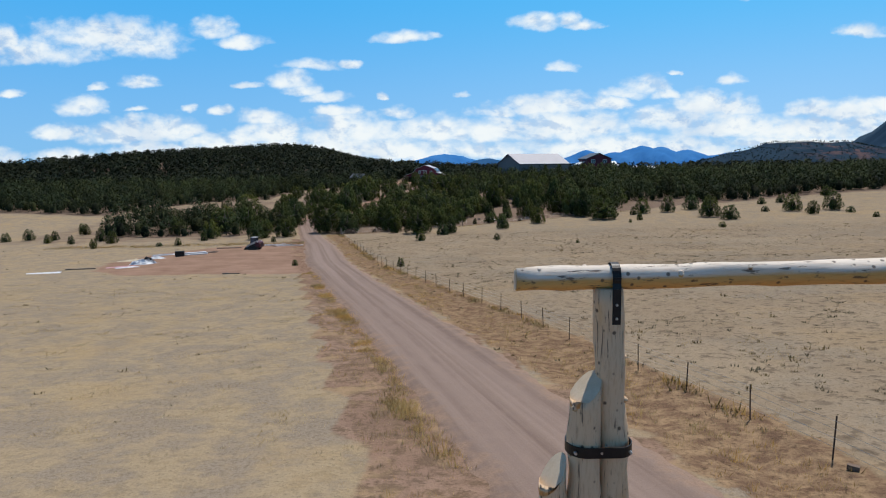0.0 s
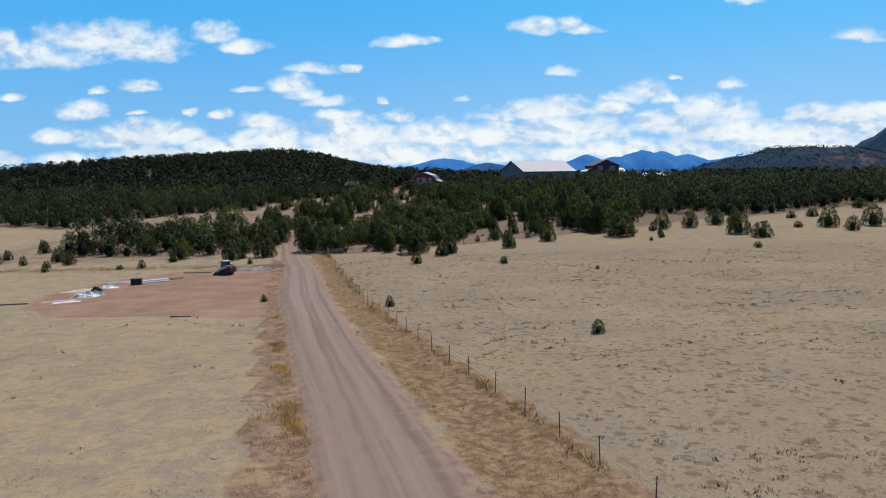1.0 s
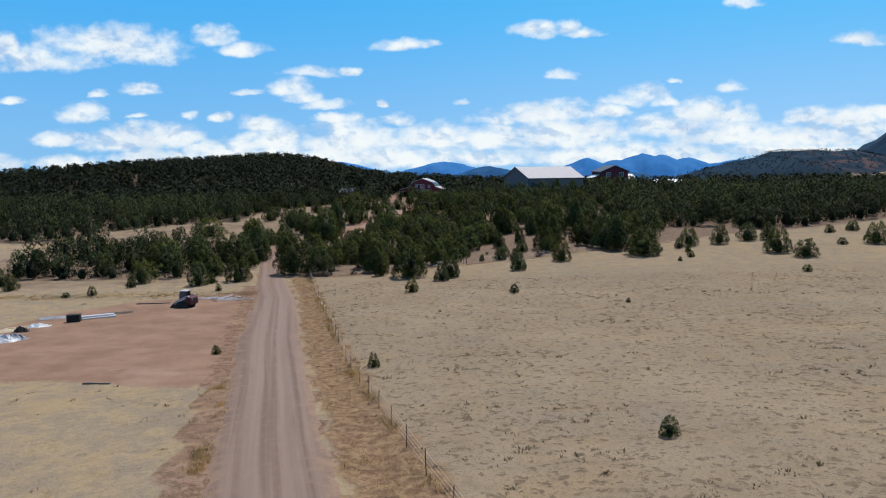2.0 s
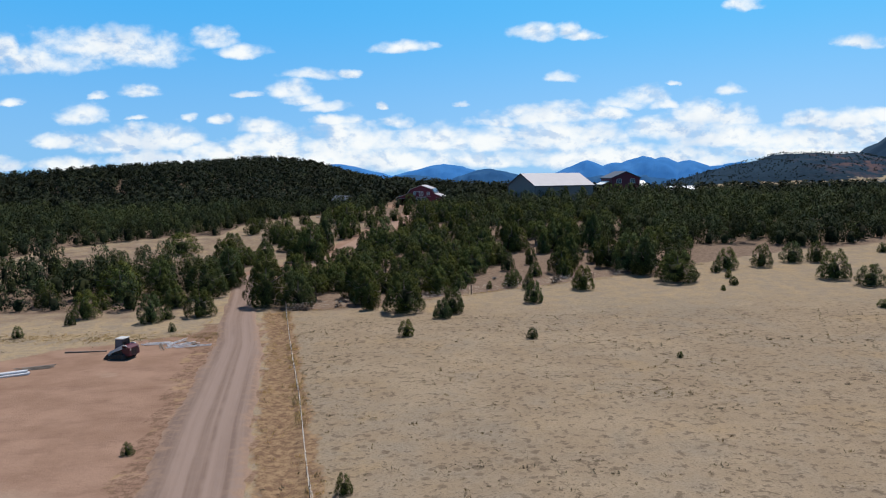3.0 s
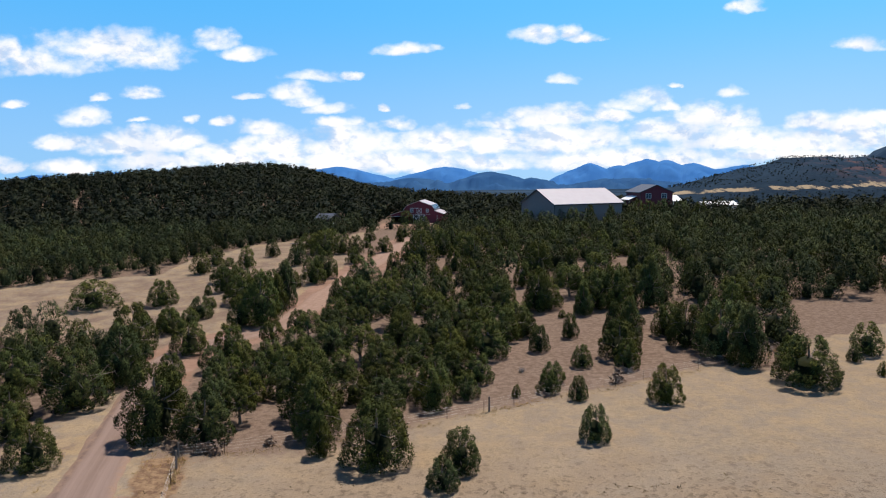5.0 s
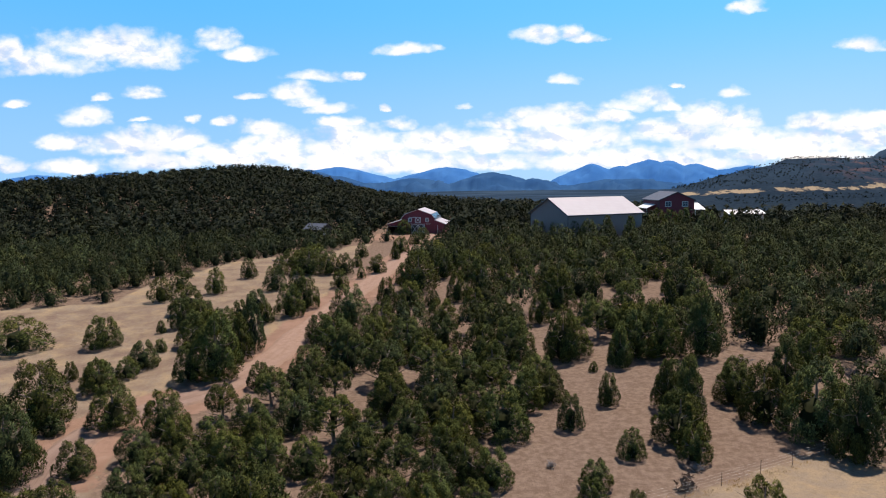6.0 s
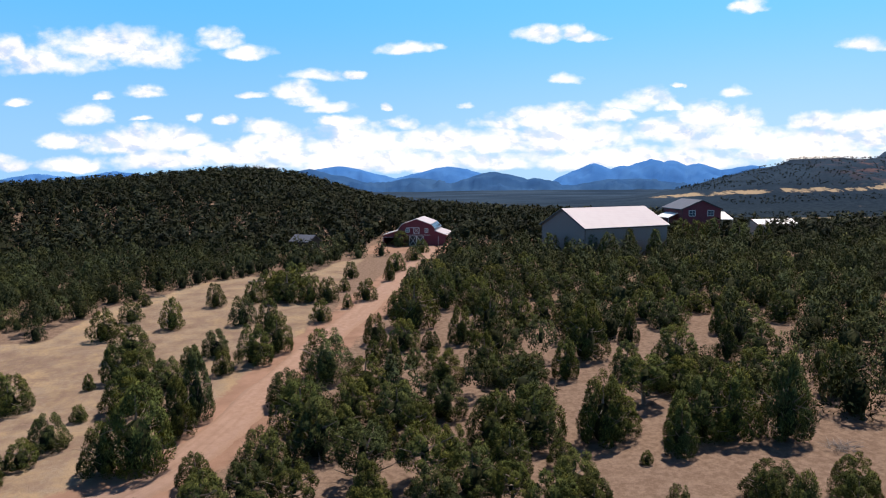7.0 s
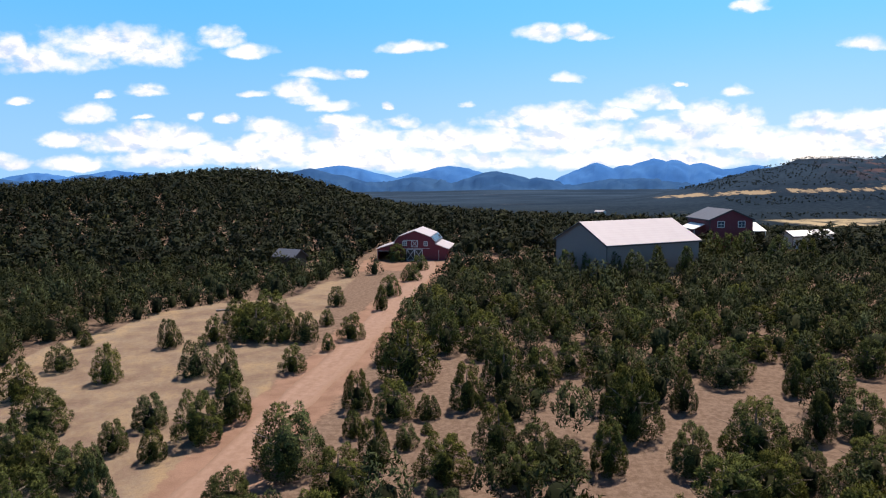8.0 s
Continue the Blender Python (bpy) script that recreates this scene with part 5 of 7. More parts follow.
# the woods: random sites that keep their distance
taken = {}


def free(x, y, r):
    i, j = int(x // 8), int(y // 8)
    for a in (i - 1, i, i + 1):
        for b in (j - 1, j, j + 1):
            for px, py, pr in taken.get((a, b), ()):
                if (px - x) ** 2 + (py - y) ** 2 < (r + pr) ** 2:
                    return False
    return True


def take(x, y, r):
    taken.setdefault((int(x // 8), int(y // 8)), []).append((x, y, r))


for site in placed:
    take(*site)
for x, y, r in ((42.5, 328, 11.5), (34, 324, 9), (51, 333, 9), (37, 320, 9), (48, 336, 9), (80, 369, 9), (-7.5, 369, 9.5), (-12, 366, 7), (-3, 366, 7), (-37, 347, 4), (104, 366, 6), (111, 369, 6), (91, 356, 4)):
    for k in range(12):
        for q in (0.25, 0.6, 0.95):
            take(x + r * q * math.cos(k * 0.5236), y + r * q * math.sin(k * 0.5236), 1.0)

sites = []
rng = np.random.default_rng(21)
for lo, hi, tries, r0, r1 in ((150, 330, 30000, 1.7, 2.7), (330, 520, 20000, 2.5, 3.9), (520, 820, 17000, 3.2, 4.4), (820, 1050, 5000, 5.5, 8.0)):
    ty = np.sqrt(rng.uniform(lo ** 2, hi ** 2, tries))
    tx = rng.uniform(-1, 1, tries) * (0.66 * ty + 14)
    cov = tree_cover(tx, ty)
    rad = rng.uniform(r0, r1, tries) * np.where(rng.random(tries) < 0.3, 0.72, 1.0)
    for x, y, c, r in zip(tx, ty, cov, rad):
        if c > r * 0.6 and free(x, y, r * 1.15 + 0.4 if y < 262 and abs(x) < 50 else r):
            if (y > 900 and x > 420) or (y > 640 and x > 0.45 * (y - 164)):
                continue
            take(x, y, r)
            sites.append((x, y, r))
sites = np.array(sites)
depth = np.hypot(sites[:, 0] * 1.4, sites[:, 1] - 150)
rank = np.argsort(depth)
NEAR_COUNT = 300 - len(placed)
near_sites, rest_sites = sites[rank[:NEAR_COUNT]], sites[rank[NEAR_COUNT:]]
for x, y, r in near_sites:
    which = order.choice([0, 1, 2, 2, 3, 4, 5, 6, 6])
    width = r * order.uniform(2.6, 3.2)
    plant(x, y, min(6.6, width * order.uniform(0.75, 1.05)), width, which, order.uniform(0, 360))


def woodland(name, rows, looks, mat, label):
    """All the trees past the near ones, joined into one mesh."""
    V, T, I, N, tones, count = [], [], [], [], [], 0
    r_ = np.random.default_rng(8)
    for x, y, r in rows:
        v, t, i, nv = looks[r_.integers(len(looks))]
        width = r * r_.uniform(2.7, 3.4)
        if y > 820:
            width = r_.uniform(3.5, 6.5)
        a, height = r_.uniform(0, 6.28), min(3.4 if y > 385 and x > 0.40 * (y - 164) else 7.2, width * (r_.uniform(0.78, 1.08) if y < 300 else r_.uniform(0.66, 1.0)))
        ca, sa = math.cos(a), math.sin(a)
        q = np.c_[(v[:, 0] * ca - v[:, 1] * sa) * width + x, (v[:, 0] * sa + v[:, 1] * ca) * width + y, v[:, 2] * height + float(land(x, y)) - 0.1]
        N.append(np.c_[nv[:, 0] * ca - nv[:, 1] * sa, nv[:, 0] * sa + nv[:, 1] * ca, nv[:, 2]])
        V.append(q), T.append(t + count), I.append(i), tones.append(np.full(len(v), r_.uniform(-0.38, 0.42), np.float32))
        count += len(v)
    me = fast_mesh(name, np.concatenate(V), np.concatenate(T), mat, (np.concatenate(I), CROWN_SHADE), np.concatenate(N))
    me.attributes.new("tone", "FLOAT", "POINT").data.foreach_set("value", np.concatenate(tones))
    ob = new(name, me)
    return tagged(ob, label, "woodland", kind="stuff")


near_looks = [crown_arrays(s, 24, 52, 0.080, k) for k, s in (("round", 61), ("cone", 62), ("round", 63), ("round", 64), ("open", 65))]
mid_looks = [crown_arrays(s, 16, 26, 0.118, k) for k, s in (("round", 31), ("cone", 32), ("round", 33), ("round", 34), ("open", 35))]
hill_looks = [crown_arrays(s, 11, 22, 0.165, k) for k, s in (("round", 45), ("round", 46), ("cone", 47), ("round", 48))]
far_looks = [crown_arrays(s, 6, 12, 0.27, k) for k, s in (("round", 41), ("cone", 42), ("round", 43), ("round", 44))]
speck_looks = [crown_arrays(s, 3, 7, 0.55, "round") for s in (51, 52, 53)]
split = rest_sites[:, 1] < 335
close = split & (rest_sites[:, 1] < 285) & (np.abs(rest_sites[:, 0]) < 0.62 * (rest_sites[:, 1] - 115) + 16)
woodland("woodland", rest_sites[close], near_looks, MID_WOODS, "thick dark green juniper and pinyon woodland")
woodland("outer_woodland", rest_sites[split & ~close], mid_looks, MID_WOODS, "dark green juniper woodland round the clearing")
hill = (rest_sites[:, 1] < 520) & ~split
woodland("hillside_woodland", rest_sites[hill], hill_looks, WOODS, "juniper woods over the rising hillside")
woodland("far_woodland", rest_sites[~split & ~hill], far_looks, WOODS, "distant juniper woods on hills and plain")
n = 9000
y = np.sqrt(rng.uniform(1000.0 ** 2, 1500.0 ** 2, n))
x = rng.uniform(-0.68, 0.72, n) * y
x[:5000], y[:5000] = rng.uniform(640, 1500, 5000), rng.uniform(1680, 2130, 5000)
ok = (np.abs(y - 1080 - 0.16 * x) > 150) | (x < 440)
ok &= (np.abs(y - 1768 - 0.0013 * (x - 960) ** 2) > 40 + 0.0003 * (x - 960) ** 2) | (x < 500)
ok &= rng.random(n) > 0.6 * np.exp(-((x - 1090) / 95) ** 2 - ((y - 1930) / 120) ** 2)
woodland("hill_woodland", np.c_[x, y, np.full(n, 3.0)][ok & (rng.random(n) < 0.5)], speck_looks, HAZE_WOODS, "dark scrub woods on far valley and hill, haze blue painted in")

# ---- the gate ----


def log(points, radii, seed, slope=0.0, sides=16, knots=9):
    """A peeled log with stubs of knots; slope tilts its top cut."""
    bm = bmesh.new()
    pts = [Vector(p) for p in points]
    n = 30
    path = []
    for i in range(n + 1):
        t = i / n * (len(pts) - 1)
        j = min(int(t), len(pts) - 2)
        path.append(pts[j].lerp(pts[j + 1], t - j))
    rr = [radii[0] + (radii[-1] - radii[0]) * i / n for i in range(n + 1)]
    rings = tube(bm, path, rr, sides, 0.26, True, seed)
    if slope:
        centre = path[-1]
        for v in rings[-1]:
            v.co.z += (v.co.x - centre.x) * slope + (v.co.y - centre.y) * 0.55
    bm.faces.ensure_lookup_table()
    bm.faces[-1].material_index = 1
    rng = random.Random(seed)
    axis = (pts[-1] - pts[0]).normalized()
    for _ in range(knots):
        i = rng.randrange(1, n - 1)
        a = rng.uniform(0, 6.28)
        side = axis.cross(Vector((0, 1, 0.3))).normalized()
        d = (Matrix.Rotation(a, 3, axis) @ side).normalized()
        p = path[i] + d * rr[i] * 0.86
        tube(bm, [p, p + d * rr[i] * 0.16, p + d * rr[i] * 0.26], [0.05, 0.034, 0.018], 7, 0.3, seed=seed + i)
    return bm


def build_gate():
    gate = thing("ranch_gate", Matrix.Identity(4), "rustic ranch entrance of peeled logs and black iron straps", "gate")
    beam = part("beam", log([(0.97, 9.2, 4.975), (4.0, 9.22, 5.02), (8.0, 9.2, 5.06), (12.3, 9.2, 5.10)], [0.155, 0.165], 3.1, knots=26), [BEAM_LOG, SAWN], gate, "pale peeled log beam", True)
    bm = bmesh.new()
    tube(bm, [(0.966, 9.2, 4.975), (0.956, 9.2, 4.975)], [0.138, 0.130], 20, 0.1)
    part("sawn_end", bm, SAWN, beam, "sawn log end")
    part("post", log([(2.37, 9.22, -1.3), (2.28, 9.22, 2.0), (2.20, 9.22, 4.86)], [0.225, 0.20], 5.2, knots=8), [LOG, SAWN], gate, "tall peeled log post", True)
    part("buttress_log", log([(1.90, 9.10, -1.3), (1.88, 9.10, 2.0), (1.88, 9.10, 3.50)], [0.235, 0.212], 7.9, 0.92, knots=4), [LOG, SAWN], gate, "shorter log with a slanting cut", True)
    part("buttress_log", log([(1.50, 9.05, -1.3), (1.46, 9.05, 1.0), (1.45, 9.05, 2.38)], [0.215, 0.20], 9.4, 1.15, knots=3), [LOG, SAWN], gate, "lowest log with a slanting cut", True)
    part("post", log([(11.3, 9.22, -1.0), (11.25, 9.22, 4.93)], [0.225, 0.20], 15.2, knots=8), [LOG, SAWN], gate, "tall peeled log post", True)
    # band round the two logs
    bm = bmesh.new()
    ring = []
    for i in range(40):
        a = 2 * math.pi * i / 40
        cx = 2.27 if math.cos(a) > 0 else 1.88
        ring.append((cx + 0.235 * math.cos(a), 9.16 + 0.29 * math.sin(a)))
    lo = [bm.verts.new((x, y, 2.66)) for x, y in ring]
    hi = [bm.verts.new((x, y, 2.80)) for x, y in ring]
    cx, cy = 2.08, 9.16
    lo2 = [bm.verts.new((cx + (x - cx) * 1.03, cy + (y - cy) * 1.05, 2.66)) for x, y in ring]
    hi2 = [bm.verts.new((cx + (x - cx) * 1.03, cy + (y - cy) * 1.05, 2.80)) for x, y in ring]
    for i in range(40):
        j = (i + 1) % 40
        for q in ((lo2[i], lo2[j], hi2[j], hi2[i]), (hi[i], hi[j], lo[j], lo[i]), (hi2[i], hi2[j], hi[j], hi[i]), (lo[i], lo[j], lo2[j], lo2[i])):
            bm.faces.new(q)
    band = part("iron_band", bm, IRON, gate, "black iron band round two logs")
    for bx in (1.72, 2.06, 2.44):
        bm = bmesh.new()
        tube(bm, [(bx, 8.90, 2.73), (bx, 8.85, 2.73)], [0.022, 0.018], 8)
        part("bolt", bm, BOLT, band)
    # strap over the beam and down the post
    bm = bmesh.new()
    prof = [(9.02, 4.40), (9.015, 4.86)] + [(9.2 - 0.178 * math.cos(a), 5.0 + 0.178 * math.sin(a)) for a in np.linspace(-0.35, math.pi + 0.35, 18)] + [(9.385, 4.86), (9.38, 4.40)]
    for (y0, z0), (y1, z1) in zip(prof, prof[1:]):
        d = Vector((0, y1 - y0, z1 - z0)).normalized()
        nrm = Vector((0, -d.z, d.y)) * 0.012
        c = [Vector((x, y, z)) for x, y, z in ((2.20, y0, z0), (2.31, y0, z0), (2.31, y1, z1), (2.20, y1, z1))]
        o = [v + nrm for v in c]
        vs = [bm.verts.new(v) for v in c + o]
        for q in ((0, 1, 2, 3), (7, 6, 5, 4), (0, 4, 5, 1), (2, 6, 7, 3), (1, 5, 6, 2), (3, 7, 4, 0)):
            bm.faces.new([vs[i] for i in q])
    bmesh.ops.recalc_face_normals(bm, faces=bm.faces)
    strap = part("iron_strap", bm, IRON, gate, "black iron strap over the beam")
    for bz in (4.48, 4.66):
        bm = bmesh.new()
        tube(bm, [(2.255, 9.01, bz), (2.255, 8.985, bz)], [0.020, 0.016], 8)
        part("bolt", bm, BOLT, strap)


build_gate()

# ---- fences ----


def t_post_mesh():
    bm = bmesh.new()
    for x0, x1, y0, y1 in ((-0.022, 0.022, -0.005, 0.005), (-0.005, 0.005, 0.005, 0.035)):
        box(bm, x0, x1, y0, y1, -0.3, 1.24)
    for i in range(9):
        box(bm, -0.008, 0.008, -0.011, -0.005, 0.22 + 0.11 * i, 0.25 + 0.11 * i)
    me = bpy.data.meshes.new("post")
    bm.to_mesh(me)
    bm.free()
    me.materials.append(TPOST)
    return me


def build_fence(line, spacing, label, wires=(0.40, 0.66, 0.92, 1.15), corner_posts=(), gauge=0.006, first=0.0):
    fence = thing("fence", Matrix.Identity(4), label, "fence")
    pts = smooth_line(line, 0.25)
    every = int(spacing / 0.25)
    rng = random.Random(len(line))
    me = t_post_mesh()
    knots = []
    for i in range(int(first / 0.25), len(pts), every):
        x, y = pts[min(len(pts) - 1, i + rng.randint(-1, 1) if i else 0)]
        x, y = float(x), float(y)
        knots.append(Vector((x, y, float(land(x, y)))))
        p = new("post", me)
        p.parent = fence
        p.matrix_world = Matrix.Translation(knots[-1]) @ pose(0, 0, 0, rng.uniform(-2, 2), rng.uniform(-2.5, 2.5), rng.uniform(-10, 10)) @ Matrix.Diagonal((1, 1, rng.uniform(0.93, 1.06), 1))
    for h in wires:
        bm = bmesh.new()
        path = []
        for a, b in zip(knots, knots[1:]):
            path += [a + Vector((0, 0, h)), a.lerp(b, 0.5) + Vector((0, 0, h - 0.015))]
        path.append(knots[-1] + Vector((0, 0, h)))
        tube(bm, path, [gauge] * len(path), 3)
        part("wire", bm, WIRE, fence, "barbed wire strand")
    for x, y in corner_posts:
        z = float(land(x, y))
        part("corner_post", log([(x, y, z - 0.3), (x + 0.02, y, z + 1.5)], [0.09, 0.08], x, knots=3), [BARK, BARK], fence, "weathered wooden corner post", True)
    return fence


build_fence(FENCE_LINE, 4.25, "barbed wire fence on rusty steel posts beside the road", first=3.75, corner_posts=((-22.1, 156.0), (-21.6, 154.1)))
build_fence(CROSS_FENCE, 4.1, "wire fence along the edge of the woods", corner_posts=((5.0, 165.6),), gauge=0.0035)

# ---- buildings ----


def slab(bm, a, b, y0, y1, thick):
    """A roof panel from a to b (x, z), as thick as given, above that line."""
    d = Vector((b[0] - a[0], 0, b[1] - a[1])).normalized()
    n = Vector((-d.z, 0, d.x)) * thick
    if n.z < 0:
        n = -n
    prism(bm, [a, b, (b[0] + n.x, b[1] + n.z), (a[0] + n.x, a[1] + n.z)], y0, y1)
    return bm


def bar(bm, a, b, y, width, proud):
    """A trim board on a wall at y, from a to b (x, z)."""
    d = Vector((b[0] - a[0], 0, b[1] - a[1])).normalized()
    n = Vector((-d.z, 0, d.x)) * width / 2
    prism(bm, [(a[0] - n.x, a[1] - n.z), (b[0] - n.x, b[1] - n.z), (b[0] + n.x, b[1] + n.z), (a[0] + n.x, a[1] + n.z)], y - proud, y)
    return bm


def window(parent, x, z, w_, h_, y, bars=2):
    bm = bmesh.new()
    for a, b in (((x - w_ / 2, z - h_ / 2), (x + w_ / 2, z - h_ / 2)), ((x - w_ / 2, z + h_ / 2), (x + w_ / 2, z + h_ / 2)), ((x - w_ / 2, z - h_ / 2), (x - w_ / 2, z + h_ / 2)), ((x + w_ / 2, z - h_ / 2), (x + w_ / 2, z + h_ / 2))):
        bar(bm, a, b, y, 0.18, 0.07)
    if bars:
        bar(bm, (x, z - h_ / 2), (x, z + h_ / 2), y, 0.09, 0.06), bar(bm, (x - w_ / 2, z), (x + w_ / 2, z), y, 0.09, 0.06)
    win = part("window", bm, WHITE_TRIM, parent, "white window frame")
    bm = bmesh.new()
    box(bm, x - w_ / 2, x + w_ / 2, y - 0.03, y - 0.002, z - h_ / 2, z + h_ / 2)
    part("pane", bm, GLASS, win, "dark window pane")


def build_barn(x, y, turn):
    barn = thing("barn", pose(x, y, float(land(np.float64(x), np.float64(y))), 0, 0, turn) @ Matrix.Diagonal((1.05, 1.0, 0.92, 1)), "maroon gambrel barn with white trim and metal roof", "barn")
    L = 15.0
    gambrel = [(-5.3, 0), (5.3, 0), (5.3, 5.5), (4.1, 7.1), (0, 8.8), (-4.1, 7.1), (-5.3, 5.5)]
    bm = bmesh.new()
    prism(bm, gambrel, 0, L)
    part("wall", bm, RED_WALL, barn, "maroon ribbed wall")
    for a, b, nm in (((0, 8.8), (4.25, 7.05), "upper_roof"), ((0, 8.8), (-4.25, 7.05), "upper_roof")):
        bm = bmesh.new()
        slab(bm, a, b, -0.25, L + 0.4, 0.08)
        part("roof", bm, WHITE_ROOF, barn, "pale metal upper roof")
    for sgn in (1, -1):
        bm = bmesh.new()
        slab(bm, (sgn * 4.12, 7.16), (sgn * 5.55, 5.25), -0.4, L + 0.3, 0.10)
        part("roof", bm, SLATE_ROOF if sgn > 0 else WHITE_ROOF, barn, "steep lower roof slope")
        bm = bmesh.new()
        outer, oz = (8.7, 3.5) if sgn > 0 else (-10.0, 3.3)
        slab(bm, (sgn * 5.25, 5.05), (outer + 0.3 * sgn, oz), -0.4, L * (0.95 if sgn > 0 else 0.8), 0.07)
        part("lean_to_roof", bm, WHITE_ROOF, barn, "pale metal lean-to roof")
    bm = bmesh.new()
    prism(bm, [(5.3, 0), (8.6, 0), (8.6, 3.45), (5.3, 4.95)], 0.02, L * 0.92)
    part("lean_to", bm, RED_WALL, barn, "closed maroon lean-to")
    bm = bmesh.new()
    prism(bm, [(-5.3, 2.75), (-9.9, 2.75), (-9.9, 3.25), (-5.3, 4.95)], 0.02, 0.2)
    prism(bm, [(-9.9, 0), (-9.6, 0), (-9.6, 2.8), (-9.9, 2.8)], 0.02, L * 0.78)
    prism(bm, [(-9.6, 0), (-5.3, 0), (-5.3, 4.9), (-9.6, 3.3)], L * 0.7, L * 0.72)
    part("lean_to", bm, RED_WALL, barn, "open maroon lean-to with dark inside")
    bm = bmesh.new()
    for a, b in (((-9.9, 2.72), (-5.5, 2.72)), ((-9.85, 0), (-9.85, 2.7)), ((-5.5, 0), (-5.5, 2.7)), ((-4.4, 3.55), (4.0, 3.55)), ((6.3, 0), (6.3, 3.2)),
                 ((0, 8.75), (-4.25, 7.0)), ((0, 8.75), (4.25, 7.0)), ((-4.2, 7.05), (-5.5, 5.3)), ((4.2, 7.05), (5.5, 5.3)), ((-5.3, 4.95), (-10.1, 3.25)), ((5.3, 4.95), (8.9, 3.4))):
        bar(bm, a, b, -0.0 if abs(a[0]) < 5.6 else -0.003, 0.10, 0.09)
    part("trim", bm, WHITE_TRIM, barn, "white trim boards")
    for dx in (-1.05, 1.05):
        bm = bmesh.new()
        box(bm, dx - 1.02, dx + 1.02, -0.10, -0.004, 0.05, 3.3)
        door = part("barn_door", bm, CABIN_WALL, barn, "dark sliding door with white cross boards")
        bm = bmesh.new()
        for a, b in (((dx - 1, 0.1), (dx + 1, 3.25)), ((dx - 1, 3.25), (dx + 1, 0.1)), ((dx - 1, 0.1), (dx - 1, 3.25)), ((dx + 1, 0.1), (dx + 1, 3.25)), ((dx - 1, 0.1), (dx + 1, 0.1)), ((dx - 1, 3.25), (dx + 1, 3.25))):
            bar(bm, a, b, -0.104, 0.15, 0.05)
        part("cross_boards", bm, WHITE_TRIM, door)
    bm = bmesh.new()
    box(bm, -0.85, 0.85, -0.09, -0.004, 4.0, 6.0)
    loft = part("loft_door", bm, RED_WALL, barn, "maroon loft door with white cross boards")
    bm = bmesh.new()
    for a, b in (((-0.8, 4.05), (0.8, 5.95)), ((-0.8, 5.95), (0.8, 4.05)), ((-0.8, 4.05), (-0.8, 5.95)), ((0.8, 4.05), (0.8, 5.95)), ((-2.9, 5.95), (0.8, 5.95)), ((-0.8, 4.05), (0.8, 4.05))):
        bar(bm, a, b, -0.094, 0.16, 0.05)
    part("cross_boards", bm, WHITE_TRIM, loft)
    window(barn, -2.6, 5.0, 1.0, 1.3, -0.003)
    window(barn, 2.9, 5.0, 0.9, 1.3, -0.003)
    bm = bmesh.new()
    for k in range(4):
        y0 = 0.9 + k * 3.4
        slab(bm, (4.30, 7.02), (5.35, 5.62), y0, y0 + 2.4, 0.16)
    part("skylight", bm, GLASS, barn, "dark glazed panels in the steep roof")


build_barn(-7.7, 357.0, -6.8)


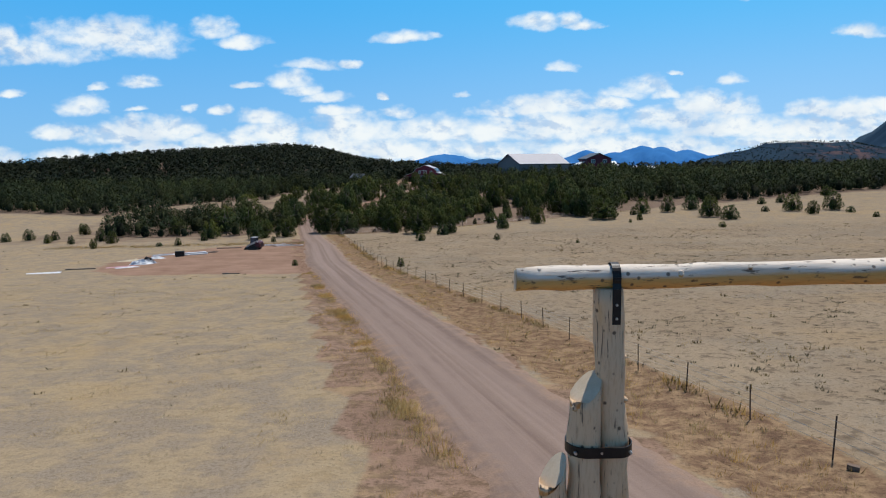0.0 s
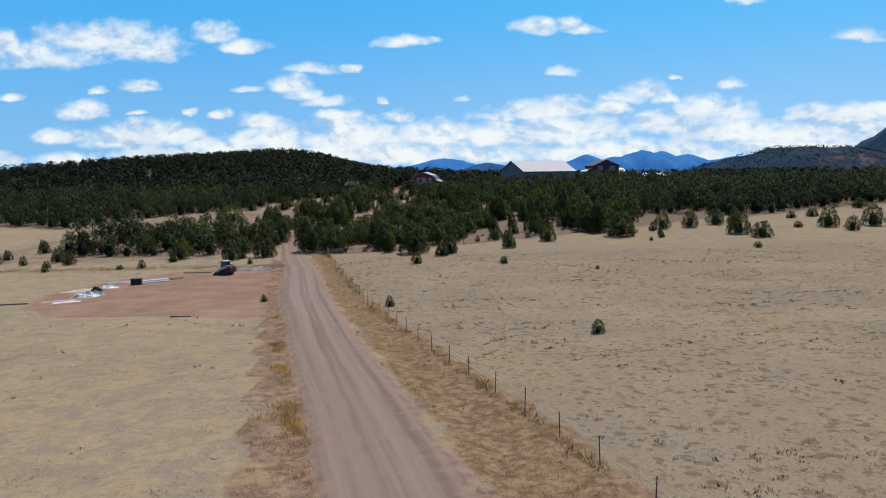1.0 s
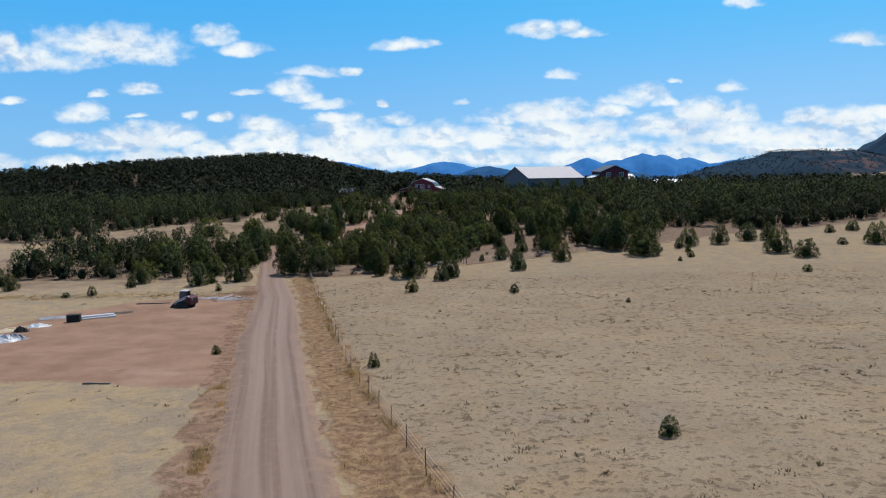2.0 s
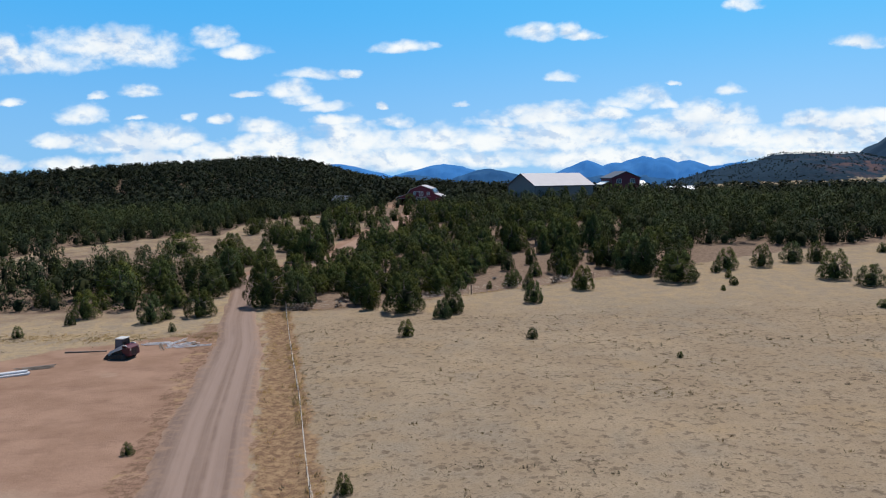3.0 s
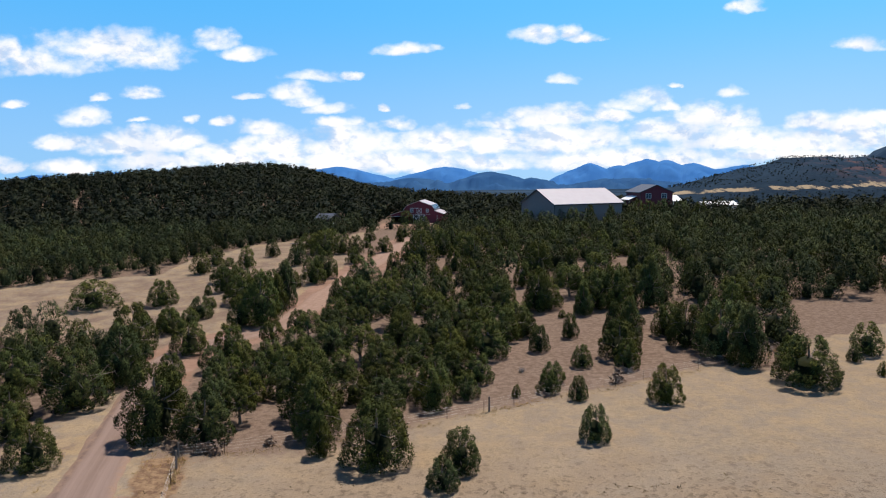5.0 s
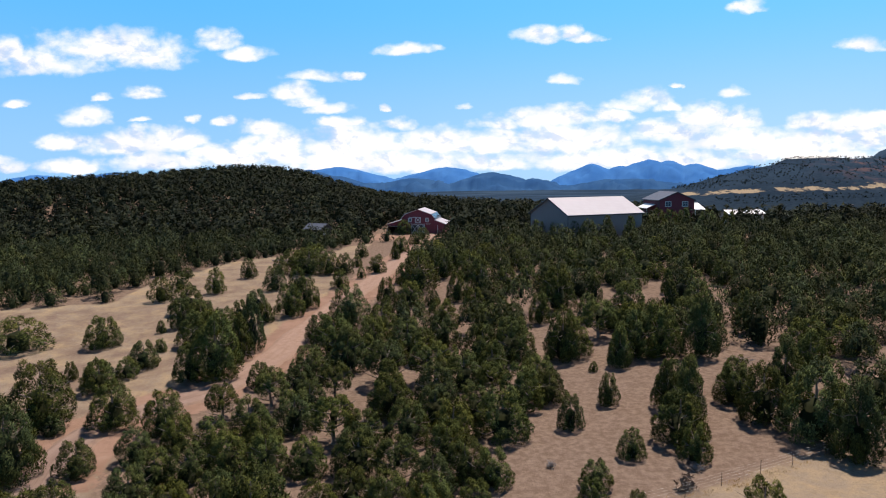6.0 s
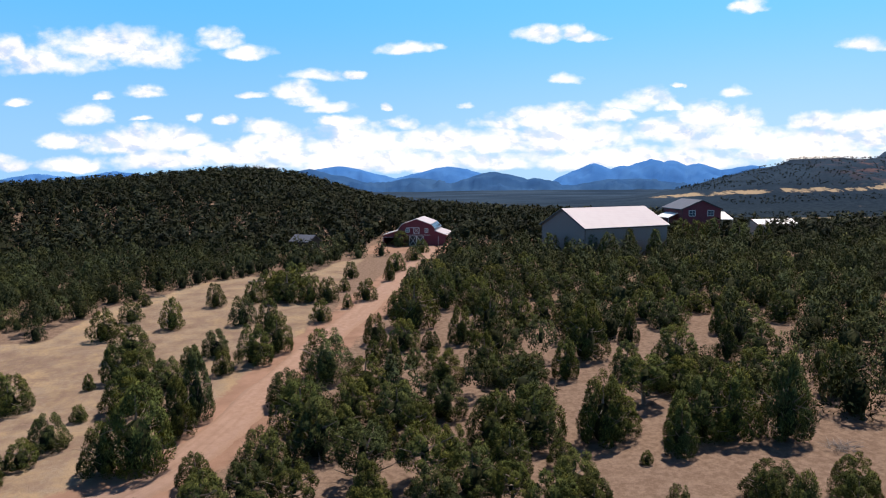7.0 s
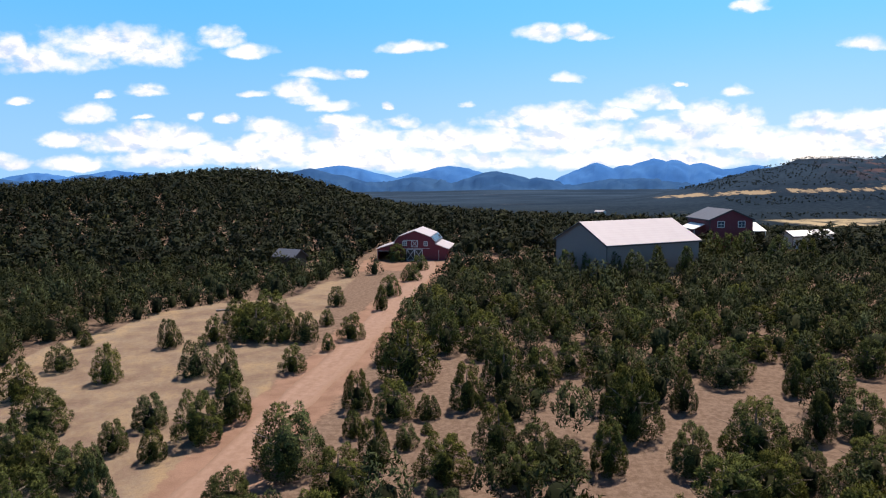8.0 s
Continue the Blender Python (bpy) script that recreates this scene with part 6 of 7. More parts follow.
def build_gable_house(name, m, L, W, eave, ridge, wall_mat, roof_mat, label, category, windows=(), porches=(), verandas=()):
    """Gable ends square to local x; the front gable lies at x = 0."""
    house = thing(name, m, label, category)
    bm = bmesh.new()
    prism(bm, [(-W / 2, -3), (W / 2, -3), (W / 2, eave), (0, ridge), (-W / 2, eave)], 0, L)
    part("wall", bm, wall_mat, house)
    for s in (-1, 1):
        bm = bmesh.new()
        drop = (ridge - eave) / (W / 2) * 0.5
        slab(bm, (0, ridge + 0.02), (s * (W / 2 + 0.5), eave - drop + 0.02), -0.45, L + 0.45, 0.14)
        part("roof", bm, roof_mat, house, "metal roof slope")
        bm = bmesh.new()
        bar(bm, (0, ridge - 0.06), (s * (W / 2 + 0.5), eave - drop - 0.06), -0.45, 0.30, 0.05)
        part("fascia", bm, DARK_TRIM, house, "dark gable fascia")
        bm = bmesh.new()
        box(bm, s * (W / 2 + 0.5) - 0.05, s * (W / 2 + 0.5) + 0.05, -0.45, L + 0.45, eave - drop - 0.22, eave - drop + 0.01)
        part("gutter", bm, DARK_TRIM, house, "dark gutter")
        bm = bmesh.new()
        box(bm, s * W / 2 - 0.07, s * W / 2 + 0.07, -0.06, 0.08, -2, eave)
        part("corner_trim", bm, DARK_TRIM, house, "dark corner trim")
    for x, z, w_, h_ in windows:
        window(house, x, z, w_, h_, -0.003)
    for x0, x1, y0, z0, y1, z1 in verandas:
        bm = bmesh.new()
        vs = [bm.verts.new(p) for p in ((x0, y0, z0), (x1, y0, z0), (x1, y1, z1), (x0, y1, z1), (x0, y0, z0 - 0.15), (x1, y0, z0 - 0.15), (x1, y1, z1 - 0.15), (x0, y1, z1 - 0.15))]
        for q in ((0, 1, 2, 3), (7, 6, 5, 4), (0, 4, 5, 1), (1, 5, 6, 2), (2, 6, 7, 3), (3, 7, 4, 0)):
            bm.faces.new([vs[i] for i in q])
        part("porch_roof", bm, BRIGHT_ROOF, house, "white metal porch roof")
        for xx in (x0 + 0.3, x1 - 0.3):
            bm = bmesh.new()
            box(bm, xx - 0.08, xx + 0.08, y0 + 0.2, y0 + 0.36, -3, z0 - 0.12)
            part("porch_post", bm, WHITE_TRIM, house)
    for x0, z0, x1, z1, y0, y1 in porches:
        bm = bmesh.new()
        slab(bm, (x0, z0), (x1, z1), y0, y1, 0.15)
        part("porch_roof", bm, BRIGHT_ROOF, house, "white metal porch roof")
        bm = bmesh.new()
        for yy in (y0 + 0.3, y1 - 0.4):
            box(bm, x1 * 0.97 - 0.08, x1 * 0.97 + 0.08, yy, yy + 0.16, -3, z1 + 0.1)
        part("porch_post", bm, WHITE_TRIM, house)
    return house


yaw = math.degrees(0.465)
shed_base = float(land(np.float64(42.5), np.float64(328)))
ca, sa = math.cos(0.465), math.sin(0.465)
# the shed's gable end looks left of the road; its long side faces the woods
build_gable_house("metal_shed", pose(42.5 - ca * 13.2, 328 - sa * 13.2, shed_base, 0, 0, yaw - 90), 26.4, 18.2, 5.85 - shed_base, 10.15 - shed_base, GREY_WALL, WHITE_ROOF,
                  "large grey metal shed with a white roof", "shed")
hb = float(land(np.float64(80), np.float64(366)))
build_gable_house("red_house", pose(80.2, 362, hb, 0, 0, 6), 14.0, 12.4, 8.0 - hb, 10.6 - hb, RED_WALL, SLATE_ROOF, "two-storey maroon house with blue-grey metal roof", "house",
                  windows=((-3.0, 6.6 - hb, 2.0, 1.7), (3.0, 6.6 - hb, 2.0, 1.7)), porches=((-6.2, 6.4 - hb, -9.4, 5.0 - hb, 3.0, 12.0),), verandas=((6.3, 10.2, -0.6, 4.7 - hb, 5.5, 6.7 - hb),))
cb = float(land(np.float64(-36), np.float64(348)))
build_gable_house("cabin", pose(-36.5, 345, cb, 0, 0, 62), 6.5, 4.6, 3.4, 4.9, CABIN_WALL, SLATE_ROOF, "small dark cabin with a grey metal roof among trees", "cabin", windows=((-1.0, 2.2, 0.9, 1.0),))
mb = float(land(np.float64(102), np.float64(372)))
build_gable_house("mobile_home", pose(100.0, 371, mb, 0, 0, -72), 15.0, 5.0, 2.7 - mb, 3.9 - mb, WHITE_TRIM, BRIGHT_ROOF, "long low white trailer home with a white roof", "mobile home")
for x, y, turn, size in ((160, 640, 30, 1.0), (185, 655, -20, 0.8), (235, 905, 10, 1.2), (300, 1500, 40, 1.4), (60, 1400, 5, 1.3), (-25, 1250, 60, 1.2)):
    z = float(land(np.float64(x), np.float64(y)))
    build_gable_house("far_house", pose(x, y, z, 0, 0, turn) @ Matrix.Diagonal((size, size, size, 1)), 14, 8, 3.2, 5.2, WHITE_TRIM, WHITE_ROOF, "small distant white house among the woods", "house")

# ---- the track loader ----


def build_loader(x, y, turn):
    ld = thing("track_loader", pose(x, y, float(land(np.float64(x), np.float64(y))) + 0.02, 0, 0, turn) @ Matrix.Diagonal((0.88, 1.0, 1.1, 1)), "compact red and white track loader parked on red earth", "loader")
    for s in (-1, 1):
        bm = bmesh.new()
        prism(bm, [(-1.05, 0.0), (0.72, 0.0), (0.98, 0.22), (0.92, 0.42), (-0.85, 0.66), (-1.20, 0.52), (-1.28, 0.22)], s * 0.92 - 0.2, s * 0.92 + 0.2)
        for i in range(13):
            box(bm, -1.0 + i * 0.14, -0.94 + i * 0.14, s * 0.92 - 0.21, s * 0.92 + 0.21, -0.03, 0.02)
        track = part("track", bm, RUBBER, ld, "black rubber track")
        for wx, r in ((-0.95, 0.2), (-0.45, 0.15), (0.0, 0.15), (0.42, 0.15), (0.74, 0.17)):
            bm = bmesh.new()
            tube(bm, [(wx, s * 1.10, 0.26), (wx, s * 1.15, 0.26)], [r, r * 0.9], 14)
            part("roller", bm, STEEL_DARK, track)
        bm = bmesh.new()
        prism(bm, [(-1.55, 1.18), (-1.30, 1.50), (-0.85, 1.48), (0.80, 0.86), (1.30, 0.50), (1.18, 0.30), (0.98, 0.42), (0.60, 0.66), (-1.0, 1.14)], s * 0.78 - 0.08, s * 0.78 + 0.08)
        part("lift_arm", bm, MACHINE_WHITE, ld, "grey-white lift arm")
        bm = bmesh.new()
        tube(bm, [(-1.1, s * 0.64, 0.75), (0.4, s * 0.64, 0.86)], [0.06, 0.045], 8)
        part("lift_cylinder", bm, STEEL_DARK, ld)
    bm = bmesh.new()
    box(bm, -1.2, 0.85, -0.68, 0.68, 0.28, 0.86, 0.04)
    part("chassis", bm, STEEL_DARK, ld, "dark chassis")
    bm = bmesh.new()
    prism(bm, [(-1.85, 0.42), (-0.80, 0.42), (-0.80, 1.42), (-1.35, 1.40), (-1.80, 1.22)], -0.86, 0.86)
    cover = part("engine_cover", bm, MACHINE_RED, ld, "dark red engine cover")
    bm = bmesh.new()
    for i in range(6):
        box(bm, -1.87, -1.845, -0.5, 0.5, 0.55 + 0.1 * i, 0.60 + 0.1 * i)
    part("grille", bm, DARK, cover, "black grille")
    for s in (-1, 1):
        bm = bmesh.new()
        box(bm, -1.88, -1.845, s * 0.72 - 0.06, s * 0.72 + 0.06, 1.0, 1.16)
        part("tail_light", bm, WHITE_TRIM, cover, "pale tail light")
    bm = bmesh.new()
    for px, py in ((-0.72, -0.55), (-0.72, 0.55), (0.42, -0.55), (0.42, 0.55)):
        tube(bm, [(px, py, 0.8), (px + (0.0 if px < 0 else -0.16), py, 2.02)], [0.05, 0.045], 6)
    box(bm, -0.72, 0.42, -0.6, 0.6, 0.80, 1.02, 0.03)
    cab = part("cab", bm, STEEL_DARK, ld, "open dark cab frame")
    bm = bmesh.new()
    box(bm, -0.80, 0.34, -0.60, 0.60, 1.99, 2.10, 0.05)
    part("roof", bm, MACHINE_WHITE, cab, "white cab roof")
    for s in (-1, 1):
        bm = bmesh.new()
        prism(bm, [(-0.68, 1.06), (0.36, 1.06), (0.24, 1.98), (-0.68, 1.98)], s * 0.57 - 0.01, s * 0.57 + 0.01)
        part("side_window", bm, GLASS, cab, "dark tinted side glass")
    bm = bmesh.new()
    box(bm, -0.45, 0.02, -0.28, 0.28, 0.95, 1.12, 0.04)
    box(bm, -0.55, -0.42, -0.28, 0.28, 1.0, 1.65, 0.04)
    part("seat", bm, DARK, cab, "black seat")
    bm = bmesh.new()
    prism(bm, [(1.15, 0.02), (1.85, 0.02), (1.86, 0.06), (1.28, 0.09), (1.22, 0.5), (1.15, 0.55)], -0.95, 0.95)
    for s in (-1, 1):
        prism(bm, [(1.15, 0.02), (1.85, 0.02), (1.22, 0.52), (1.15, 0.55)], s * 0.95 - 0.02, s * 0.95 + 0.02)
    part("bucket", bm, STEEL_DARK, ld, "worn dark steel bucket")


build_loader(-34.9, 131.8, 168)

# ---- heaps of building stuff beside the scraped earth ----


def crumpled(name, x, y, w_, d_, h_, mat, label, category, turn=0, seed=1, folds=3.0, group=""):
    """A crumpled heap or sheet of plastic: uneven, with an irregular outline and thickness."""
    bm = bmesh.new()
    bmesh.ops.create_grid(bm, x_segments=26, y_segments=18, size=0.5)
    for v in bm.verts:
        p = Vector((v.co.x * folds, v.co.y * folds, seed * 3.1))
        r = math.hypot(v.co.x, v.co.y) * 2
        n = noise.fractal(p * 1.6, 1.0, 2.0, 4)
        edge = max(0.0, 1 - r ** 3)
        v.co.x += 0.10 * noise.noise(p + Vector((9, 0, 0)))
        v.co.y += 0.10 * noise.noise(p + Vector((0, 9, 0)))
        v.co = Vector((v.co.x * w_, v.co.y * d_, h_ * edge * (0.55 + 0.6 * n) + 0.03))
    ext = bmesh.ops.extrude_face_region(bm, geom=list(bm.faces))
    for v in ext["geom"]:
        if isinstance(v, bmesh.types.BMVert):
            v.co.z = -0.06
    bmesh.ops.recalc_face_normals(bm, faces=bm.faces)
    ob = mesh_object(name, bm, mat)
    ob.matrix_world = pose(x, y, float(land(np.float64(x), np.float64(y))), 0, 0, turn)
    return tagged(ob, label, category, group)


def planks(name, x, y, rows, mat, label, turn, seed, category="lumber", group="", wide=0.09):
    """Loose boards: each of them a part."""
    ob = thing(name, pose(x, y, float(land(np.float64(x), np.float64(y))), 0, 0, turn), label, category, group)
    rng = random.Random(seed)
    for i in range(rows):
        bm = bmesh.new()
        ln = rng.uniform(2.6, 4.2)
        box(bm, -ln / 2, ln / 2, -wide, wide, 0.0, 0.05, 0.006)
        part("board", bm, mat, ob).matrix_local = pose(rng.uniform(-0.3, 0.3), i * 0.24 - rows * 0.12, 0.03 + 0.055 * (i % 3), 0, 0, rng.uniform(-6, 6))
    return ob


crumpled("tarp_heap", -47.4, 111.4, 3.4, 2.0, 0.95, PLASTIC_WHITE, "crumpled heap of white plastic sheeting on red earth", "tarp", 12, 1, 4.0)
crumpled("tarp_heap", -46.6, 112.6, 2.4, 1.8, 0.8, TARP_GREY, "crumpled grey tarpaulin beside the white heap", "tarp", -20, 2, 4.0)
crumpled("pink_sheet", -48.9, 107.6, 4.2, 1.3, 0.14, PINK_SHEET, "faded pink sheeting spread on the ground", "sheeting", 30, 3)
crumpled("plastic_sheet", -47.4, 106.6, 3.4, 1.0, 0.12, PLASTIC_WHITE, "pale plastic sheet on the bare earth", "sheeting", 25, 9)
crumpled("bag_heap", -48.6, 117.0, 1.6, 1.1, 0.75, DARK, "dark heap of rubbish bags among sheeting", "bags", 5, 4, 5.0)
crumpled("plastic_sheet", -50.9, 117.2, 4.6, 1.8, 0.30, LUMBER, "buff sheet spread over stacked boards", "sheeting", 35, 5)
crumpled("plastic_sheet", -48.3, 120.0, 2.6, 1.4, 0.5, PLASTIC_WHITE, "cream plastic sheet in loose folds", "sheeting", 10, 6, 4.0)
crumpled("plastic_sheet", -48.6, 126.0, 5.0, 1.6, 0.28, TARP_GREY, "grey-pink plastic sheet laid out flat", "sheeting", 18, 7)
crumpled("white_sheet", -56.9, 100.9, 4.4, 1.6, 0.12, PLASTIC_WHITE, "long white sheet lying in the dry grass", "sheeting", 20, 8)
bm = bmesh.new()
box(bm, -0.75, 0.75, -0.5, 0.5, 0.0, 0.85, 0.04)
box(bm, -0.78, 0.78, -0.53, 0.53, 0.82, 0.92, 0.02)
crate = mesh_object("crate", bm, DARK)
crate.matrix_world = pose(-45.4, 122.8, float(land(np.float64(-45.4), np.float64(122.8))), 0, 0, 14)
tagged(crate, "black lidded crate on the earth", "crate")
rolls = thing("pipe_bundle", pose(-43.6, 124.8, float(land(np.float64(-43.6), np.float64(124.8))), 0, 0, 30), "bundle of white plastic pipes on the earth", "pipes")
for i, (dy, dz) in enumerate(((0, 0.13), (0.27, 0.13), (-0.27, 0.13), (0.13, 0.36), (-0.13, 0.36))):
    bm = bmesh.new()
    tube(bm, [(-2.3 + 0.1 * i, dy, dz), (2.3 - 0.07 * i, dy, dz)], [0.125, 0.125], 12)
    part("pipe", bm, PLASTIC_WHITE, rolls, smooth=False)
planks("board_stack", -42.4, 128.2, 5, OLD_LUMBER, "weathered boards dropped on the earth", 22, 3)
planks("board_stack", -33.4, 138.4, 4, PLASTIC_WHITE, "white boards and pipes at the edge of the earth", 8, 5, wide=0.06)
planks("board_stack", -30.4, 137.2, 3, PLASTIC_WHITE, "scattered white offcuts on the earth", 40, 6, wide=0.05)
for px_, py_, tn in ((-31.5, 138.9, 70), (-29.2, 138.0, -35), (-28.6, 136.6, 15), (-32.2, 136.4, -60)):
    planks("board_stack", px_, py_, 2, PLASTIC_WHITE if tn > 0 else OLD_LUMBER, "loose offcuts strewn on the red earth", tn, int(tn) + 90, wide=0.05)
planks("board_stack", -50.2, 119.2, 5, LUMBER, "pale boards under loose sheeting", 40, 7)
for name, x, y, ln, turn, label in (("pole", -40.4, 135.0, 4.6, 6, "long dark pole on the earth"), ("pole", -54.0, 105.6, 4.2, 12, "dark beam lying in the dry grass"), ("pole", -27.0, 90.4, 2.2, -3, "short dark plank at the edge of the grass")):
    bm = bmesh.new()
    box(bm, -ln / 2, ln / 2, -0.10, 0.10, 0.0, 0.16, 0.02)
    box(bm, -ln / 2 + 0.4, -ln / 2 + 0.7, -0.13, 0.13, 0.0, 0.19, 0.01)
    ob = mesh_object(name, bm, OLD_LUMBER)
    ob.matrix_world = pose(x, y, float(land(np.float64(x), np.float64(y))), 0, 0, turn)
    tagged(ob, label, "pole")
bm = bmesh.new()
box(bm, -0.15, 0.15, -0.09, 0.09, 0.0, 0.13, 0.015)
ob = mesh_object("wood_block", bm, DEADWOOD)
ob.matrix_world = pose(10.95, 18.15, float(land(np.float64(10.95), np.float64(18.15))), 0, 4, -35)
tagged(ob, "short wooden block lying by a fence post", "block")

# ---- grass and brush ----


def tufts(name, xs, ys, hs, blades, mat, label, spread=0.16, fat=0.05, seed=1):
    """Tufts of bent blades as one mesh."""
    r_ = np.random.default_rng(seed)
    n = len(xs)
    zs = land(xs, ys)
    a = r_.uniform(0, 2 * math.pi, (n, blades))
    lean = r_.uniform(0.15, 0.75, (n, blades))
    hh = hs[:, None] * r_.uniform(0.55, 1.1, (n, blades))
    bx = xs[:, None] + np.cos(a) * spread * hs[:, None] * 1.6 * r_.uniform(0, 1, (n, blades))
    by = ys[:, None] + np.sin(a) * spread * hs[:, None] * 1.6 * r_.uniform(0, 1, (n, blades))
    base = np.stack([bx, by, np.broadcast_to(zs[:, None] - 0.05, bx.shape)], -1)
    tip = base + np.stack([np.cos(a) * lean * hh, np.sin(a) * lean * hh, hh * (1.05 - 0.4 * lean)], -1)
    side = np.stack([-np.sin(a + r_.normal(0, 0.8, a.shape)), np.cos(a), np.zeros_like(a)], -1) * (fat * hh)[..., None]
    V = np.stack([base - side, base + side, tip + side * 0.25], 2).reshape(-1, 3)
    T = np.arange(len(V)).reshape(-1, 3)
    lit_from = np.stack([np.cos(a) * 0.45, np.sin(a) * 0.45, np.ones_like(a)], -1) + r_.normal(0, 0.2, (*a.shape, 3))
    lit_from = np.repeat((lit_from / np.linalg.norm(lit_from, axis=-1, keepdims=True)).reshape(-1, 3), 3, axis=0)
    return tagged(new(name, fast_mesh(name, V, T, mat, normals=lit_from)), label, "grass", kind="stuff")


g = np.random.default_rng(77)


def scatter(count, ylo, yhi, keep):
    y = np.sqrt(g.uniform(ylo ** 2, yhi ** 2, count))
    x = g.uniform(-1, 1, count) * (0.66 * y + 8)
    ok = keep(x, y)
    return x[ok], y[ok]


def open_ground(x, y):
    off = line_offset(ROAD_COARSE, x, y)
    return (np.abs(off) > ROAD_WIDTH / 2 + 0.2) & (inside(PAD, x, y) < -0.5) & (tree_cover(x, y) < 1.0)


x, y = scatter(26000, 11, 75, open_ground)
clump = np.array([noise.noise(Vector((a * 0.16, b * 0.16, 2.0))) for a, b in zip(x, y)])
ok = clump + g.normal(0, 0.18, len(x)) > -0.12
x, y = x[ok], y[ok]
tufts("dry_grass", x, y, g.uniform(0.07, 0.17, len(x)), 6, DRY_GRASS, "short dry bunchgrass over the pasture", 0.7, 0.05, 2)
x, y = scatter(30000, 13, 85, lambda a, b: open_ground(a, b) & (line_offset(ROAD_COARSE, a, b) < 0) & (a + 4.7 + 0.2263 * (b - 29.7) < 0.1))
clump = np.array([noise.noise(Vector((a * 0.30, b * 0.30, 21.0))) + 0.5 * noise.noise(Vector((a * 0.9, b * 0.9, 4.0))) for a, b in zip(x, y)])
ok = clump + g.normal(0, 0.10, len(x)) > 0.06
x, y = x[ok], y[ok]
tufts("straw_grass", x, y, g.uniform(0.07, 0.18, len(x)), 12, STRAW, "soft clumps of pale straw grass on the pasture", 1.5, 0.06, 12)
# orange-gold stands on the bare strip beside the road
road_line = smooth_line(ROAD_LINE, 0.1)
road_line = road_line[(road_line[:, 1] > 8) & (road_line[:, 1] < 92)]
pick = road_line[g.integers(0, len(road_line), 9000)]
side = g.normal(3.5, 0.35, 9000) + np.where(g.random(9000) < 0.45, g.uniform(0.3, 3.0, 9000), 0.0)
x, y = pick[:, 0] - side * 0.965, pick[:, 1] - side * 0.25
clump = np.array([noise.noise(Vector((a * 0.38, b * 0.16, 31.0))) + 0.4 * noise.noise(Vector((a * 1.1, b * 0.8, 9.0))) for a, b in zip(x, y)])
ok = (clump + g.normal(0, 0.08, len(x)) > np.where(side < 4.2, 0.20, 0.36)) & (x + 4.7 + 0.2263 * (y - 29.7) > 0.0)
x, y = x[ok], y[ok]
tufts("roadside_grass", x, y, g.uniform(0.10, 0.28, len(x)), 13, AMBER_GRASS, "orange-gold grass stands on the bare road shoulder", 0.9, 0.05, 13)
x, y = scatter(60000, 11, 158, lambda a, b: open_ground(a, b) & (np.abs(line_offset(ROAD_COARSE, a, b)) < 8) & (line_offset(np.array(FENCE_LINE), a, b) < 0.9))
off = line_offset(ROAD_COARSE, x, y)
clump = np.array([noise.noise(Vector((a * 0.35, b * 0.22, 5.0))) for a, b in zip(x, y)])
ok = (clump + g.normal(0, 0.15, len(x)) > np.where(off > 0, 0.02, -0.05)) & ((off > 0) | (np.abs(off) < 5.6))
x, y = x[ok], y[ok]
tufts("verge_grass", x, y, g.uniform(0.12, 0.30, len(x)), 16, GOLD_GRASS, "tall straw-gold grass along the road verge", 0.7, 0.035, 3)
line = smooth_line(FENCE_LINE, 0.12)
line = line[(line[:, 1] > 12)]
keep = np.array([noise.noise(Vector((a * 0.3, b * 0.3, 8.0))) for a, b in line]) > 0.05
x, y = line[keep, 0] + g.normal(0, 0.25, keep.sum()), line[keep, 1] + g.normal(0, 0.2, keep.sum())
tufts("fence_grass", x, y, g.uniform(0.15, 0.5, len(x)), 10, GOLD_GRASS, "uncut gold grass under the fence wires", 0.45, 0.055, 4)
n = 2600
x = np.r_[g.uniform(-80, -27, n), g.normal(0, 0.8, n // 3) * 0]
y = np.r_[142 + 0.06 * (g.uniform(0, 1, n) - 0.5) + g.normal(0, 1.6, n) - (x[:n] + 35) * 0.05, np.zeros(n // 3)]
t_ = g.uniform(0, 1, n // 3)
cf = smooth_line(CROSS_FENCE, 0.5)
pick = cf[(t_ * (len(cf) - 1)).astype(int)]
x[n:], y[n:] = pick[:, 0] + g.normal(0, 0.35, len(pick)), pick[:, 1] - 0.4 + g.normal(0, 0.45, len(pick))
tufts("edge_grass", x, y, g.uniform(0.14, 0.32, len(x)), 11, GOLD_GRASS, "band of tall gold grass beyond the scraped earth", 0.5, 0.06, 5)


def brush(name, xs, ys, sizes, mat, label, seed):
    """Low twiggy bushes as one mesh."""
    looks = [crown_arrays(60 + i, 5, 10, 0.4, "round") for i in range(3)]
    r_ = np.random.default_rng(seed)
    V, T, count = [], [], 0
    for a, b, s in zip(xs, ys, sizes):
        v, t, _, _ = looks[r_.integers(3)]
        V.append(v * np.array([s * 1.25, s * 1.25, s * 0.8]) + np.array([a, b, float(land(a, b)) - 0.03]))
        T.append(t + count)
        count += len(v)
    return tagged(new(name, fast_mesh(name, np.concatenate(V), np.concatenate(T), mat)), label, "brush", kind="stuff")


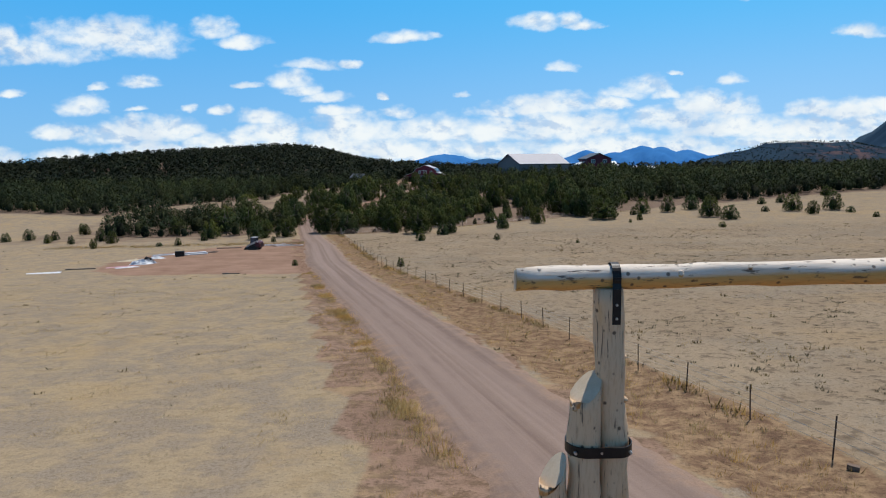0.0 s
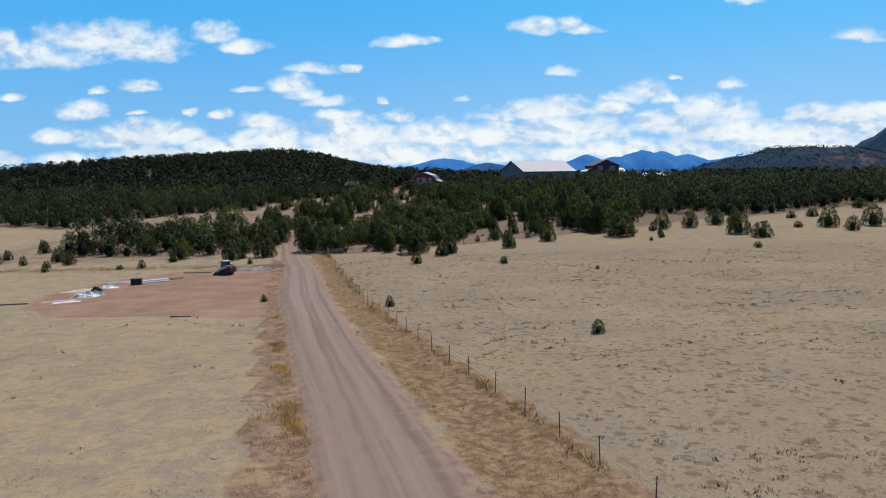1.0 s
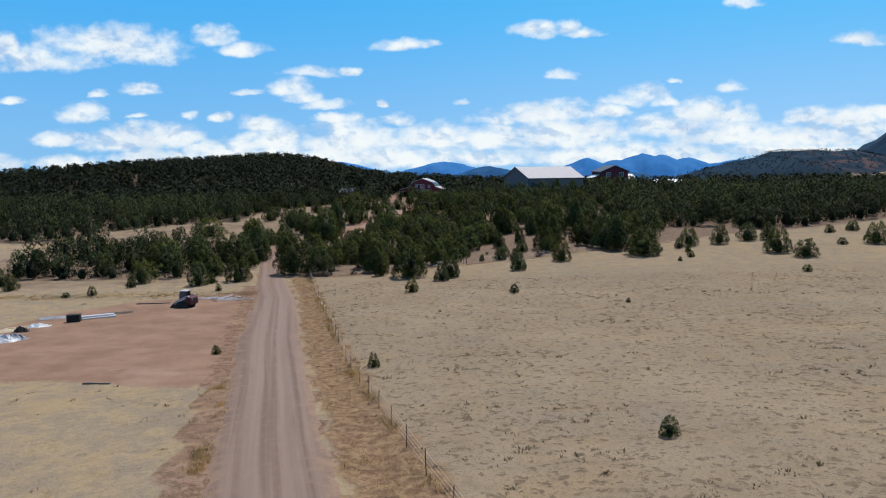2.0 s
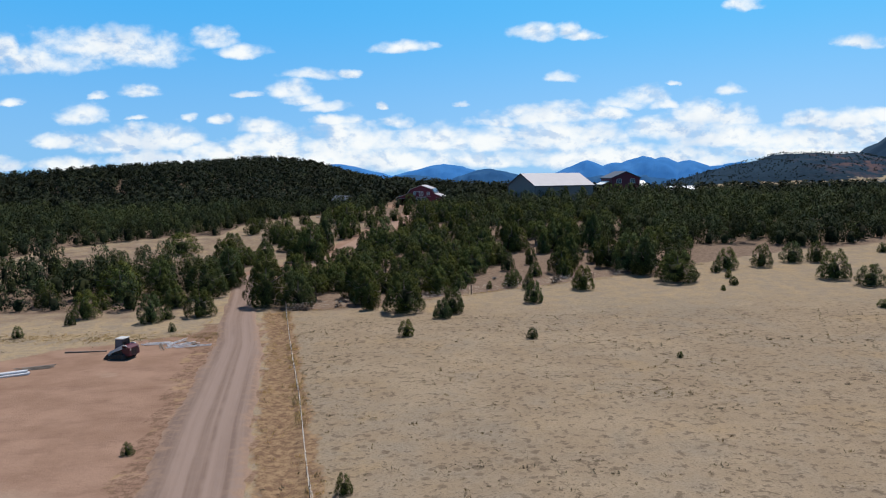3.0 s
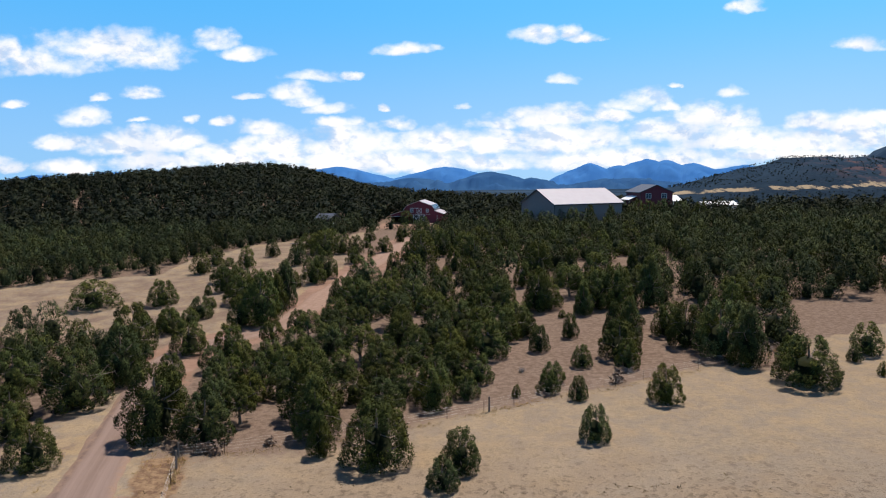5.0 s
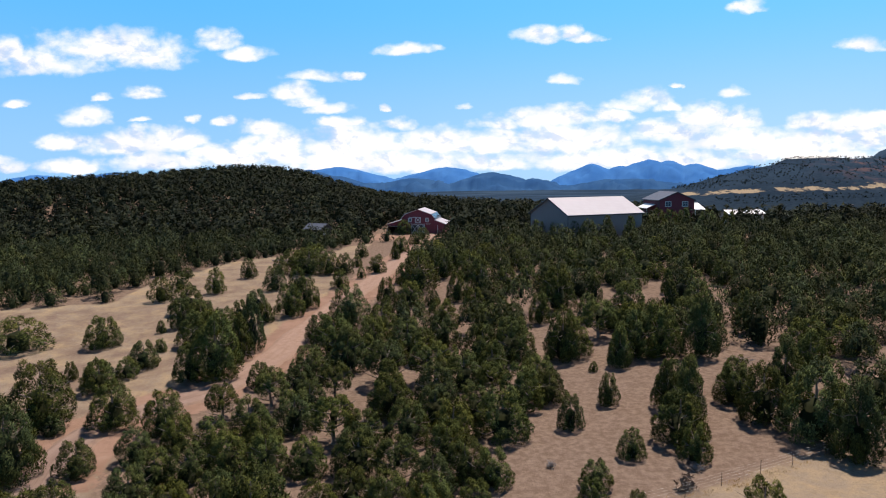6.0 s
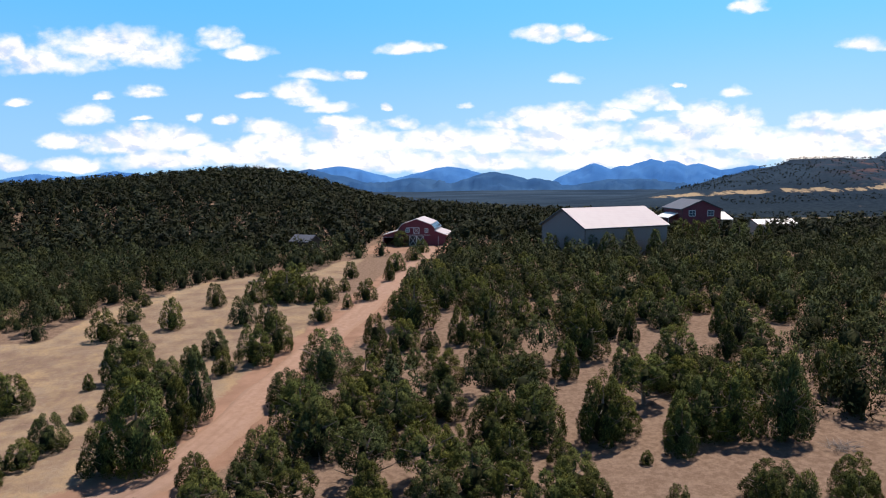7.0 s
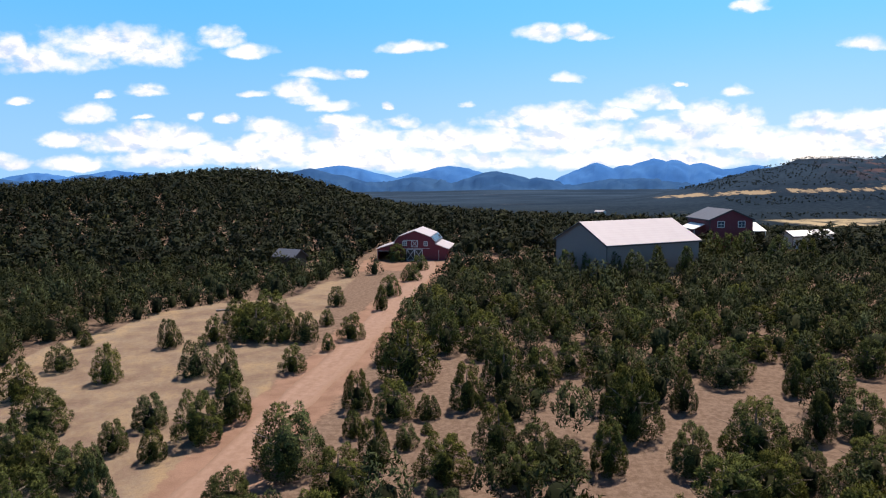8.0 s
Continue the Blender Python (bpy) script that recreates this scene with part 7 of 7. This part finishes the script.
x, y = scatter(42000, 12, 150, lambda a, b: open_ground(a, b))
clump = np.array([noise.noise(Vector((a * 0.11, b * 0.11, 12.0))) + 0.6 * noise.noise(Vector((a * 0.5, b * 0.5, 3.0))) for a, b in zip(x, y)])
ok = (clump + g.normal(0, 0.2, len(x)) > 0.06) & ((line_offset(np.array(FENCE_LINE), x, y) > 0.5) | (g.random(len(x)) < 0.12)) & ((x + 4.7 + 0.2263 * (y - 29.7) < -0.3) | (line_offset(ROAD_COARSE, x, y) > 0))
x, y = x[ok], y[ok]
tufts("grey_brush", x, y, g.uniform(0.07, 0.15, len(x)) * np.where(g.random(len(x)) < 0.12, 1.8, 1.0), 13, BRUSH, "low grey-brown brush dotted over the pasture", 0.85, 0.20, 6)
x, y = scatter(5200, 12, 156, lambda a, b: open_ground(a, b) & (line_offset(np.array(FENCE_LINE), a, b) < 0) & (line_offset(ROAD_COARSE, a, b) > 0))
tufts("verge_brush", x, y, g.uniform(0.06, 0.17, len(x)), 22, DEADWOOD, "dead brown weeds in the roadside ditch", 1.0, 0.05, 7)
brush("corner_brush", np.array([-20.6, -19.8, -19.2, 19.5, -15.0]), np.array([156.9, 157.4, 156.6, 173.2, 158.6]), np.array([1.3, 1.5, 1.1, 1.6, 1.0]), DEADWOOD, "dead brown brush by the fence corner", 8)


# ---- dead wood among the trees ----


def branch_pile(x, y, width, height, seed):
    """A tangle of dead grey branches."""
    r = random.Random(seed)
    bm = bmesh.new()
    for _ in range(46):
        a, d = r.uniform(0, 6.28), r.uniform(0, 0.42) * width
        p = Vector((d * math.cos(a), d * math.sin(a), r.uniform(0, 0.35) * height))
        b = r.uniform(0, 6.28)
        q = p + Vector((math.cos(b), math.sin(b), r.uniform(0.1, 1.1) * height / width * 1.6)) * r.uniform(0.25, 0.5) * width
        m = p.lerp(q, 0.5) + Vector((r.uniform(-0.1, 0.1), r.uniform(-0.1, 0.1), r.uniform(0, 0.1)))
        tube(bm, [p, m, q], [0.035, 0.025, 0.008], 4, 0.2, seed=seed)
    ob = mesh_object("branch_pile", bm, SNAG)
    ob.matrix_world = Matrix.Translation((x, y, float(land(np.float64(x), np.float64(y)))))
    return tagged(ob, "tangle of dead grey branches among the junipers", "branches", "branch piles")


for i, (x, y, w_, h_) in enumerate(((36.7, 204.5, 3.2, 0.9), (21.5, 176.5, 1.4, 0.7), (9.6, 177.8, 0.9, 0.5), (6.7, 205.5, 2.0, 0.8), (16.0, 250.0, 2.2, 0.8))):
    branch_pile(x, y, w_, h_, 31 + i)
trunk_log = mesh_object("fallen_log", log([(-2.6, 0, 0.16), (0, 0.1, 0.18), (2.6, 0, 0.15)], [0.17, 0.12], 21.0, knots=5), [SNAG, SAWN], True)
trunk_log.matrix_world = pose(-38.4, 291.7, float(land(np.float64(-38.4), np.float64(291.7))), 0, 0, 8)
tagged(trunk_log, "bleached fallen log in the dry clearing", "log")
